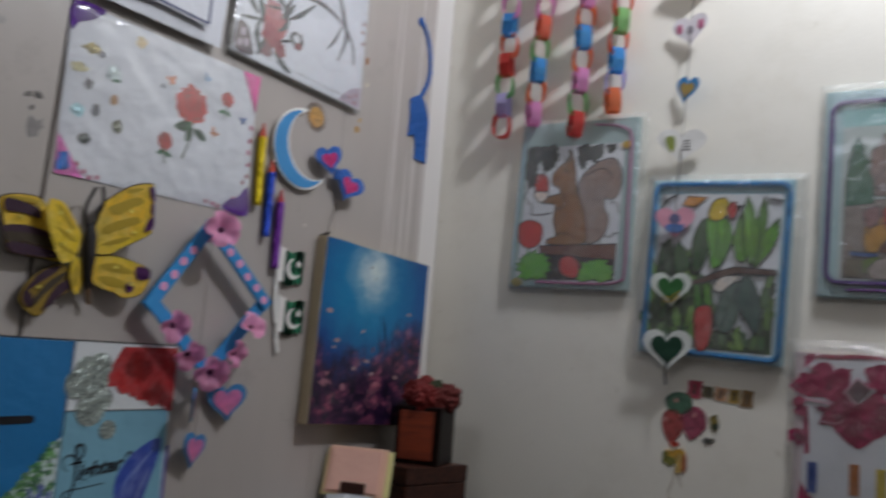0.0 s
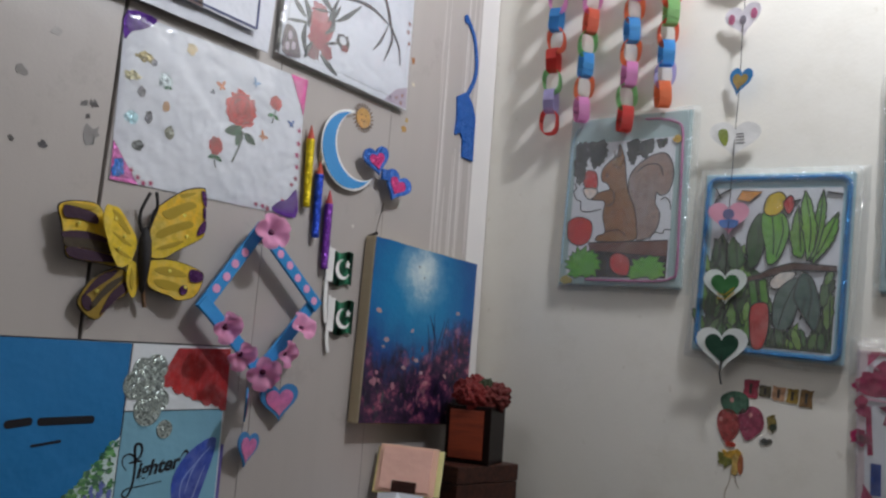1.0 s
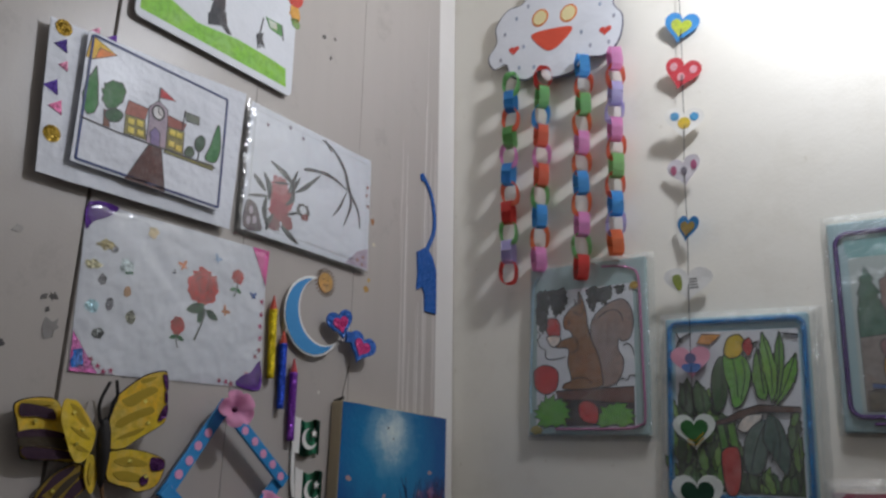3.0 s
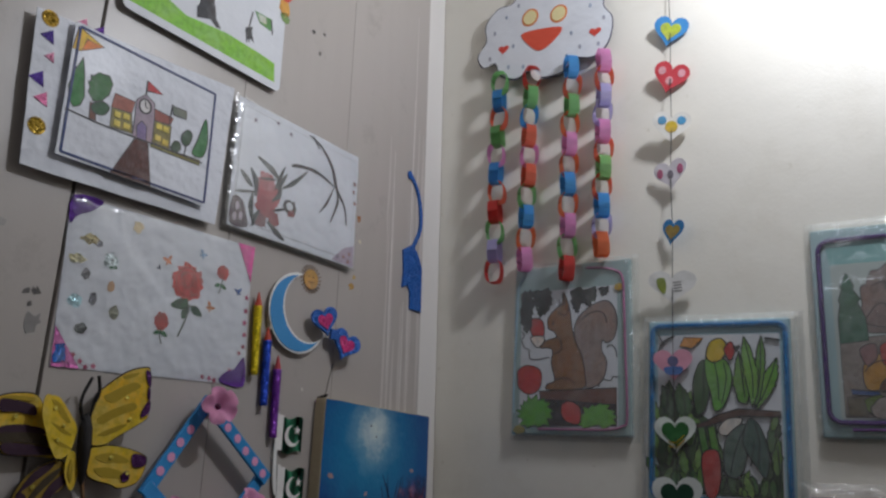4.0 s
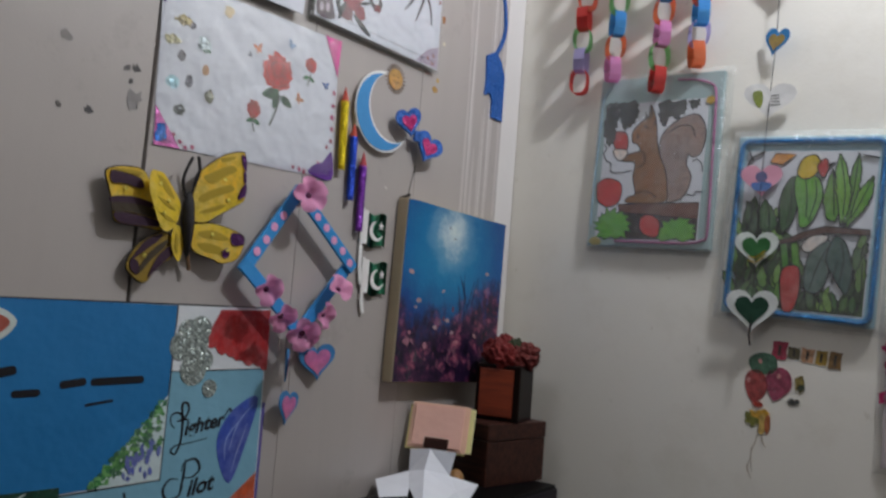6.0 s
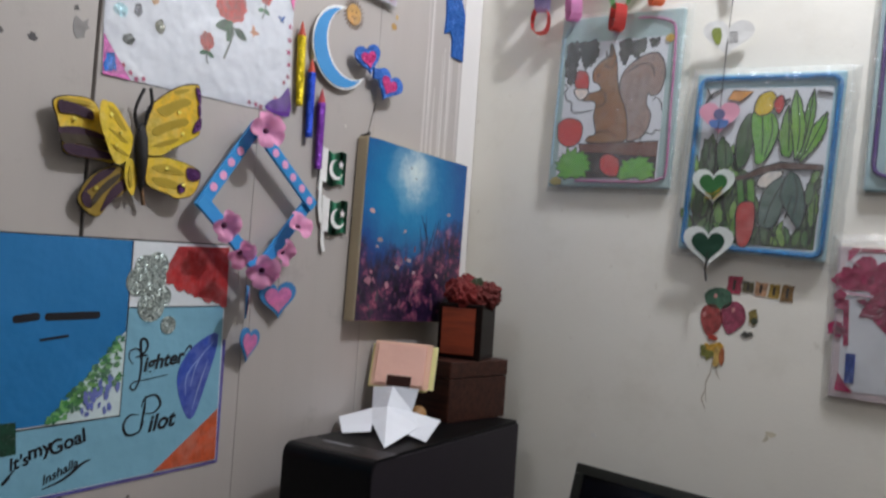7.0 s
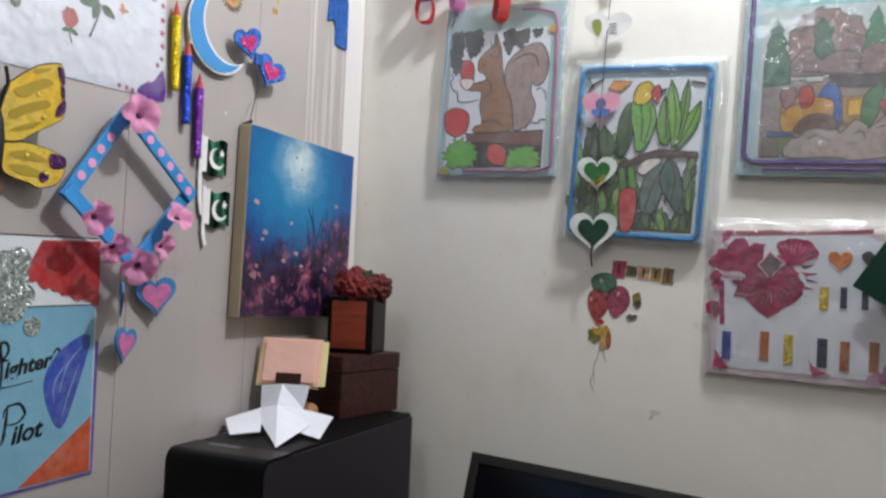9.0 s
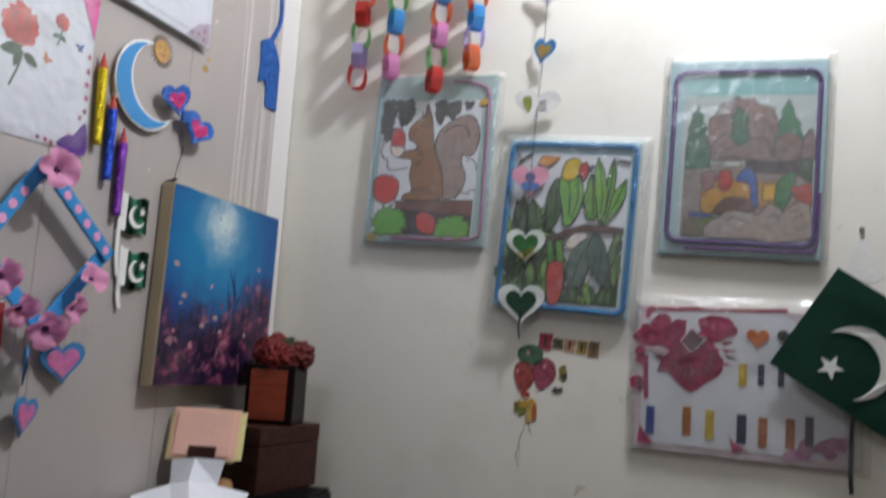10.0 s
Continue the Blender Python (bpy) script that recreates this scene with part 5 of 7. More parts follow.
def pouch(name, u, v, rot, w, h, label, board="a9cfd2", cx=0.0, cy=0.0):
    """A coloured sheet on pale blue card, edged with glitter cord, in a clear plastic pouch."""
    p = thing(name, on_plain(u, v, rot), label, "framed drawing", "pouched drawings")
    part("backing_board", block(bmesh.new(), cx / 1000 - w / 2000, cx / 1000 + w / 2000, cy / 1000 - h / 2000, cy / 1000 + h / 2000, 0.0, 0.013, 0.004, 3), paper(board, 0.1, "board"), p, "pale blue backing board")
    return p


def cord(p, outline, h, r=0.0028, z=0.015, closed=True):
    """Glitter cord laid along an outline in mm."""
    pts = [(x / 1000, y / 1000, z) for x, y in outline]
    if closed:
        pts.append(pts[0])
    part("glitter_cord", tube(bmesh.new(), pts, r, 7), glitter(h, 1100, 0.35), p)


def forest_pouch():
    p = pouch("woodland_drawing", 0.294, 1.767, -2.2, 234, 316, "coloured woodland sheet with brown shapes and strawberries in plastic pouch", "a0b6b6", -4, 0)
    flat("drawing_sheet", rect(194, 254, 3, -8, -17), WHITE_PAPER, p, 13, 13.8)
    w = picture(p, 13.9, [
        ("undergrowth", "2c2622", [(-63, -94), (87, -103), (87, -141), (-97, -143)], 0),
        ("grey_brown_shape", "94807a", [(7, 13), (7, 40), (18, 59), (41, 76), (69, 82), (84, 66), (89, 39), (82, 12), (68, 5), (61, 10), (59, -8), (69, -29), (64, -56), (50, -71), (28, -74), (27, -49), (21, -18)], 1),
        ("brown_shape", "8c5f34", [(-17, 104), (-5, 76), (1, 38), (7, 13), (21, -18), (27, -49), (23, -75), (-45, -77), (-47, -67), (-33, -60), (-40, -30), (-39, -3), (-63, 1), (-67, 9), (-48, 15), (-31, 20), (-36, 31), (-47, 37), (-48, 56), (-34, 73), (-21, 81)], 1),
        ("log", "6e4232", [(-65, -80), (25, -77), (87, -75), (87, -104), (34, -101), (1, -98), (-60, -95)], 0),
        ("leaf_patch", "5fae34", toothed([(-97, -105), (-80, -95), (-53, -98), (-41, -118), (-52, -139), (-90, -142), (-102, -121)], 11, 1, 2), 0),
        ("leaf_patch", "5fae34", toothed([(20, -129), (34, -111), (59, -104), (80, -119), (81, -138), (22, -141)], 9, 2, 2), 0),
        ("strawberry", "c8322e", [(-109, -40), (-91, -31), (-66, -38), (-59, -54), (-65, -77), (-86, -85), (-106, -73), (-110, -53)], 1),
        ("strawberry", "c8322e", [(-18, -105), (-2, -98), (18, -110), (18, -135), (2, -138), (-16, -127)], 1),
        ("acorn", "bf2c2c", [(-86, 53), (-76, 58), (-62, 54), (-56, 41), (-57, 22), (-74, 19), (-84, 33)], 1),
        ("acorn_cup", "e6dcd6", [(-83, 23), (-57, 22), (-57, 10), (-69, 2), (-79, 10)], 1),
        ("dark_leaf", "1a2220", toothed([(-104, 108), (-85, 110), (-80, 87), (-84, 65), (-83, 43), (-94, 33), (-105, 57)], 5, 0, 2), 1),
        ("dark_leaf", "1a2220", toothed([(-82, 110), (-47, 110), (-42, 90), (-50, 72), (-66, 63), (-73, 80)], 5, 1, 2), 1),
        ("dark_leaf", "1a2220", toothed([(0, 106), (48, 105), (47, 90), (32, 76), (21, 86), (14, 65), (4, 75)], 5, 2, 2), 1),
        ("dark_leaf", "242a26", toothed([(56, 106), (72, 106), (70, 98), (61, 92)], 4, 3, 2), 1)], 2.0, INK)
    for pts in ([(-104, 18), (-97, 3), (-87, -2), (-85, -18), (-68, -21), (-44, -17)], [(53, -74), (61, -61), (76, -63), (80, -56), (91, -57)], [(69, -3), (77, 1), (86, -8), (88, -21)], [(-104, 34), (-98, 26), (-104, 18)], [(-31, 20), (-22, 14), (-20, -4), (-34, -12)], [(-5, 76), (-12, 60), (-28, 66)], [(-33, -60), (-10, -56), (8, -66)], [(20, 50), (40, 62), (62, 60), (70, 40)], [(-40, 50), (-36, 46), (-40, 43)]):
        part("pencil_line", ribbon(bmesh.new(), smooth(pts, 4, False), 1.8, 13.7, w), INK, p)
    for pts in ([(-17, 100), (-14, 84), (-20, 80)], [(-26, 92), (-24, 80), (-30, 76)]):
        part("dark_tuft", ribbon(bmesh.new(), smooth(pts, 4, False), 5.0, 13.7, w + 0.1, taper=True), crayon("3a2418"), p)
    cord(p, smooth([(-64, -148), (0, -148), (70, -147), (97, -141), (106, -125), (104, -15), (102, 86), (99, 124), (88, 136), (62, 144), (30, 147)], 5, False), "b06a94", 0.0023, closed=False)
    cord(p, smooth([(-100, 142), (-112, 120), (-114, 60), (-117, -60), (-116, -120)], 5, False), "9ab8c8", 0.002, closed=False)
    flat("gold_sticker", ragged(oval(9, 7, 92, 106, 8), 2, 3, 2), glitter("c8a440"), p, 13, 16)
    flat("gold_sticker", ragged(oval(13, 8, -104, -150, 8), 2, 9, 2), glitter("a99a5a"), p, 13, 16)
    film_sheet("pouch", 240, 324, p, 17, 8, 31)
    pouch_rim(254, 336, p, 15, 12, 31)


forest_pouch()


def jungle_pouch():
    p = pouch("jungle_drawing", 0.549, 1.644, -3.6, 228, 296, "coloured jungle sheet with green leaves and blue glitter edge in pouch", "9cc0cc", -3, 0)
    flat("drawing_sheet", rect(196, 258, 3, -2, -6), WHITE_PAPER, p, 13, 13.8)
    rng = random.Random(21)
    low = []
    spots = [(-84, -12, 60, 20, 1.5), (-62, -18, 52, 20, 1.2), (-44, -20, 44, 16, 1.9), (-92, -46, 44, 18, 1.3), (-70, -56, 46, 18, 1.8), (-48, -60, 42, 18, 1.4), (-92, -92, 46, 18, 1.5), (-72, -104, 50, 20, 1.2), (-52, -104, 44, 18, 1.8), (-34, -96, 36, 14, 1.5), (-90, -130, 42, 18, 1.2), (-66, -132, 36, 18, 1.7), (-40, -132, 34, 16, 1.4),
             (8, -132, 40, 15, 1.2), (22, -132, 46, 15, 1.7), (36, -132, 34, 14, 1.2), (50, -132, 36, 14, 1.9), (64, -130, 30, 14, 1.3), (80, -130, 30, 13, 1.6), (86, -98, 62, 16, 1.55), (90, -40, 36, 14, 1.8), (14, -100, 22, 10, 2.0)]
    spots = [(x, y, rng.uniform(30, 44), rng.uniform(11, 16), rng.uniform(1.0, 2.2)) for x, y in [(-94 + 15 * (k % 5) + rng.uniform(-4, 4), -130 + 19 * (k // 5) + rng.uniform(-5, 5)) for k in range(35)]] + [(4 + 13 * k, -133 + rng.uniform(0, 6), rng.uniform(24, 44), 12, rng.uniform(1.1, 2.1)) for k in range(7)] + spots
    spots += [(-30, -126, 40, 14, 1.5), (-14, -60, 36, 12, 1.3), (6, -78, 30, 10, 1.9), (78, -64, 44, 14, 1.5), (80, -30, 26, 12, 1.2)]
    for k, (x, y, ln, wd, a) in enumerate(spots):
        h = ("3a6430", "5c8c3a", "4c7634", "6a9a40", "2c4c28", "42703a", "7aa648")[k * 3 % 7]
        low.append(("leaf_patch", h, [(x + q * ln * math.cos(a) - e * wd * math.sin(a), y + q * ln * math.sin(a) + e * wd * math.cos(a)) for q, e in ((0, 0), (0.2, 0.42), (0.34, 0.36), (0.44, 0.52), (0.58, 0.4), (0.72, 0.44), (1, 0), (0.74, -0.42), (0.6, -0.36), (0.46, -0.54), (0.3, -0.36), (0.18, -0.44))], 0))
    flat("green_wash", [(-97, 22), (-64, 30), (-40, 0), (-8, -20), (2, -60), (6, -100), (60, -110), (94, -40), (94, -132), (-98, -132)], crayon("3a5c30"), p, 13.7, 13.85, "dark green crayon undergrowth")
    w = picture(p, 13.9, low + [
        ("sun_patch", "e0983c", [(-54, 119), (-23, 117), (-42, 100), (-62, 104)], 0),
        ("broad_leaf", "64a038", toothed([(34, 95), (42, 60), (48, 27), (44, 11), (32, 16), (25, 44), (29, 76)], 3, 1), 0),
        ("broad_leaf", "6cac3c", toothed([(91, 83), (92, 55), (80, 28), (60, 2), (62, 26), (74, 60)], 3, 2), 0),
        ("broad_leaf", "5c9834", toothed([(69, 118), (74, 92), (72, 60), (64, 17), (56, 6), (58, 60), (62, 97)], 3, 3), 0),
        ("broad_leaf", "72b040", toothed([(42, 118), (52, 100), (62, 60), (61, 28), (52, 6), (44, 50), (38, 90)], 3, 4), 0),
        ("dark_leaf", "30552e", toothed([(-92, 38), (-78, 27), (-70, -4), (-76, -17), (-92, 6)], 3, 5), 0),
        ("dark_leaf", "3c6636", toothed([(-70, 25), (-63, 42), (-51, 27), (-40, 3), (-52, -12), (-66, -5)], 3, 6), 0),
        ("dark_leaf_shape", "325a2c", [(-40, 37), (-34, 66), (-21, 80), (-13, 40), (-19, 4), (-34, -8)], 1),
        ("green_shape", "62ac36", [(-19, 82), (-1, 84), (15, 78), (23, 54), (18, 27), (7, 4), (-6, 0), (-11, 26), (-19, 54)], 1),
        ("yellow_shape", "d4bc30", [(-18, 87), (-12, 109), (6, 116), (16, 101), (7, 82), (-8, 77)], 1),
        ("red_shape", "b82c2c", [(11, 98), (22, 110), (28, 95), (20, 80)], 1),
        ("stem_shape", "4a8a30", [(-33, -30), (-23, -24), (-15, -63), (-26, -71)], 0),
        ("stem_shape", "5a9a34", [(-17, -29), (-6, -26), (1, -62), (-11, -66)], 0),
        ("twig", "553426", [(-40, -25), (-18, -18), (1, -7), (32, 3), (94, 0), (95, -8), (33, -8), (3, -19), (-17, -26), (-38, -31)], 0),
        ("red_patch", "c03630", [(-27, -75), (-16, -63), (0, -67), (3, -106), (-5, -134), (-19, -134), (-25, -108)], 1),
        ("pale_shape", "e2e0dc", [(0, -29), (13, -14), (33, -11), (37, -16), (25, -33), (6, -40)], 1),
        ("blue_grey_shape", "46685f", [(8, -62), (15, -39), (34, -22), (45, -26), (44, -59), (37, -92), (24, -104), (9, -95)], 1),
        ("dark_teal_shape", "285850", [(37, -44), (46, -13), (61, -20), (72, -47), (76, -73), (70, -100), (60, -90), (41, -60)], 1)], 2.0, INK)
    for pts in ([(-72, 122), (-92, 110), (-100, 88)], [(-98, 124), (-88, 106)], [(24, 100), (36, 104)], [(74, 116), (96, 112)], [(54, 20), (54, 60), (44, 110)], [(42, 20), (38, 60), (34, 90)], [(66, 16), (80, 50), (90, 80)], [(60, 20), (66, 60), (68, 112)], [(58, -90), (62, -50), (56, -20)], [(48, -84), (54, -50)], [(-24, 60), (-22, 30), (-26, 4)], [(-5, 80), (0, 50), (2, 14)], [(10, 76), (14, 50), (6, 10)], [(18, -96), (26, -60), (38, -30)], [(-58, 34), (-54, 12), (-52, -10)], [(-84, 28), (-80, 2)], [(90, -90), (88, -50)], [(-84, -4), (-80, 40)], [(-68, -98), (-58, -60)]):
        part("ink_line", ribbon(bmesh.new(), smooth(pts, 4, False), 1.6, 13.7, w), INK, p)
    rim = rect(214, 280, 14, -2, -1, 7)
    cord(p, rim, "2470a8", 0.0044)
    cord(p, [(x * 0.975, y * 0.975) for x, y in rim], "5a9cc0", 0.0022)
    film_sheet("pouch", 246, 310, p, 18, 9, 52)
    pouch_rim(262, 320, p, 16, 13, 52)


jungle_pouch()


def train_pouch():
    p = pouch("train_drawing", 0.826, 1.759, -2.6, 240, 322, "coloured steam train and forest sheet in plastic pouch with purple edge", "a2bcc0", -1, -5)
    flat("drawing_sheet", rect(198, 236, 3, 5, -21), paper("b4beba", 0.2), p, 13, 13.8, "greyish coloured sheet")
    w = picture(p, 13.9, [
        ("ground_wash", "8c827c", [(-88, -20), (100, -8), (102, -134), (-88, -136)], 0),
        ("hill", "847470", toothed([(-50, -7), (-54, 31), (-47, 64), (-29, 84), (-6, 90), (16, 84), (43, 67), (55, 35), (68, -5), (13, -10)], 6, 5, 1), 1),
        ("pine", "47705c", [(-73, 83), (-62, 60), (-66, 58), (-55, 40), (-60, 36), (-50, 10), (-49, -23), (-88, -27), (-88, 13), (-84, 34), (-86, 40), (-80, 58), (-83, 60)], 0),
        ("pine", "3e6a54", [(-11, 80), (-2, 70), (6, 63), (4, 44), (12, 19), (-10, 12), (-20, 30), (-17, 47), (-22, 56)], 0),
        ("pine", "438060", [(63, 91), (72, 70), (69, 68), (83, 47), (79, 45), (92, 19), (41, 17), (51, 42), (47, 46), (56, 66), (52, 68)], 0),
        ("bush", "7a6660", [(45, 22), (54, 32), (65, 36), (76, 32), (85, 22), (85, -5), (50, -8)], 1),
        ("bush", "867470", [(-46, 0), (-40, 24), (-26, 32), (-8, 14), (6, 22), (30, 26), (40, 8), (36, -8)], 1),
        ("bush", "766064", [(86, 24), (97, 42), (103, 20), (103, -8), (85, -6)], 1),
        ("pale_gap", "c4cac6", [(-27, -12), (-4, -12), (-4, -20), (-27, -20)], 0),
        ("dark_green", "37503e", [(78, -5), (101, -4), (101, -44), (80, -33)], 0),
        ("dark_band", "443e42", [(3, -12), (86, -10), (86, -29), (36, -30), (7, -27)], 0),
        ("boiler", "b88838", [(-57, -94), (-60, -65), (-48, -46), (-14, -43), (14, -52), (14, -76), (-13, -80), (-38, -95)], 1),
        ("steam_chest", "8c6668", [(-62, -36), (-42, -28), (-40, -48), (-54, -61)], 1),
        ("dome", "b03c34", [(-36, -34), (-28, -27), (-19, -27), (-14, -45), (-19, -58), (-32, -59)], 1),
        ("funnel", "2c5cac", [(-8, -44), (-4, -31), (7, -22), (19, -32), (25, -60), (25, -84), (14, -87), (13, -54), (4, -45)], 1),
        ("cab", "a88442", [(23, -44), (66, -43), (64, -81), (26, -86)], 0),
        ("cab_window", "d4a828", [(32, -49), (51, -48), (51, -72), (32, -73)], 0),
        ("green_door", "3c7a4a", [(53, -43), (76, -26), (74, -61), (61, -89), (50, -82)], 1),
        ("wagon", "a84c42", [(70, -53), (101, -44), (102, -79), (86, -80)], 0),
        ("wheel_arch", "6a4a3c", [(-38, -97), (-28, -76), (-9, -69), (15, -76), (18, -94)], 1),
        ("buffer", "3a5890", [(-78, -95), (-41, -99), (-40, -105), (-77, -103)], 0),
        ("undergrowth", "667a3c", [(-62, -110), (-37, -104), (-46, -130), (-60, -126)], 1),
        ("dark_base", "6c6454", [(-84, -106), (-62, -108), (-58, -134), (-84, -134)], 0),
        ("steam_cloud", "a0948e", toothed([(-50, -134), (-50, -117), (-33, -105), (-12, -92), (10, -95), (25, -98), (43, -78), (61, -92), (81, -72), (100, -84), (102, -130), (20, -135)], 6, 3, 1), 1)], 1.5, PENCIL)
    for pts in ([(-32, -88), (-10, -78), (10, -86)], [(-58, -70), (-46, -56), (-20, -52)], [(-40, 60), (-24, 66), (-14, 56)], [(20, 60), (30, 52), (42, 50)], [(40, -100), (52, -96), (58, -106)], [(70, -92), (82, -88), (90, -98)], [(-20, -108), (-6, -102), (8, -110)]):
        part("pencil_line", ribbon(bmesh.new(), smooth(pts, 4, False), 1.4, 13.7, w), PENCIL, p)
    rim = rect(217, 280, 18, -1, -4, 8)
    cord(p, rim, "46226c", 0.0038)
    cord(p, smooth([(-80, -154), (0, -153), (90, -152), (110, -143), (113, -60)], 6, False), "6c3a84", 0.0024, closed=False)
    flat("teal_band", [(-99, 132), (97, 130), (99, 98), (-95, 97)], paper("86b4b2"), p, 13, 13.6)
    film_sheet("pouch", 246, 330, p, 18, 9, 73)
    pouch_rim(260, 342, p, 16, 13, 73)


train_pouch()


def heart_pouch():
    """Handmade card with a torn crimson heart; its lettering is shown as coloured bars."""
    p = thing("heart_card", on_plain(0.830, 1.404, -1.0), "white card with crimson paper heart and coloured bars in pouch", "framed drawing", "pouched drawings")
    flat("backing_board", ragged(rect(316, 226, 0, -6, -6), 1.0, 3, 8), paper("d2c2c6", 0.1), p, 0, 8, "pale pinkish backing paper")
    flat("sheet", [(-146, 96), (52, 104), (84, 84), (132, 40), (140, -66), (112, -108), (-130, -108), (-152, -86), (-152, 80)], WHITE_PAPER, p, 8, 8.9)
    crimson = [foil(h) for h in ("8c1044", "9c144e", "78103e", "a82258")]
    flat("heart_piece", ragged(smooth([(-110, 40), (-95, 56), (-78, 38), (-53, 58), (-40, 43), (-31, 28), (-34, 5), (-55, -8), (-73, -25), (-88, -21), (-113, 1), (-128, 5)], 3), 1.6, 5, 1), crimson[0], p, 8.8, 9.6, "crimson crumpled paper heart")
    flat("heart_piece", ragged(smooth([(-149, 65), (-140, 82), (-129, 94), (-115, 93), (-109, 83), (-98, 89), (-88, 80), (-89, 67), (-95, 54), (-110, 37), (-124, 43), (-146, 41), (-162, 51), (-165, 61)], 3), 1.4, 7, 1), crimson[1], p, 8.8, 9.9, "crimson crumpled paper heart")
    flat("heart_piece", ragged(smooth([(-70, 84), (-59, 94), (-45, 97), (-27, 94), (-15, 83), (-12, 70), (-37, 58), (-53, 56)], 3), 1.0, 9, 1), crimson[1], p, 8.8, 10.1, "crimson pleated paper fan")
    for k, pts in enumerate(([(-37, 56), (-16, 58), (-30, 50)], [(-36, 46), (-12, 44), (-28, 40)], [(-30, 38), (-10, 30), (-26, 32)], [(-32, 26), (-14, 20), (-30, 20)])):
        flat("torn_strip", ragged(pts, 0.8, k, 3), crimson[k], p, 8.8, 9.4)
    rng = random.Random(19)
    for k in range(26):
        x, y = rng.uniform(-126, -38), rng.uniform(-10, 84)
        s, a = rng.uniform(5, 12), rng.uniform(0, 3.1)
        if abs(x + 84) < 42 - max(0, 20 - y) * 0.9 and not (x > -60 and y > 50):
            flat("crumple", [(x + s * math.cos(a + q) * e, y + s * math.sin(a + q) * e) for q, e in ((0, 1), (1.9, 0.6), (3.3, 0.9), (4.6, 0.5))], crimson[k % 4], p, 9.4, 10.0 + 0.03 * k)
    flat("crimson_strip", ragged([(-146, 100), (60, 107), (60, 112), (-146, 106)], 1.2, 2, 6), crayon("a82a4e"), p, 8, 9.2, "crimson paper edge")
    rng = random.Random(3)
    cuts = bmesh.new()
    for k in range(9):
        a = 0.35 + 1.75 * (k + rng.uniform(-0.3, 0.3)) / 8
        s, e = 14 + rng.uniform(0, 14), rng.uniform(30, 42)
        ribbon(cuts, [(-47 + s * math.cos(a), 55 + s * math.sin(a)), (-47 + (s + e) / 2 * math.cos(a), 55 + (s + e) / 2 * math.sin(a)), (-47 + e * math.cos(a), 55 + e * math.sin(a))], rng.uniform(0.4, 1.0), 10.0, 10.5, taper=True)
    for pts, wd in (([(-95, 54), (-79, 75), (-60, 60)], 2.4), ([(-95, 54), (-80, 36)], 2.0), ([(-148, 38), (-126, 36), (-112, 34)], 3.0), ([(-146, 88), (-134, 80)], 1.2), ([(-126, 8), (-108, 6)], 1.4)):
        ribbon(cuts, pts, wd, 9.7, 11.0)
    # pale ribs that colour in the glints along the heart's pleats
    for k in range(15):
        a = -2.9 + 3.0 * k / 14 + rng.uniform(-0.08, 0.08)
        s, e = rng.uniform(18, 28), rng.uniform(34, 46)
        ribbon(cuts, [(-80 + s * math.cos(a), 34 + s * 0.9 * math.sin(a)), (-80 + (s + e) / 2 * math.cos(a + 0.04), 34 + (s + e) / 2 * 0.9 * math.sin(a + 0.04)), (-80 + e * math.cos(a), 34 + e * 0.9 * math.sin(a))], rng.uniform(0.4, 0.9), 10.4, 11.0, taper=True)
    part("paper_fold", cuts, paper("d8a8ba"), p, "pale folds, cuts and painted pleat glints in the crimson paper")
    flat("dark_fold", [(-93, 54), (-79, 73), (-61, 59), (-78, 36)], crayon("64424e"), p, 9.6, 10.9)
    for x, y, r in ((-158, 58, 11), (-156, 34, 9), (-156, 20, 8), (-160, -16, 12), (-156, -22, 8), (-150, 70, 8)):
        flat("crimson_petal", ragged(oval(r, r, x, y, 8), r * 0.2, int(x * 3 + y), 2), crimson[1], p, 8, 10.2)
    for pts in ([(-150, 103), (-134, 104), (-148, 86)], [(-153, -80), (-133, -110), (-155, -108)], [(-21, -82), (-11, -97), (10, -105), (-14, -109)]):
        flat("crimson_corner", ragged(pts, 1.2, 4, 3), crimson[3], p, 8.8, 10.0)
    flat("crimson_bar", [(-152, 28), (-144, 28), (-141, -40), (-148, -42)], crimson[1], p, 8.8, 9.6)
    for k in range(16):
        x = rng.uniform(66, 142)
        flat("mauve_petal", ragged(oval(rng.uniform(6, 14), rng.uniform(6, 12), x, -92 + rng.uniform(-14, 10) + (x - 66) * 0.12, 7), 2.5, k, 2), crayon(("a8709a", "9a5a8e", "b88aa8")[k % 3]), p, 8.8, 9.5 + 0.03 * k)
    for x, y, wd, h in ((-137, -74, 9, "2a4a9a"), (-82, -70, 9, "b0682f"), (-48, -72, 9, "c8b040"), (-2, -74, 10, "22284e"), (28, -76, 9, "a8623a"), (66, -74, 9, "a8623a"), (92, -68, 8, "5a4a6a")):
        flat("lettering_bar", rect(wd + 4, 44, 0, x, y), glitter(h, 900, 0.3), p, 8.8, 10.2)
    for x, y, wd, ht, h in ((-2, 8, 12, 34, "c8a83a"), (24, 10, 9, 32, "26284a"), (52, 10, 9, 32, "26284a")):
        flat("lettering_bar", rect(wd, ht, 0, x, y), glitter(h, 900, 0.3), p, 8.8, 10.2)
    flat("small_heart", heart(33, 18, 64), glitter("c86a1e", 900, 0.35), p, 8.8, 11, "orange glitter heart")
    flat("small_heart", heart(33, 62, 66), glitter("2a2c34", 900, 0.35), p, 8.8, 11, "dark glitter heart")
    film_sheet("pouch", 326, 236, p, 13, 12, 95, "", 80, 58, 2.2, LOOSE_FILM)
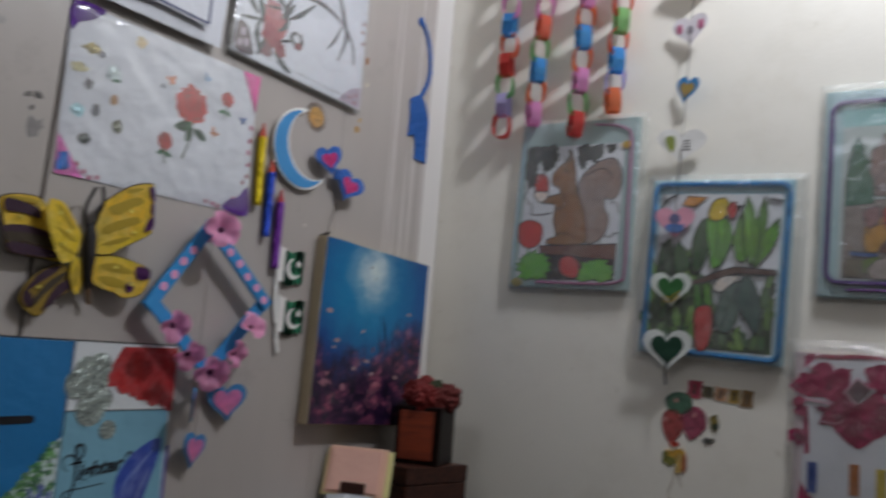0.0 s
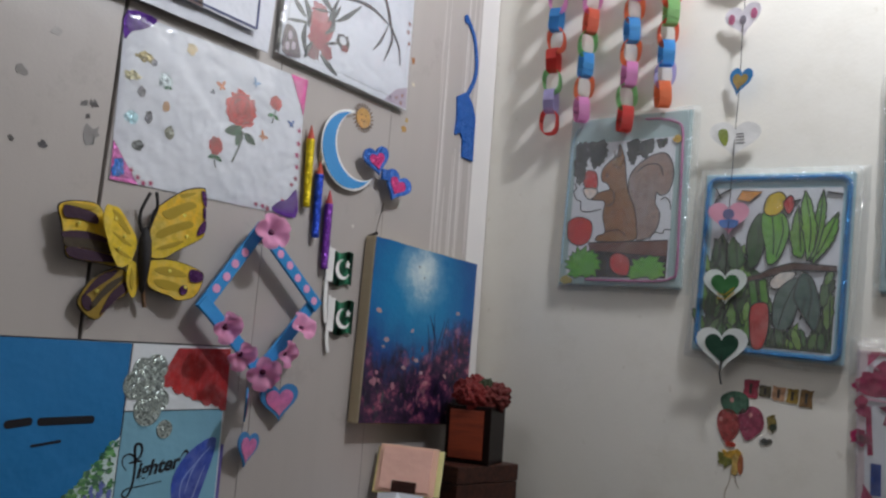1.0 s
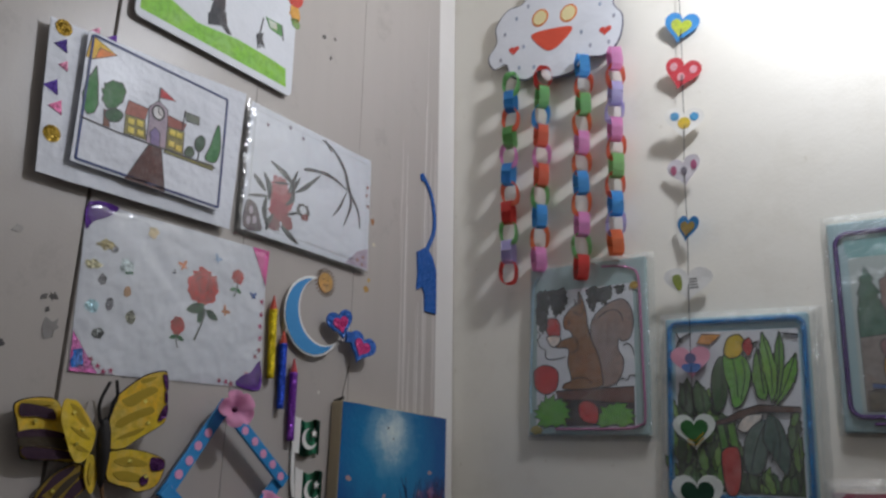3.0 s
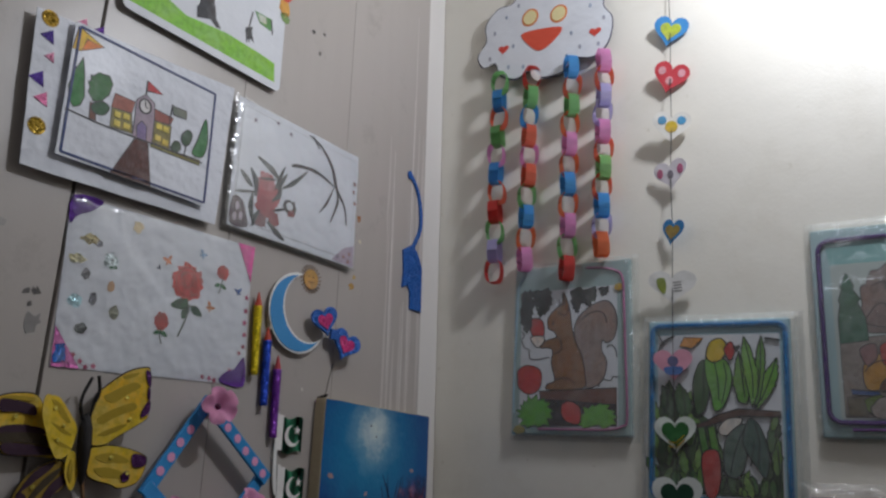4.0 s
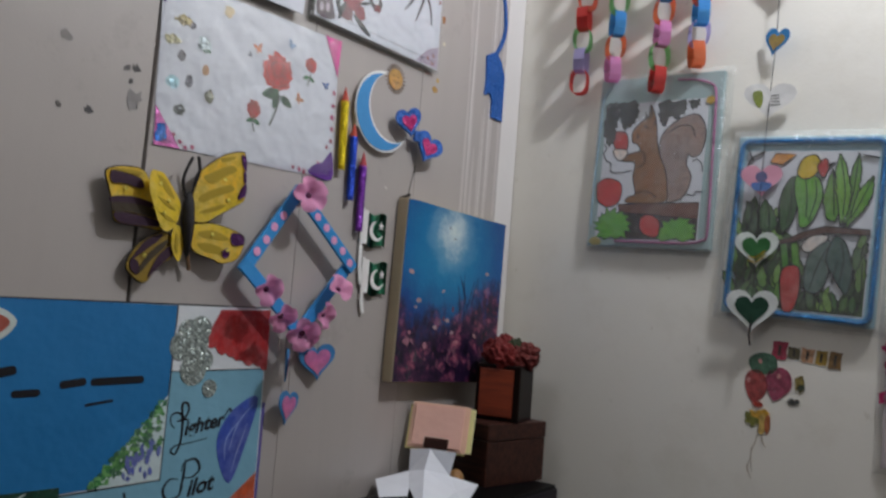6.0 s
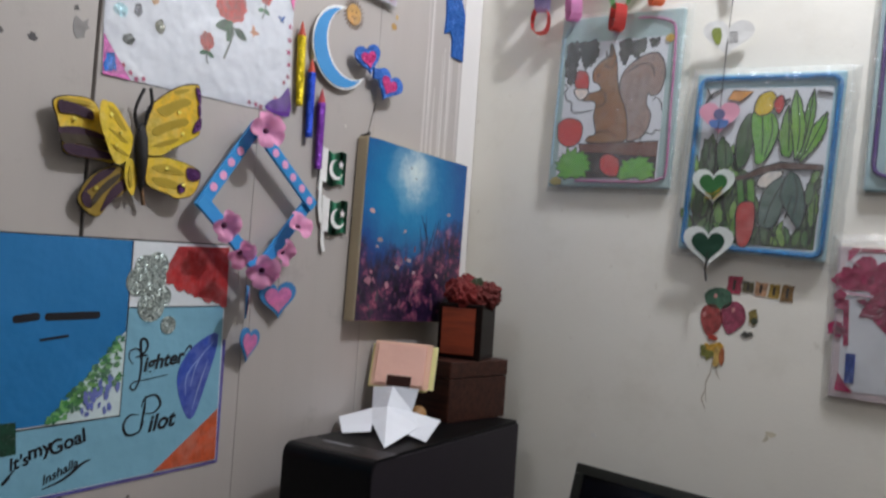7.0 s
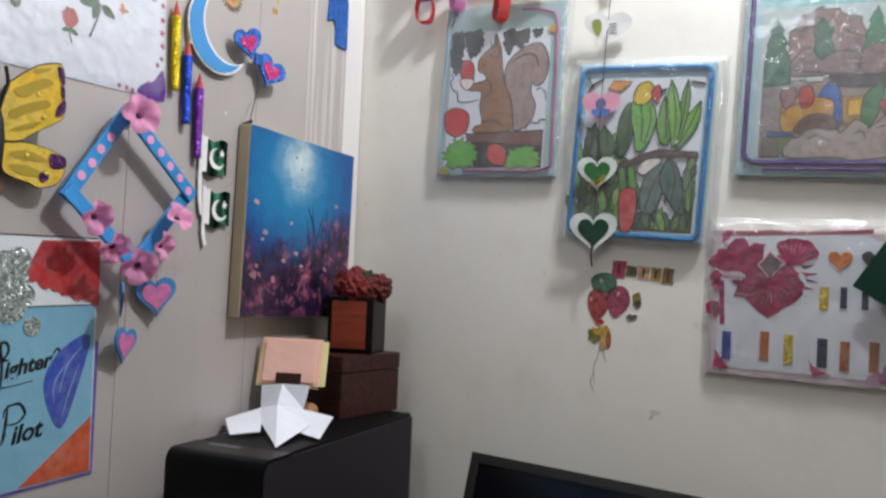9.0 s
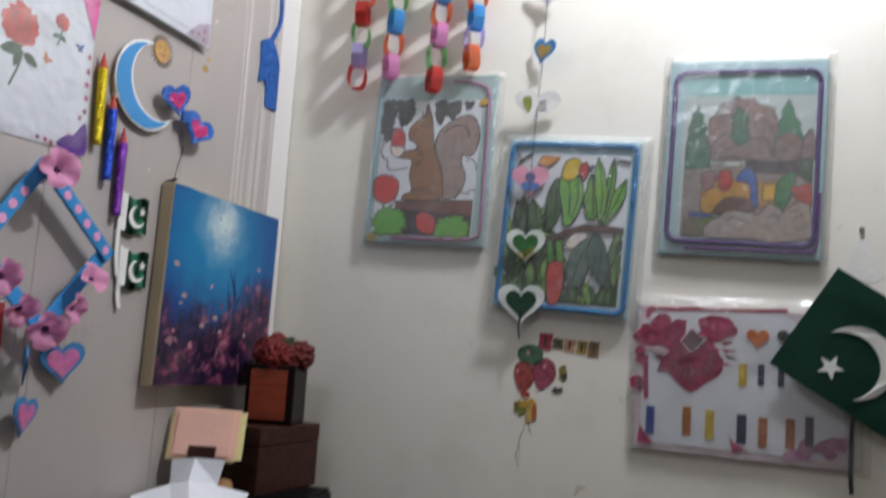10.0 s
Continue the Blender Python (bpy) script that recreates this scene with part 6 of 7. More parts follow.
    pouch_rim(350, 256, p, 12, 16, 95)


heart_pouch()


def cloth_flag():
    p = thing("cloth_flag", on_plain(0.9385, 1.449, -37), "dark green cloth flag with white crescent and star on stick", "flag")
    green = plain("green_cloth", "0f4532", 0.85, grain=1500, depth=0.0006)
    W, H, n = 200, 172, 26
    bm, rows = bmesh.new(), []
    for j in range(n + 1):
        row = []
        for i in range(n + 1):
            x, y = W * i / n, H * (j / n - 0.5)
            z = 34 + 5 * math.sin(x / 30 + y / 60) + 3 * noise.noise((x / 40, y / 40, 1))
            if y < -60:
                x += 4 * noise.noise((x / 20, 3, 3))
                y += 4 * noise.noise((x / 25, 5, 3))
            row.append(bm.verts.new((x / 1000 - 0.004, y / 1000, z / 1000)))
        rows.append(row)
    for a, b in zip(rows, rows[1:]):
        for i in range(n):
            bm.faces.new((a[i], a[i + 1], b[i + 1], b[i])).smooth = True
    bmesh.ops.solidify(bm, geom=bm.faces[:], thickness=0.0009)
    m = pose(-0.026, 0.062, 0) @ pose(0, 0, 0, 0, 0, 4.5) @ pose(-0.028, -0.032, 0)
    part("cloth", bm, green, p, "green cloth", m)
    white = plain("white_cloth", "d5d6d0", 0.85, grain=1500)

    def emblem(name, pts):
        bm = bmesh.new()
        top = [bm.verts.new((x / 1000 - 0.004, y / 1000, (35.6 + 5 * math.sin(x / 30 + y / 60) + 3 * noise.noise((x / 40, y / 40, 1))) / 1000)) for x, y in pts]
        bm.faces.new(top)
        r = bmesh.ops.extrude_face_region(bm, geom=bm.faces[:])
        for v in [g for g in r["geom"] if isinstance(g, bmesh.types.BMVert)]:
            v.co.z += 0.0006
        part(name, bm, white, p, "", m)

    emblem("crescent_mark", crescent(53, 93, -18.5, 228, 0.93, 0.33, 26))
    emblem("star_mark", star(19, 69, -43, 20))
    part("stick", tube(bmesh.new(), [(0.1, 0.14, 0.012), (0.07, -0.03, 0.026), (0.13, -0.115, 0.02), (0.15, -0.135, 0.001)], 0.003, 8), crayon("20302a"), p)


cloth_flag()


def nail_mark():
    p = thing("wall_nail", on_plain(0.994, 1.640), "small dark nail with a smear of white filler", "nail")
    part("nail_head", tube(bmesh.new(), [(0, 0, 0), (0, 0, 0.005)], 0.0036, 10), plain("grey_nail", "7c776f", 0.5, 0.3), p)
    flat("filler_smear", smooth([(-5, -12), (5, -10), (16, -50), (26, -74), (0, -80), (-20, -62)], 4), paper("e6e4de", 0.0, "dry_filler"), p, 0, 0.5)


nail_mark()


def balloon_sticker():
    p = thing("balloon_sticker", on_plain(0.506, 1.382, -2), "glossy sticker of three balloons with ribbons", "sticker")
    for name, h, pts in (("balloon", "466a54", [(-38, 46), (-20, 58), (2, 54), (6, 34), (-6, 24), (-30, 26)]), ("balloon", "9e4644", [(-42, 12), (-36, 26), (-18, 28), (-6, 10), (-10, -10), (-26, -24), (-38, -8)]), ("balloon", "96445a", [(-8, 26), (10, 38), (26, 30), (30, 8), (18, -8), (4, -16), (-8, 6)])):
        q = flat(name, smooth(pts, 5), print_ink(h), p, 0, 1.2)
        x, y = pts[1]
        # lighter oval, coloured in as the balloon's glossy highlight
        flat("gleam", oval(3, 4, x, y - 14, 10), print_ink("c88c88"), q, 1.1, 1.5)
    for k, (x, y, rx, ry, h) in enumerate(((-26, -50, 14, 12, "7a7a38"), (-14, -40, 16, 8, "c89a3a"), (-10, -56, 6, 18, "c8a860"), (-2, -54, 5, 16, "a8603a"), (42, 16, 8, 14, "8a7a40"), (44, 10, 5, 6, "3f4a3a"), (32, -14, 6, 5, "4a4a44"), (40, -12, 4, 4, "5a5850"), (-18, -26, 8, 5, "b8402e"))):
        flat("sticker_piece", ragged(oval(rx, ry, x, y, 8), rx * 0.25, k, 2), print_ink(h), p, 0, 1.4 + 0.05 * k)
    ribbons = bmesh.new()
    for pts in ([(-16, -60), (-18, -84), (-24, -104), (-20, -134)], [(-10, -66), (-8, -82), (-2, -92)], [(-22, -110), (-28, -128), (-20, -146)]):
        ribbon(ribbons, smooth(pts, 5, False), 1.8, 0, 0.6, taper=True)
    part("drawn_ribbon", ribbons, crayon("a89880"), p)
    q = thing("patch_row", on_plain(0.560, 1.442, -6), "row of small patterned sticker patches", "sticker")
    for k, (x, wd, ht, h) in enumerate(((-44, 22, 28, "a83a50"), (-22, 17, 18, "6a6248"), (-2, 18, 22, "c89a78"), (18, 16, 22, "a88a40"), (38, 18, 26, "8a6a40"))):
        bit = flat("patch", ragged(rect(wd, ht, 0, x, 0), 1.2, k, 4), print_ink(h), q, 0, 1.0)
        flat("patch_bar", rect(4, ht * 0.6, 0, x, 0), crayon("3a3630"), bit, 0.9, 1.4)


balloon_sticker()


def wall_smudges():
    for k, (u, v, s, h) in enumerate(((0.584, 1.214, 7, "cfc6ae"), (0.577, 1.206, 5, "c6bda6"), (0.300, 1.095, 4, "8f8a80"), (0.285, 1.16, 5, "ece9e2"))):
        p = thing("wall_scuff", on_plain(u, v, k * 50), "faint brownish scuff on the plain wall", "stain")
        flat("scuff", ragged(oval(s * 1.4, s * 0.6, 0, 0, 8), s * 0.3, k, 2), paper(h, 0.0, "scuff"), p, 0.0, 0.3)


wall_smudges()


def heart_garland():
    p = thing("heart_garland", on_plain(0.496, 1.942), "string of small painted paper hearts hanging on the wall", "garland")
    xs = [(22, 640), (19, 415), (14, 316), (13, 210), (4, 120), (0, 12), (-6, -88), (-12, -222), (-15, -335), (-18, -435), (-19, -468)]
    offs = [2, 12, 15, 26, 21, 20, 22, 26, 27, 28, 26]
    line = smooth([(x / 1000, y / 1000, d / 1000) for (x, y), d in zip(xs, offs)], 5, False)
    part("thread", tube(bmesh.new(), line, 0.0007, 5), THREAD, p, "black thread")
    for k, (cols, s, rot, tilt, wide) in enumerate(((("3a8ac8", "b8c83a"), 66, -20, 10, 1.0), (("c83a44", "e0a0a8"), 66, -22, 15, 1.0), (("e8e4dc", "d8b830"), 66, -8, 16, 1.05), (("e6e0e6", "c86a90"), 60, 0, -12, 1.1), (("2f80bc", "a8904a"), 52, -18, -20, 0.9), (("e8e6e2", "8a9a3a"), 66, -4, 8, 1.25), (("e0a0b4", "5a78b0"), 58, 0, 10, 1.1), (("dfe6df", "2f6a34"), 64, 0, 8, 1.05), (("e4e8e4", "12402c"), 76, 0, 8, 1.05))):
        x, y = xs[k + 1]
        z = offs[k + 1]
        h = part("heart", slab(bmesh.new(), heart(s, 0, 0, 0, 28, wide), -0.5, 0.5), paper(cols[0], 0.05, "painted_paper"), p, "small painted paper heart", pose(x / 1000, y / 1000, z / 1000, 6, tilt, rot))
        if k in (7, 8):
            flat("heart_middle", heart(s * 0.72, 0, -1, 0, 28, 0.95), paper(cols[1], 0.05, "painted_paper"), h, 0.4, 1.2, "green heart middle")
            if k == 7:
                for d in (0, 7):
                    bm = ribbon(bmesh.new(), [(-12, -12 - d), (0, -18 - d + 4), (14, -2 - d)], 1.8, 1.1, 1.8)
                    part("gold_line", bm, glitter("c8a83a"), h)
        elif k == 2:
            flat("yellow_disc", oval(11, 11, 0, 0, 18), crayon(cols[1]), h, 0.4, 1.2)
            flat("blue_spot", oval(8, 8, -17, 12, 12), crayon("4a9ac8"), h, 0.4, 1.1)
            flat("blue_spot", oval(8, 8, 17, 12, 12), crayon("4a9ac8"), h, 0.4, 1.1)
        elif k == 3:
            for sx in (-1, 1):
                flat("pink_spot", oval(6, 9, sx * 20, 6, 12), crayon(cols[1]), h, 0.4, 1.1)
            flat("grey_spot", oval(6, 8, 0, 0, 12), crayon("8a8490"), h, 0.4, 1.1)
        elif k == 5:
            flat("green_swirl", smooth([(-26, 14), (-14, 16), (-10, 2), (-14, -12), (-24, 0)], 4), crayon(cols[1]), h, 0.4, 1.1)
            bm = bmesh.new()
            for q in range(4):
                ribbon(bm, [(2, 8 - 5 * q), (14 + q, 9 - 5 * q)], 1.4, 0.4, 1.0)
            part("drawn_mark", bm, PENCIL, h)
        elif k == 6:
            flat("grey_dot", oval(9, 9, 0, 6, 14), crayon("6a6a90"), h, 0.4, 1.1)
            flat("blue_bowl", smooth([(-14, -4), (14, -4), (10, -16), (-10, -16)], 4), crayon("4a78c0"), h, 0.4, 1.2)
        elif k == 1:
            for a, b in ((-18, 10), (18, 12), (0, -6)):
                flat("pale_spot", oval(7, 8, a, b, 12), crayon(cols[1]), h, 0.4, 1.1)
        else:
            flat("heart_middle", heart(s * 0.6, 0, -1), crayon(cols[1]), h, 0.4, 1.1)
    part("thread_tail", tube(bmesh.new(), [(-0.0185, -0.455, 0.028), (-0.021, -0.475, 0.027), (-0.018, -0.492, 0.028)], 0.0016, 5), THREAD, p)


heart_garland()


def cloud():
    p = thing("cloud_cutout", on_plain(0.264, 2.406), "white paper cloud with orange mouth and round eyes", "wall decoration")
    shape = smooth([(-172, 26), (-150, 56), (-152, 96), (-122, 128), (-84, 130), (-62, 158), (-10, 172), (60, 158), (116, 128), (136, 92), (122, 54), (140, 16), (130, -34), (98, -58), (58, -50), (28, -72), (-18, -70), (-44, -46), (-78, -56), (-116, -36), (-128, -4), (-158, -6)], 5)
    flat("edge", [(x * 1.018, y * 1.03 - 1) for x, y in shape], crayon("3a3a5a"), p, 20, 21, "dark marker edge")
    flat("card", shape, WHITE_PAPER, p, 21, 22.4, "white card")
    flat("mouth", smooth([(-64, 44), (-20, 44), (32, 30), (10, 4), (-18, -8), (-40, 6)], 5), paper("d8523a", 0.0, "orange_paper"), p, 22.3, 23.4, "orange paper mouth")
    for x, y in ((-42, 80), (25, 66)):
        flat("eye_rim", oval(20, 21, x, y, 22), paper("d87a3a", 0.0, "orange_paper"), p, 22.3, 23.0)
        flat("eye_disc", oval(16, 17, x, y, 22), paper("e2d4a0"), p, 22.3, 23.6, "cream paper disc")
    for x, y in ((-108, 22), (104, -6)):
        flat("cheek", heart(22, x, y, -8, 20, 1.2), paper("d0483c"), p, 22.3, 23.2, "red paper heart cheek")
    for x, y in ((-130, 70), (-100, 100), (-84, 24), (-142, 10), (-96, -24), (-60, -34), (52, 10), (70, -28), (40, -40), (96, 60), (124, 22), (-70, 120), (110, -34), (86, 90)):
        flat("drop_mark", oval(3.4, 5.5, x, y, 8), crayon("9aa6bc"), p, 22.3, 22.9)
    mount(p, 120, 60, 20)
    flat("tape", [(-44, -44), (-36, -46), (-18, -74), (-26, -78), (-40, -64)], PLAIN_PAPER, p, 18, 24, "torn white tape")


cloud()

LINK = bpy.data.meshes.new("link")
lb = bmesh.new()
ring = []
for i in range(26):
    a = i * math.tau / 26
    ring.append([lb.verts.new((sx * 0.0108, math.copysign(0.0238 * abs(math.cos(a)) ** 0.8, math.cos(a)), math.copysign(0.0165 * abs(math.sin(a)) ** 0.62, math.sin(a)))) for sx in (-1, 1)])
for i in range(26):
    a, b = ring[i], ring[(i + 1) % 26]
    lb.faces.new((a[0], a[1], b[1], b[0])).smooth = True
bmesh.ops.solidify(lb, geom=lb.faces[:], thickness=0.0007)
bmesh.ops.recalc_face_normals(lb, faces=lb.faces)
lb.to_mesh(LINK)
lb.free()

COLOURS = {"g": "9cd894", "b": "6cc2fa", "o": "fa8e70", "r": "ee6660", "p": "fab8e6", "l": "dcd6fa", "O": "fc9a6a", "G": "aee09c"}
for x0, z0, x1, z1, order, turn in ((0.134, 2.362, 0.121, 1.945, "gbogpborglr", 100), (0.210, 2.352, 0.192, 1.960, "rgbopogbOp", 48), (0.303, 2.348, 0.278, 1.930, "bogOpObOpgr", 44), (0.371, 2.342, 0.351, 1.965, "pollpoGoblO", 40)):
    chain = thing("paper_chain", on_plain(x0 + 0.016, z0 - 0.016, 0, 0.029), "hanging chain of coloured paper rings, blue, green, pink and orange", "paper chain", "paper chains")
    k = len(order)
    for i, c in enumerate(order):
        f = i / (k - 1)
        me = LINK.copy()
        mt = thin_paper(COLOURS[c])
        rng = random.Random(i * 7 + k + int(turn))
        across = 0 if (i + (1 if turn == 48 else 0)) % 2 == 0 else 90
        hang("link", me, mt, chain, "", pose((x1 - x0) * f + rng.uniform(-0.0015, 0.0015), (z1 - z0) * f, rng.uniform(-0.002, 0.002), rng.uniform(-6, 6), turn + across, rng.uniform(-5, 5)))

# ---- the desk below, and what stands on it ----


def desk():
    p = thing("desk", pose(0, 0, 0), "plain brown wooden desk against both walls", "desk")
    part("desktop", block(bmesh.new(), 0.004, 1.3, -0.66, -0.004, 0.722, 0.75, 0.003), DESK_WOOD, p)
    for x in (0.03, 1.24):
        for y in (-0.63, -0.05):
            part("leg", block(bmesh.new(), x, x + 0.045, y - 0.0, y + 0.04, 0.0, 0.722, 0.003), DESK_WOOD, p)


desk()


def computer_tower():
    W, D, H = 0.155, 0.44, 0.43
    p = thing("computer_tower", pose(0.117, -0.3124, 0.75, 0, 0, 4.0), "black computer tower with glossy front and dark grey side", "computer")
    part("case", block(bmesh.new(), -W / 2 + 0.002, W / 2 - 0.002, -D / 2 + 0.03, D / 2, 0.006, H - 0.002, 0.004), BLACK_MATT, p)
    front = bmesh.new()
    outline = [(-0.012, 0.0)] + [(-0.012 + 0.016 * (1 - math.cos(a)), H - 0.018 * (1 - math.sin(a))) for a in [i * math.pi / 2 / 8 for i in range(9)]] + [(0.05, H), (0.05, 0.0)]
    lo = [front.verts.new((-W / 2, -D / 2 + y + 0.012, z + 0.0)) for y, z in outline]
    hi = [front.verts.new((W / 2, -D / 2 + y + 0.012, z + 0.0)) for y, z in outline]
    front.faces.new(lo)
    front.faces.new(hi[::-1])
    for i in range(len(outline)):
        j = (i + 1) % len(outline)
        front.faces.new((lo[i], hi[i], hi[j], lo[j])).smooth = False
    bmesh.ops.bevel(front, geom=[e for e in front.edges if len(e.link_faces) == 2 and e.calc_face_angle(0) > 1.2], offset=0.003, segments=2, affect="EDGES")
    part("front_panel", front, BLACK_GLOSS, p, "glossy black curved front panel")
    side = bmesh.new()
    profile = [(-D / 2 + 0.0135 + y * 0.97, 0.008 if z < 0.01 else z - 0.004) for y, z in outline[:-2]] + [(D / 2 - 0.002, H - 0.006), (D / 2 - 0.002, 0.008)]
    near, far = ([side.verts.new((x, y, z)) for y, z in profile] for x in (W / 2 - 0.003, W / 2 + 0.001))
    side.faces.new(near[::-1])
    side.faces.new(far)
    for k in range(len(profile)):
        m = (k + 1) % len(profile)
        side.faces.new((near[k], near[m], far[m], far[k]))
    part("side_panel", side, GREY_STEEL, p, "dark grey steel side panel")
    part("side_panel", block(bmesh.new(), -W / 2 - 0.001, -W / 2 + 0.003, -D / 2 + 0.03, D / 2 - 0.002, 0.008, H - 0.006, 0.0015), GREY_STEEL, p)
    part("top_panel", block(bmesh.new(), -W / 2 + 0.003, W / 2 - 0.003, -D / 2 + 0.062, D / 2 - 0.001, H - 0.004, H, 0.0012), BLACK_MATT, p)
    part("drive_door", block(bmesh.new(), -0.07, 0.07, -D / 2 - 0.002, -D / 2 + 0.004, H - 0.13, H - 0.085, 0.001), BLACK_GLOSS, p)
    part("badge", block(bmesh.new(), -0.045, 0.005, -D / 2 + 0.045, -D / 2 + 0.053, H - 0.0005, H + 0.0006), plain("grey_label", "6c6c70", 0.4), p, "small grey label strip")
    for x in (-0.064, 0.064):
        for y in (-0.16, 0.18):
            part("foot", tube(bmesh.new(), [(x, y, 0), (x, y, 0.008)], 0.012, 12), BLACK_MATT, p)


computer_tower()


def monitor():
    p = thing("monitor", pose(0.496, -0.13, 0.75, 0, 0, -10.5), "black flat monitor with thin dark bezel, switched off", "monitor")
    tilt = pose(0, 0, 0.38, -16, 0, 0)
    W, H = 0.388, 0.325
    body = block(bmesh.new(), -W / 2, W / 2, -0.002, 0.034, -H, 0.0, 0.004)
    part("housing", body, BEZEL, p, "dark olive-black plastic housing", tilt)
    bez = bmesh.new()
    for x0, x1, z0, z1 in ((-W / 2, W / 2, -0.016, 0), (-W / 2, W / 2, -H, -H + 0.022), (-W / 2, -W / 2 + 0.016, -H + 0.0222, -0.0162), (W / 2 - 0.016, W / 2, -H + 0.0222, -0.0162)):
        block(bez, x0, x1, -0.008, -0.0022, z0, z1, 0.001)
    part("bezel", bez, BEZEL, p, "", tilt)
    part("screen", block(bmesh.new(), -W / 2 + 0.0165, W / 2 - 0.0165, -0.0045, -0.0021, -H + 0.0225, -0.0165), SCREEN, p, "dark blank screen", tilt)
    part("stand_neck", block(bmesh.new(), -0.03, 0.03, 0.05, 0.075, 0.01, 0.26, 0.004), BLACK_MATT, p)
    part("stand_foot", block(bmesh.new(), -0.11, 0.11, -0.10, 0.095, 0.0, 0.014, 0.004), BLACK_MATT, p)


monitor()


def brown_box():
    p = thing("wooden_box", pose(0.073, -0.142, 1.18, 0, 0, -8.2), "dark brown wooden box on the computer tower", "box")
    part("box_body", block(bmesh.new(), -0.055, 0.0575, -0.0765, 0.076, 0.0, 0.0745, 0.002), BROWN_BOX, p)
    part("lid", block(bmesh.new(), -0.056, 0.0585, -0.0775, 0.077, 0.0752, 0.104, 0.003), BROWN_BOX, p)


brown_box()


def flower_pot():
    p = thing("flower_pot", pose(0.085, -0.134, 1.284, 0, 0, 15), "black square pot with orange panel and red crumpled roses", "flower pot")
    a = 0.041
    body = block(bmesh.new(), -a, a, -a, a, 0, 0.098, 0.003)
    part("pot", body, POT_GLAZE, p)
    part("orange_panel", block(bmesh.new(), -a + 0.008, a - 0.012, -a - 0.0025, -a + 0.0005, 0.008, 0.090, 0.001), wood("orange_stained_panel", "702914", "943d1d", 0.5), p, "orange-red stained panel")
    for k, (x, y, z, r, h) in enumerate(((-0.014, -0.010, 0.112, 0.021, "66100e"), (0.004, -0.022, 0.106, 0.021, "701410"), (0.030, 0.004, 0.110, 0.021, "5c1610"), (-0.010, 0.012, 0.124, 0.018, "6c120f"), (0.014, 0.002, 0.120, 0.016, "2c361a"), (-0.022, 0.016, 0.106, 0.018, "620f0e"), (0.022, -0.014, 0.106, 0.017, "60130c"))):
        bm = bmesh.new()
        bmesh.ops.create_icosphere(bm, subdivisions=4, radius=r * 1.14)
        for v in bm.verts:
            n = v.co.normalized()
            v.co *= 1 + 0.30 * noise.noise(n * 3.2 + Vector((k * 5, 0, 0))) + 0.22 * abs(noise.noise(n * 8 + Vector((0, k * 3, 0))))
        part("blossom", bm, paper(h, 0.0, "crumpled_crepe", 0.75), p, "green crumpled leaves" if h == "2c361a" else "red crumpled paper rose", pose(x * 1.1, y * 1.1, z + 0.005))


flower_pot()


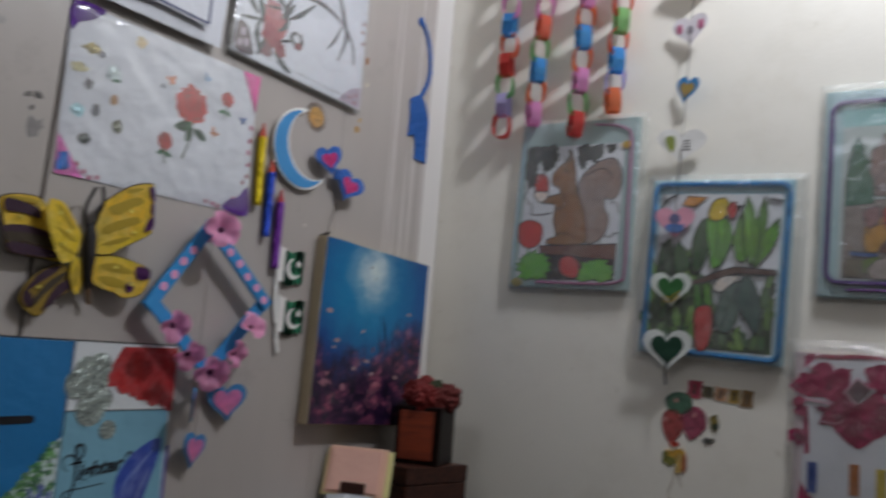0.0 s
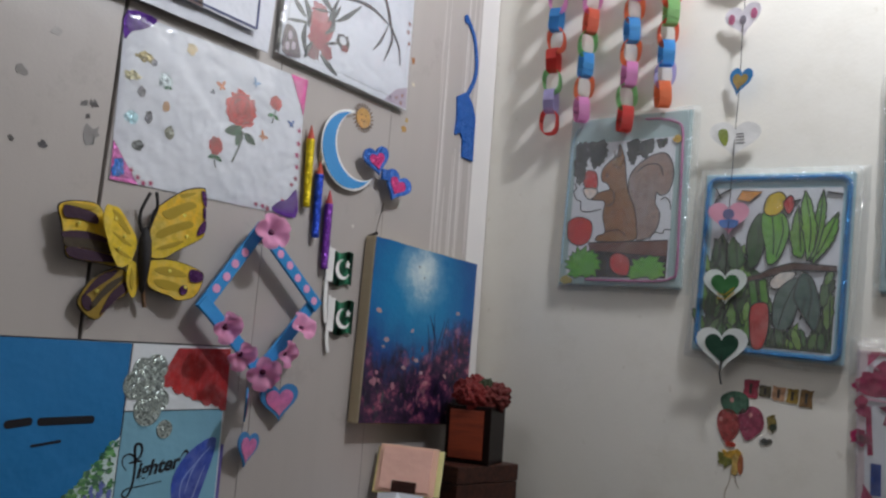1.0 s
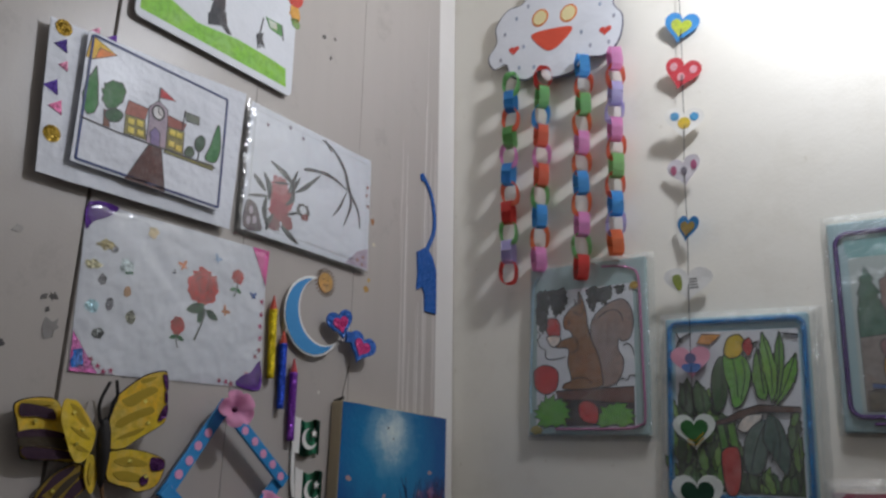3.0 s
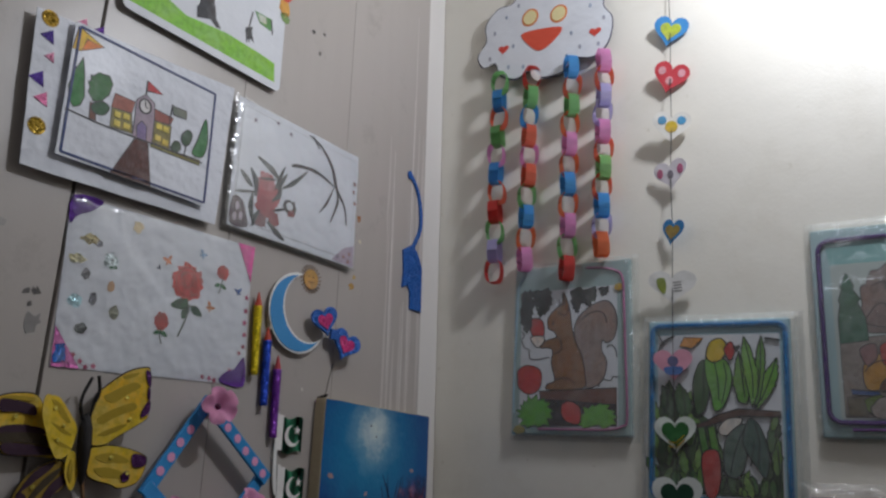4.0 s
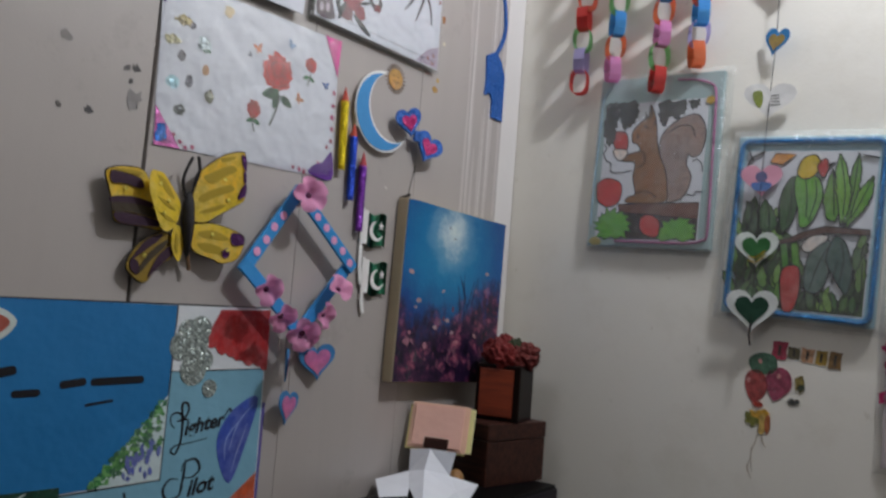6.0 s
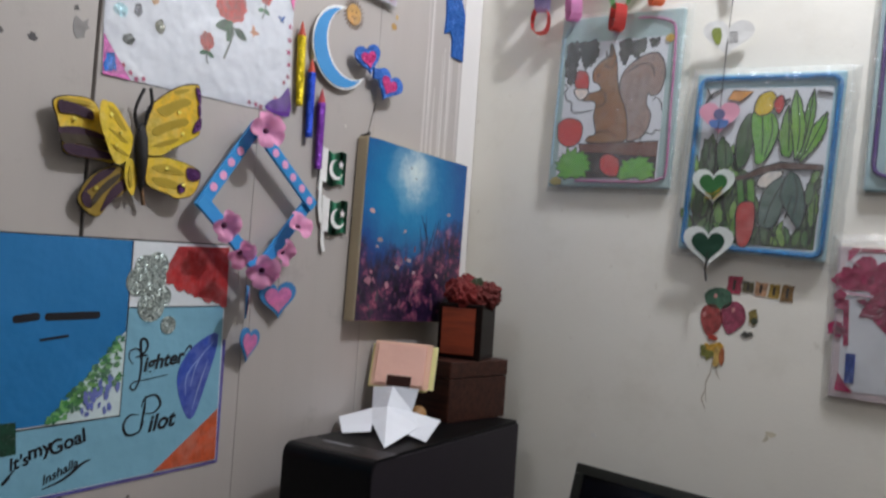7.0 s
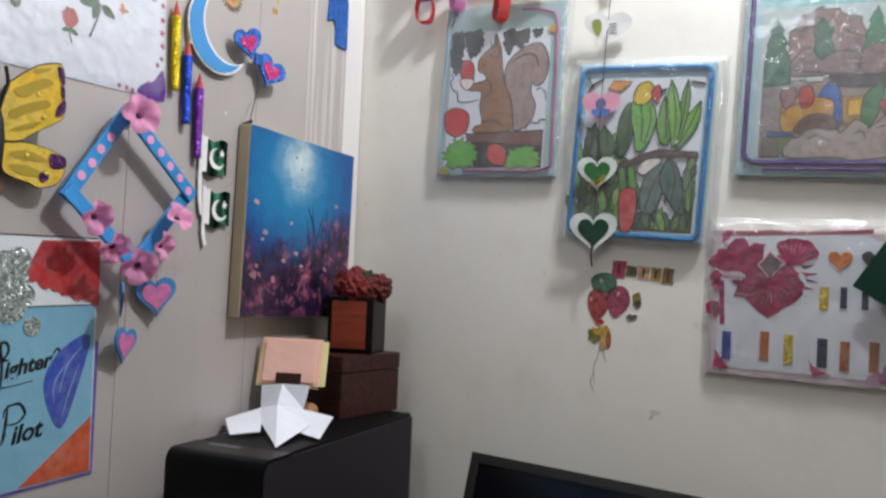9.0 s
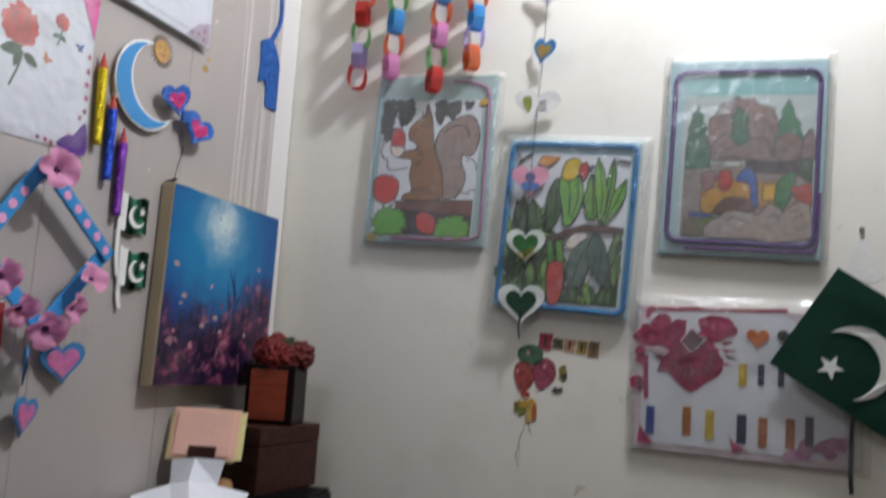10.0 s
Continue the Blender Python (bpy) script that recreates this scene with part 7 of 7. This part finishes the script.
def memo_stand():
    p = thing("memo_stand", pose(0.069, -0.292, 1.18, 0, 0, 2), "pink and yellow memo sheets in a small brown holder", "memo holder")
    lean = pose(-0.002, -0.004, 0.06, -12, 0, 16) @ pose(0, 0, -0.06)
    for k, (x0, x1, z0, z1, h, y) in enumerate(((-0.052, 0.056, 0.060, 0.132, "f0e8a8", 0.008), (-0.058, 0.046, 0.056, 0.129, "f4e8a0", 0.004), (-0.053, 0.049, 0.059, 0.134, "f8cbb0", 0.0), (-0.045, 0.041, 0.064, 0.131, "fac6b4", -0.004))):
        part("memo_sheet", block(bmesh.new(), x0, x1, y - 0.0014, y + 0.0014, z0, z1, 0.0006), paper(h, 0.0, "memo_paper"), p, ("yellow memo sheet", "yellow memo sheet", "peach memo sheet", "pink memo sheet")[k], lean)
    part("slot", block(bmesh.new(), -0.022, 0.020, -0.0075, -0.0055, 0.060, 0.078, 0.001), BROWN_BOX, p, "dark brown slot", lean)
    part("holder", block(bmesh.new(), -0.03, 0.017, 0.0, 0.022, 0.0, 0.066, 0.003), BROWN_BOX, p, "dark brown wooden holder")
    knob = bmesh.new()
    bmesh.ops.create_uvsphere(knob, u_segments=14, v_segments=10, radius=0.014)
    part("knob", knob, wood("tan_knob", "8a6238", "b88a54"), p, "tan wooden knob", pose(0.033, 0.004, 0.020))


memo_stand()


def paper_plane():
    p = thing("folded_paper_plane", pose(0, 0, 1.18), "folded white paper plane on the computer tower", "paper plane")
    white = paper("dfe1e7", 0.0, "white_folded_paper")

    def fold(name, pts, thick=0.0012):
        bm = bmesh.new()
        f = bm.faces.new([bm.verts.new(q) for q in pts])
        bmesh.ops.triangulate(bm, faces=[f])
        bmesh.ops.recalc_face_normals(bm, faces=bm.faces)
        bmesh.ops.solidify(bm, geom=bm.faces[:], thickness=thick)
        part(name, bm, white, p)

    T, KL, KR = (0.174, -0.458, 0.002), (0.082, -0.378, 0.012), (0.142, -0.335, 0.012)
    HBL, HM, HBR = (0.036, -0.326, 0.024), (0.078, -0.338, 0.034), (0.110, -0.314, 0.028)
    fold("body_half", [T, KL, HBL, HM])
    fold("body_half", [T, HM, HBR, KR])
    fold("wing", [HBL, (0.006, -0.372, 0.010), (0.074, -0.437, 0.004), (0.100, -0.402, 0.006), KL])
    fold("wing", [HBR, (0.126, -0.254, 0.010), (0.192, -0.384, 0.004), (0.143, -0.372, 0.006), KR])
    fold("tail", [HBL, HM, (0.070, -0.318, 0.064), (0.026, -0.314, 0.057)])
    fold("tail", [HM, HBR, (0.114, -0.306, 0.064), (0.070, -0.318, 0.064)])


paper_plane()

# ---- the planks of the wall ----
seams = [-0.0825 - 0.2484 * k for k in range(14)] + [ROOM_Y]
PLANKS = {}
for k in range(14):
    a, b = seams[k + 1], seams[k]
    gap_b, gap_a = (0.0024 if k == 3 else 0.0002), (0.0024 if k == 2 else 0.0002)
    key = (k in (2, 3) and k, k == 13)
    if key not in PLANKS:
        me = bpy.data.meshes.new("plank")
        pb = block(bmesh.new(), -0.0322, 0.0, a - b + gap_a, -gap_b, 0.001, ROOM_Z - 0.001, 0.0006, 1)
        bmesh.ops.recalc_face_normals(pb, faces=pb.faces)
        pb.to_mesh(me)
        pb.free()
        PLANKS[key] = me
    hang("plank", PLANKS[key], PLANK, wall_west, "", pose(0, b, 0))
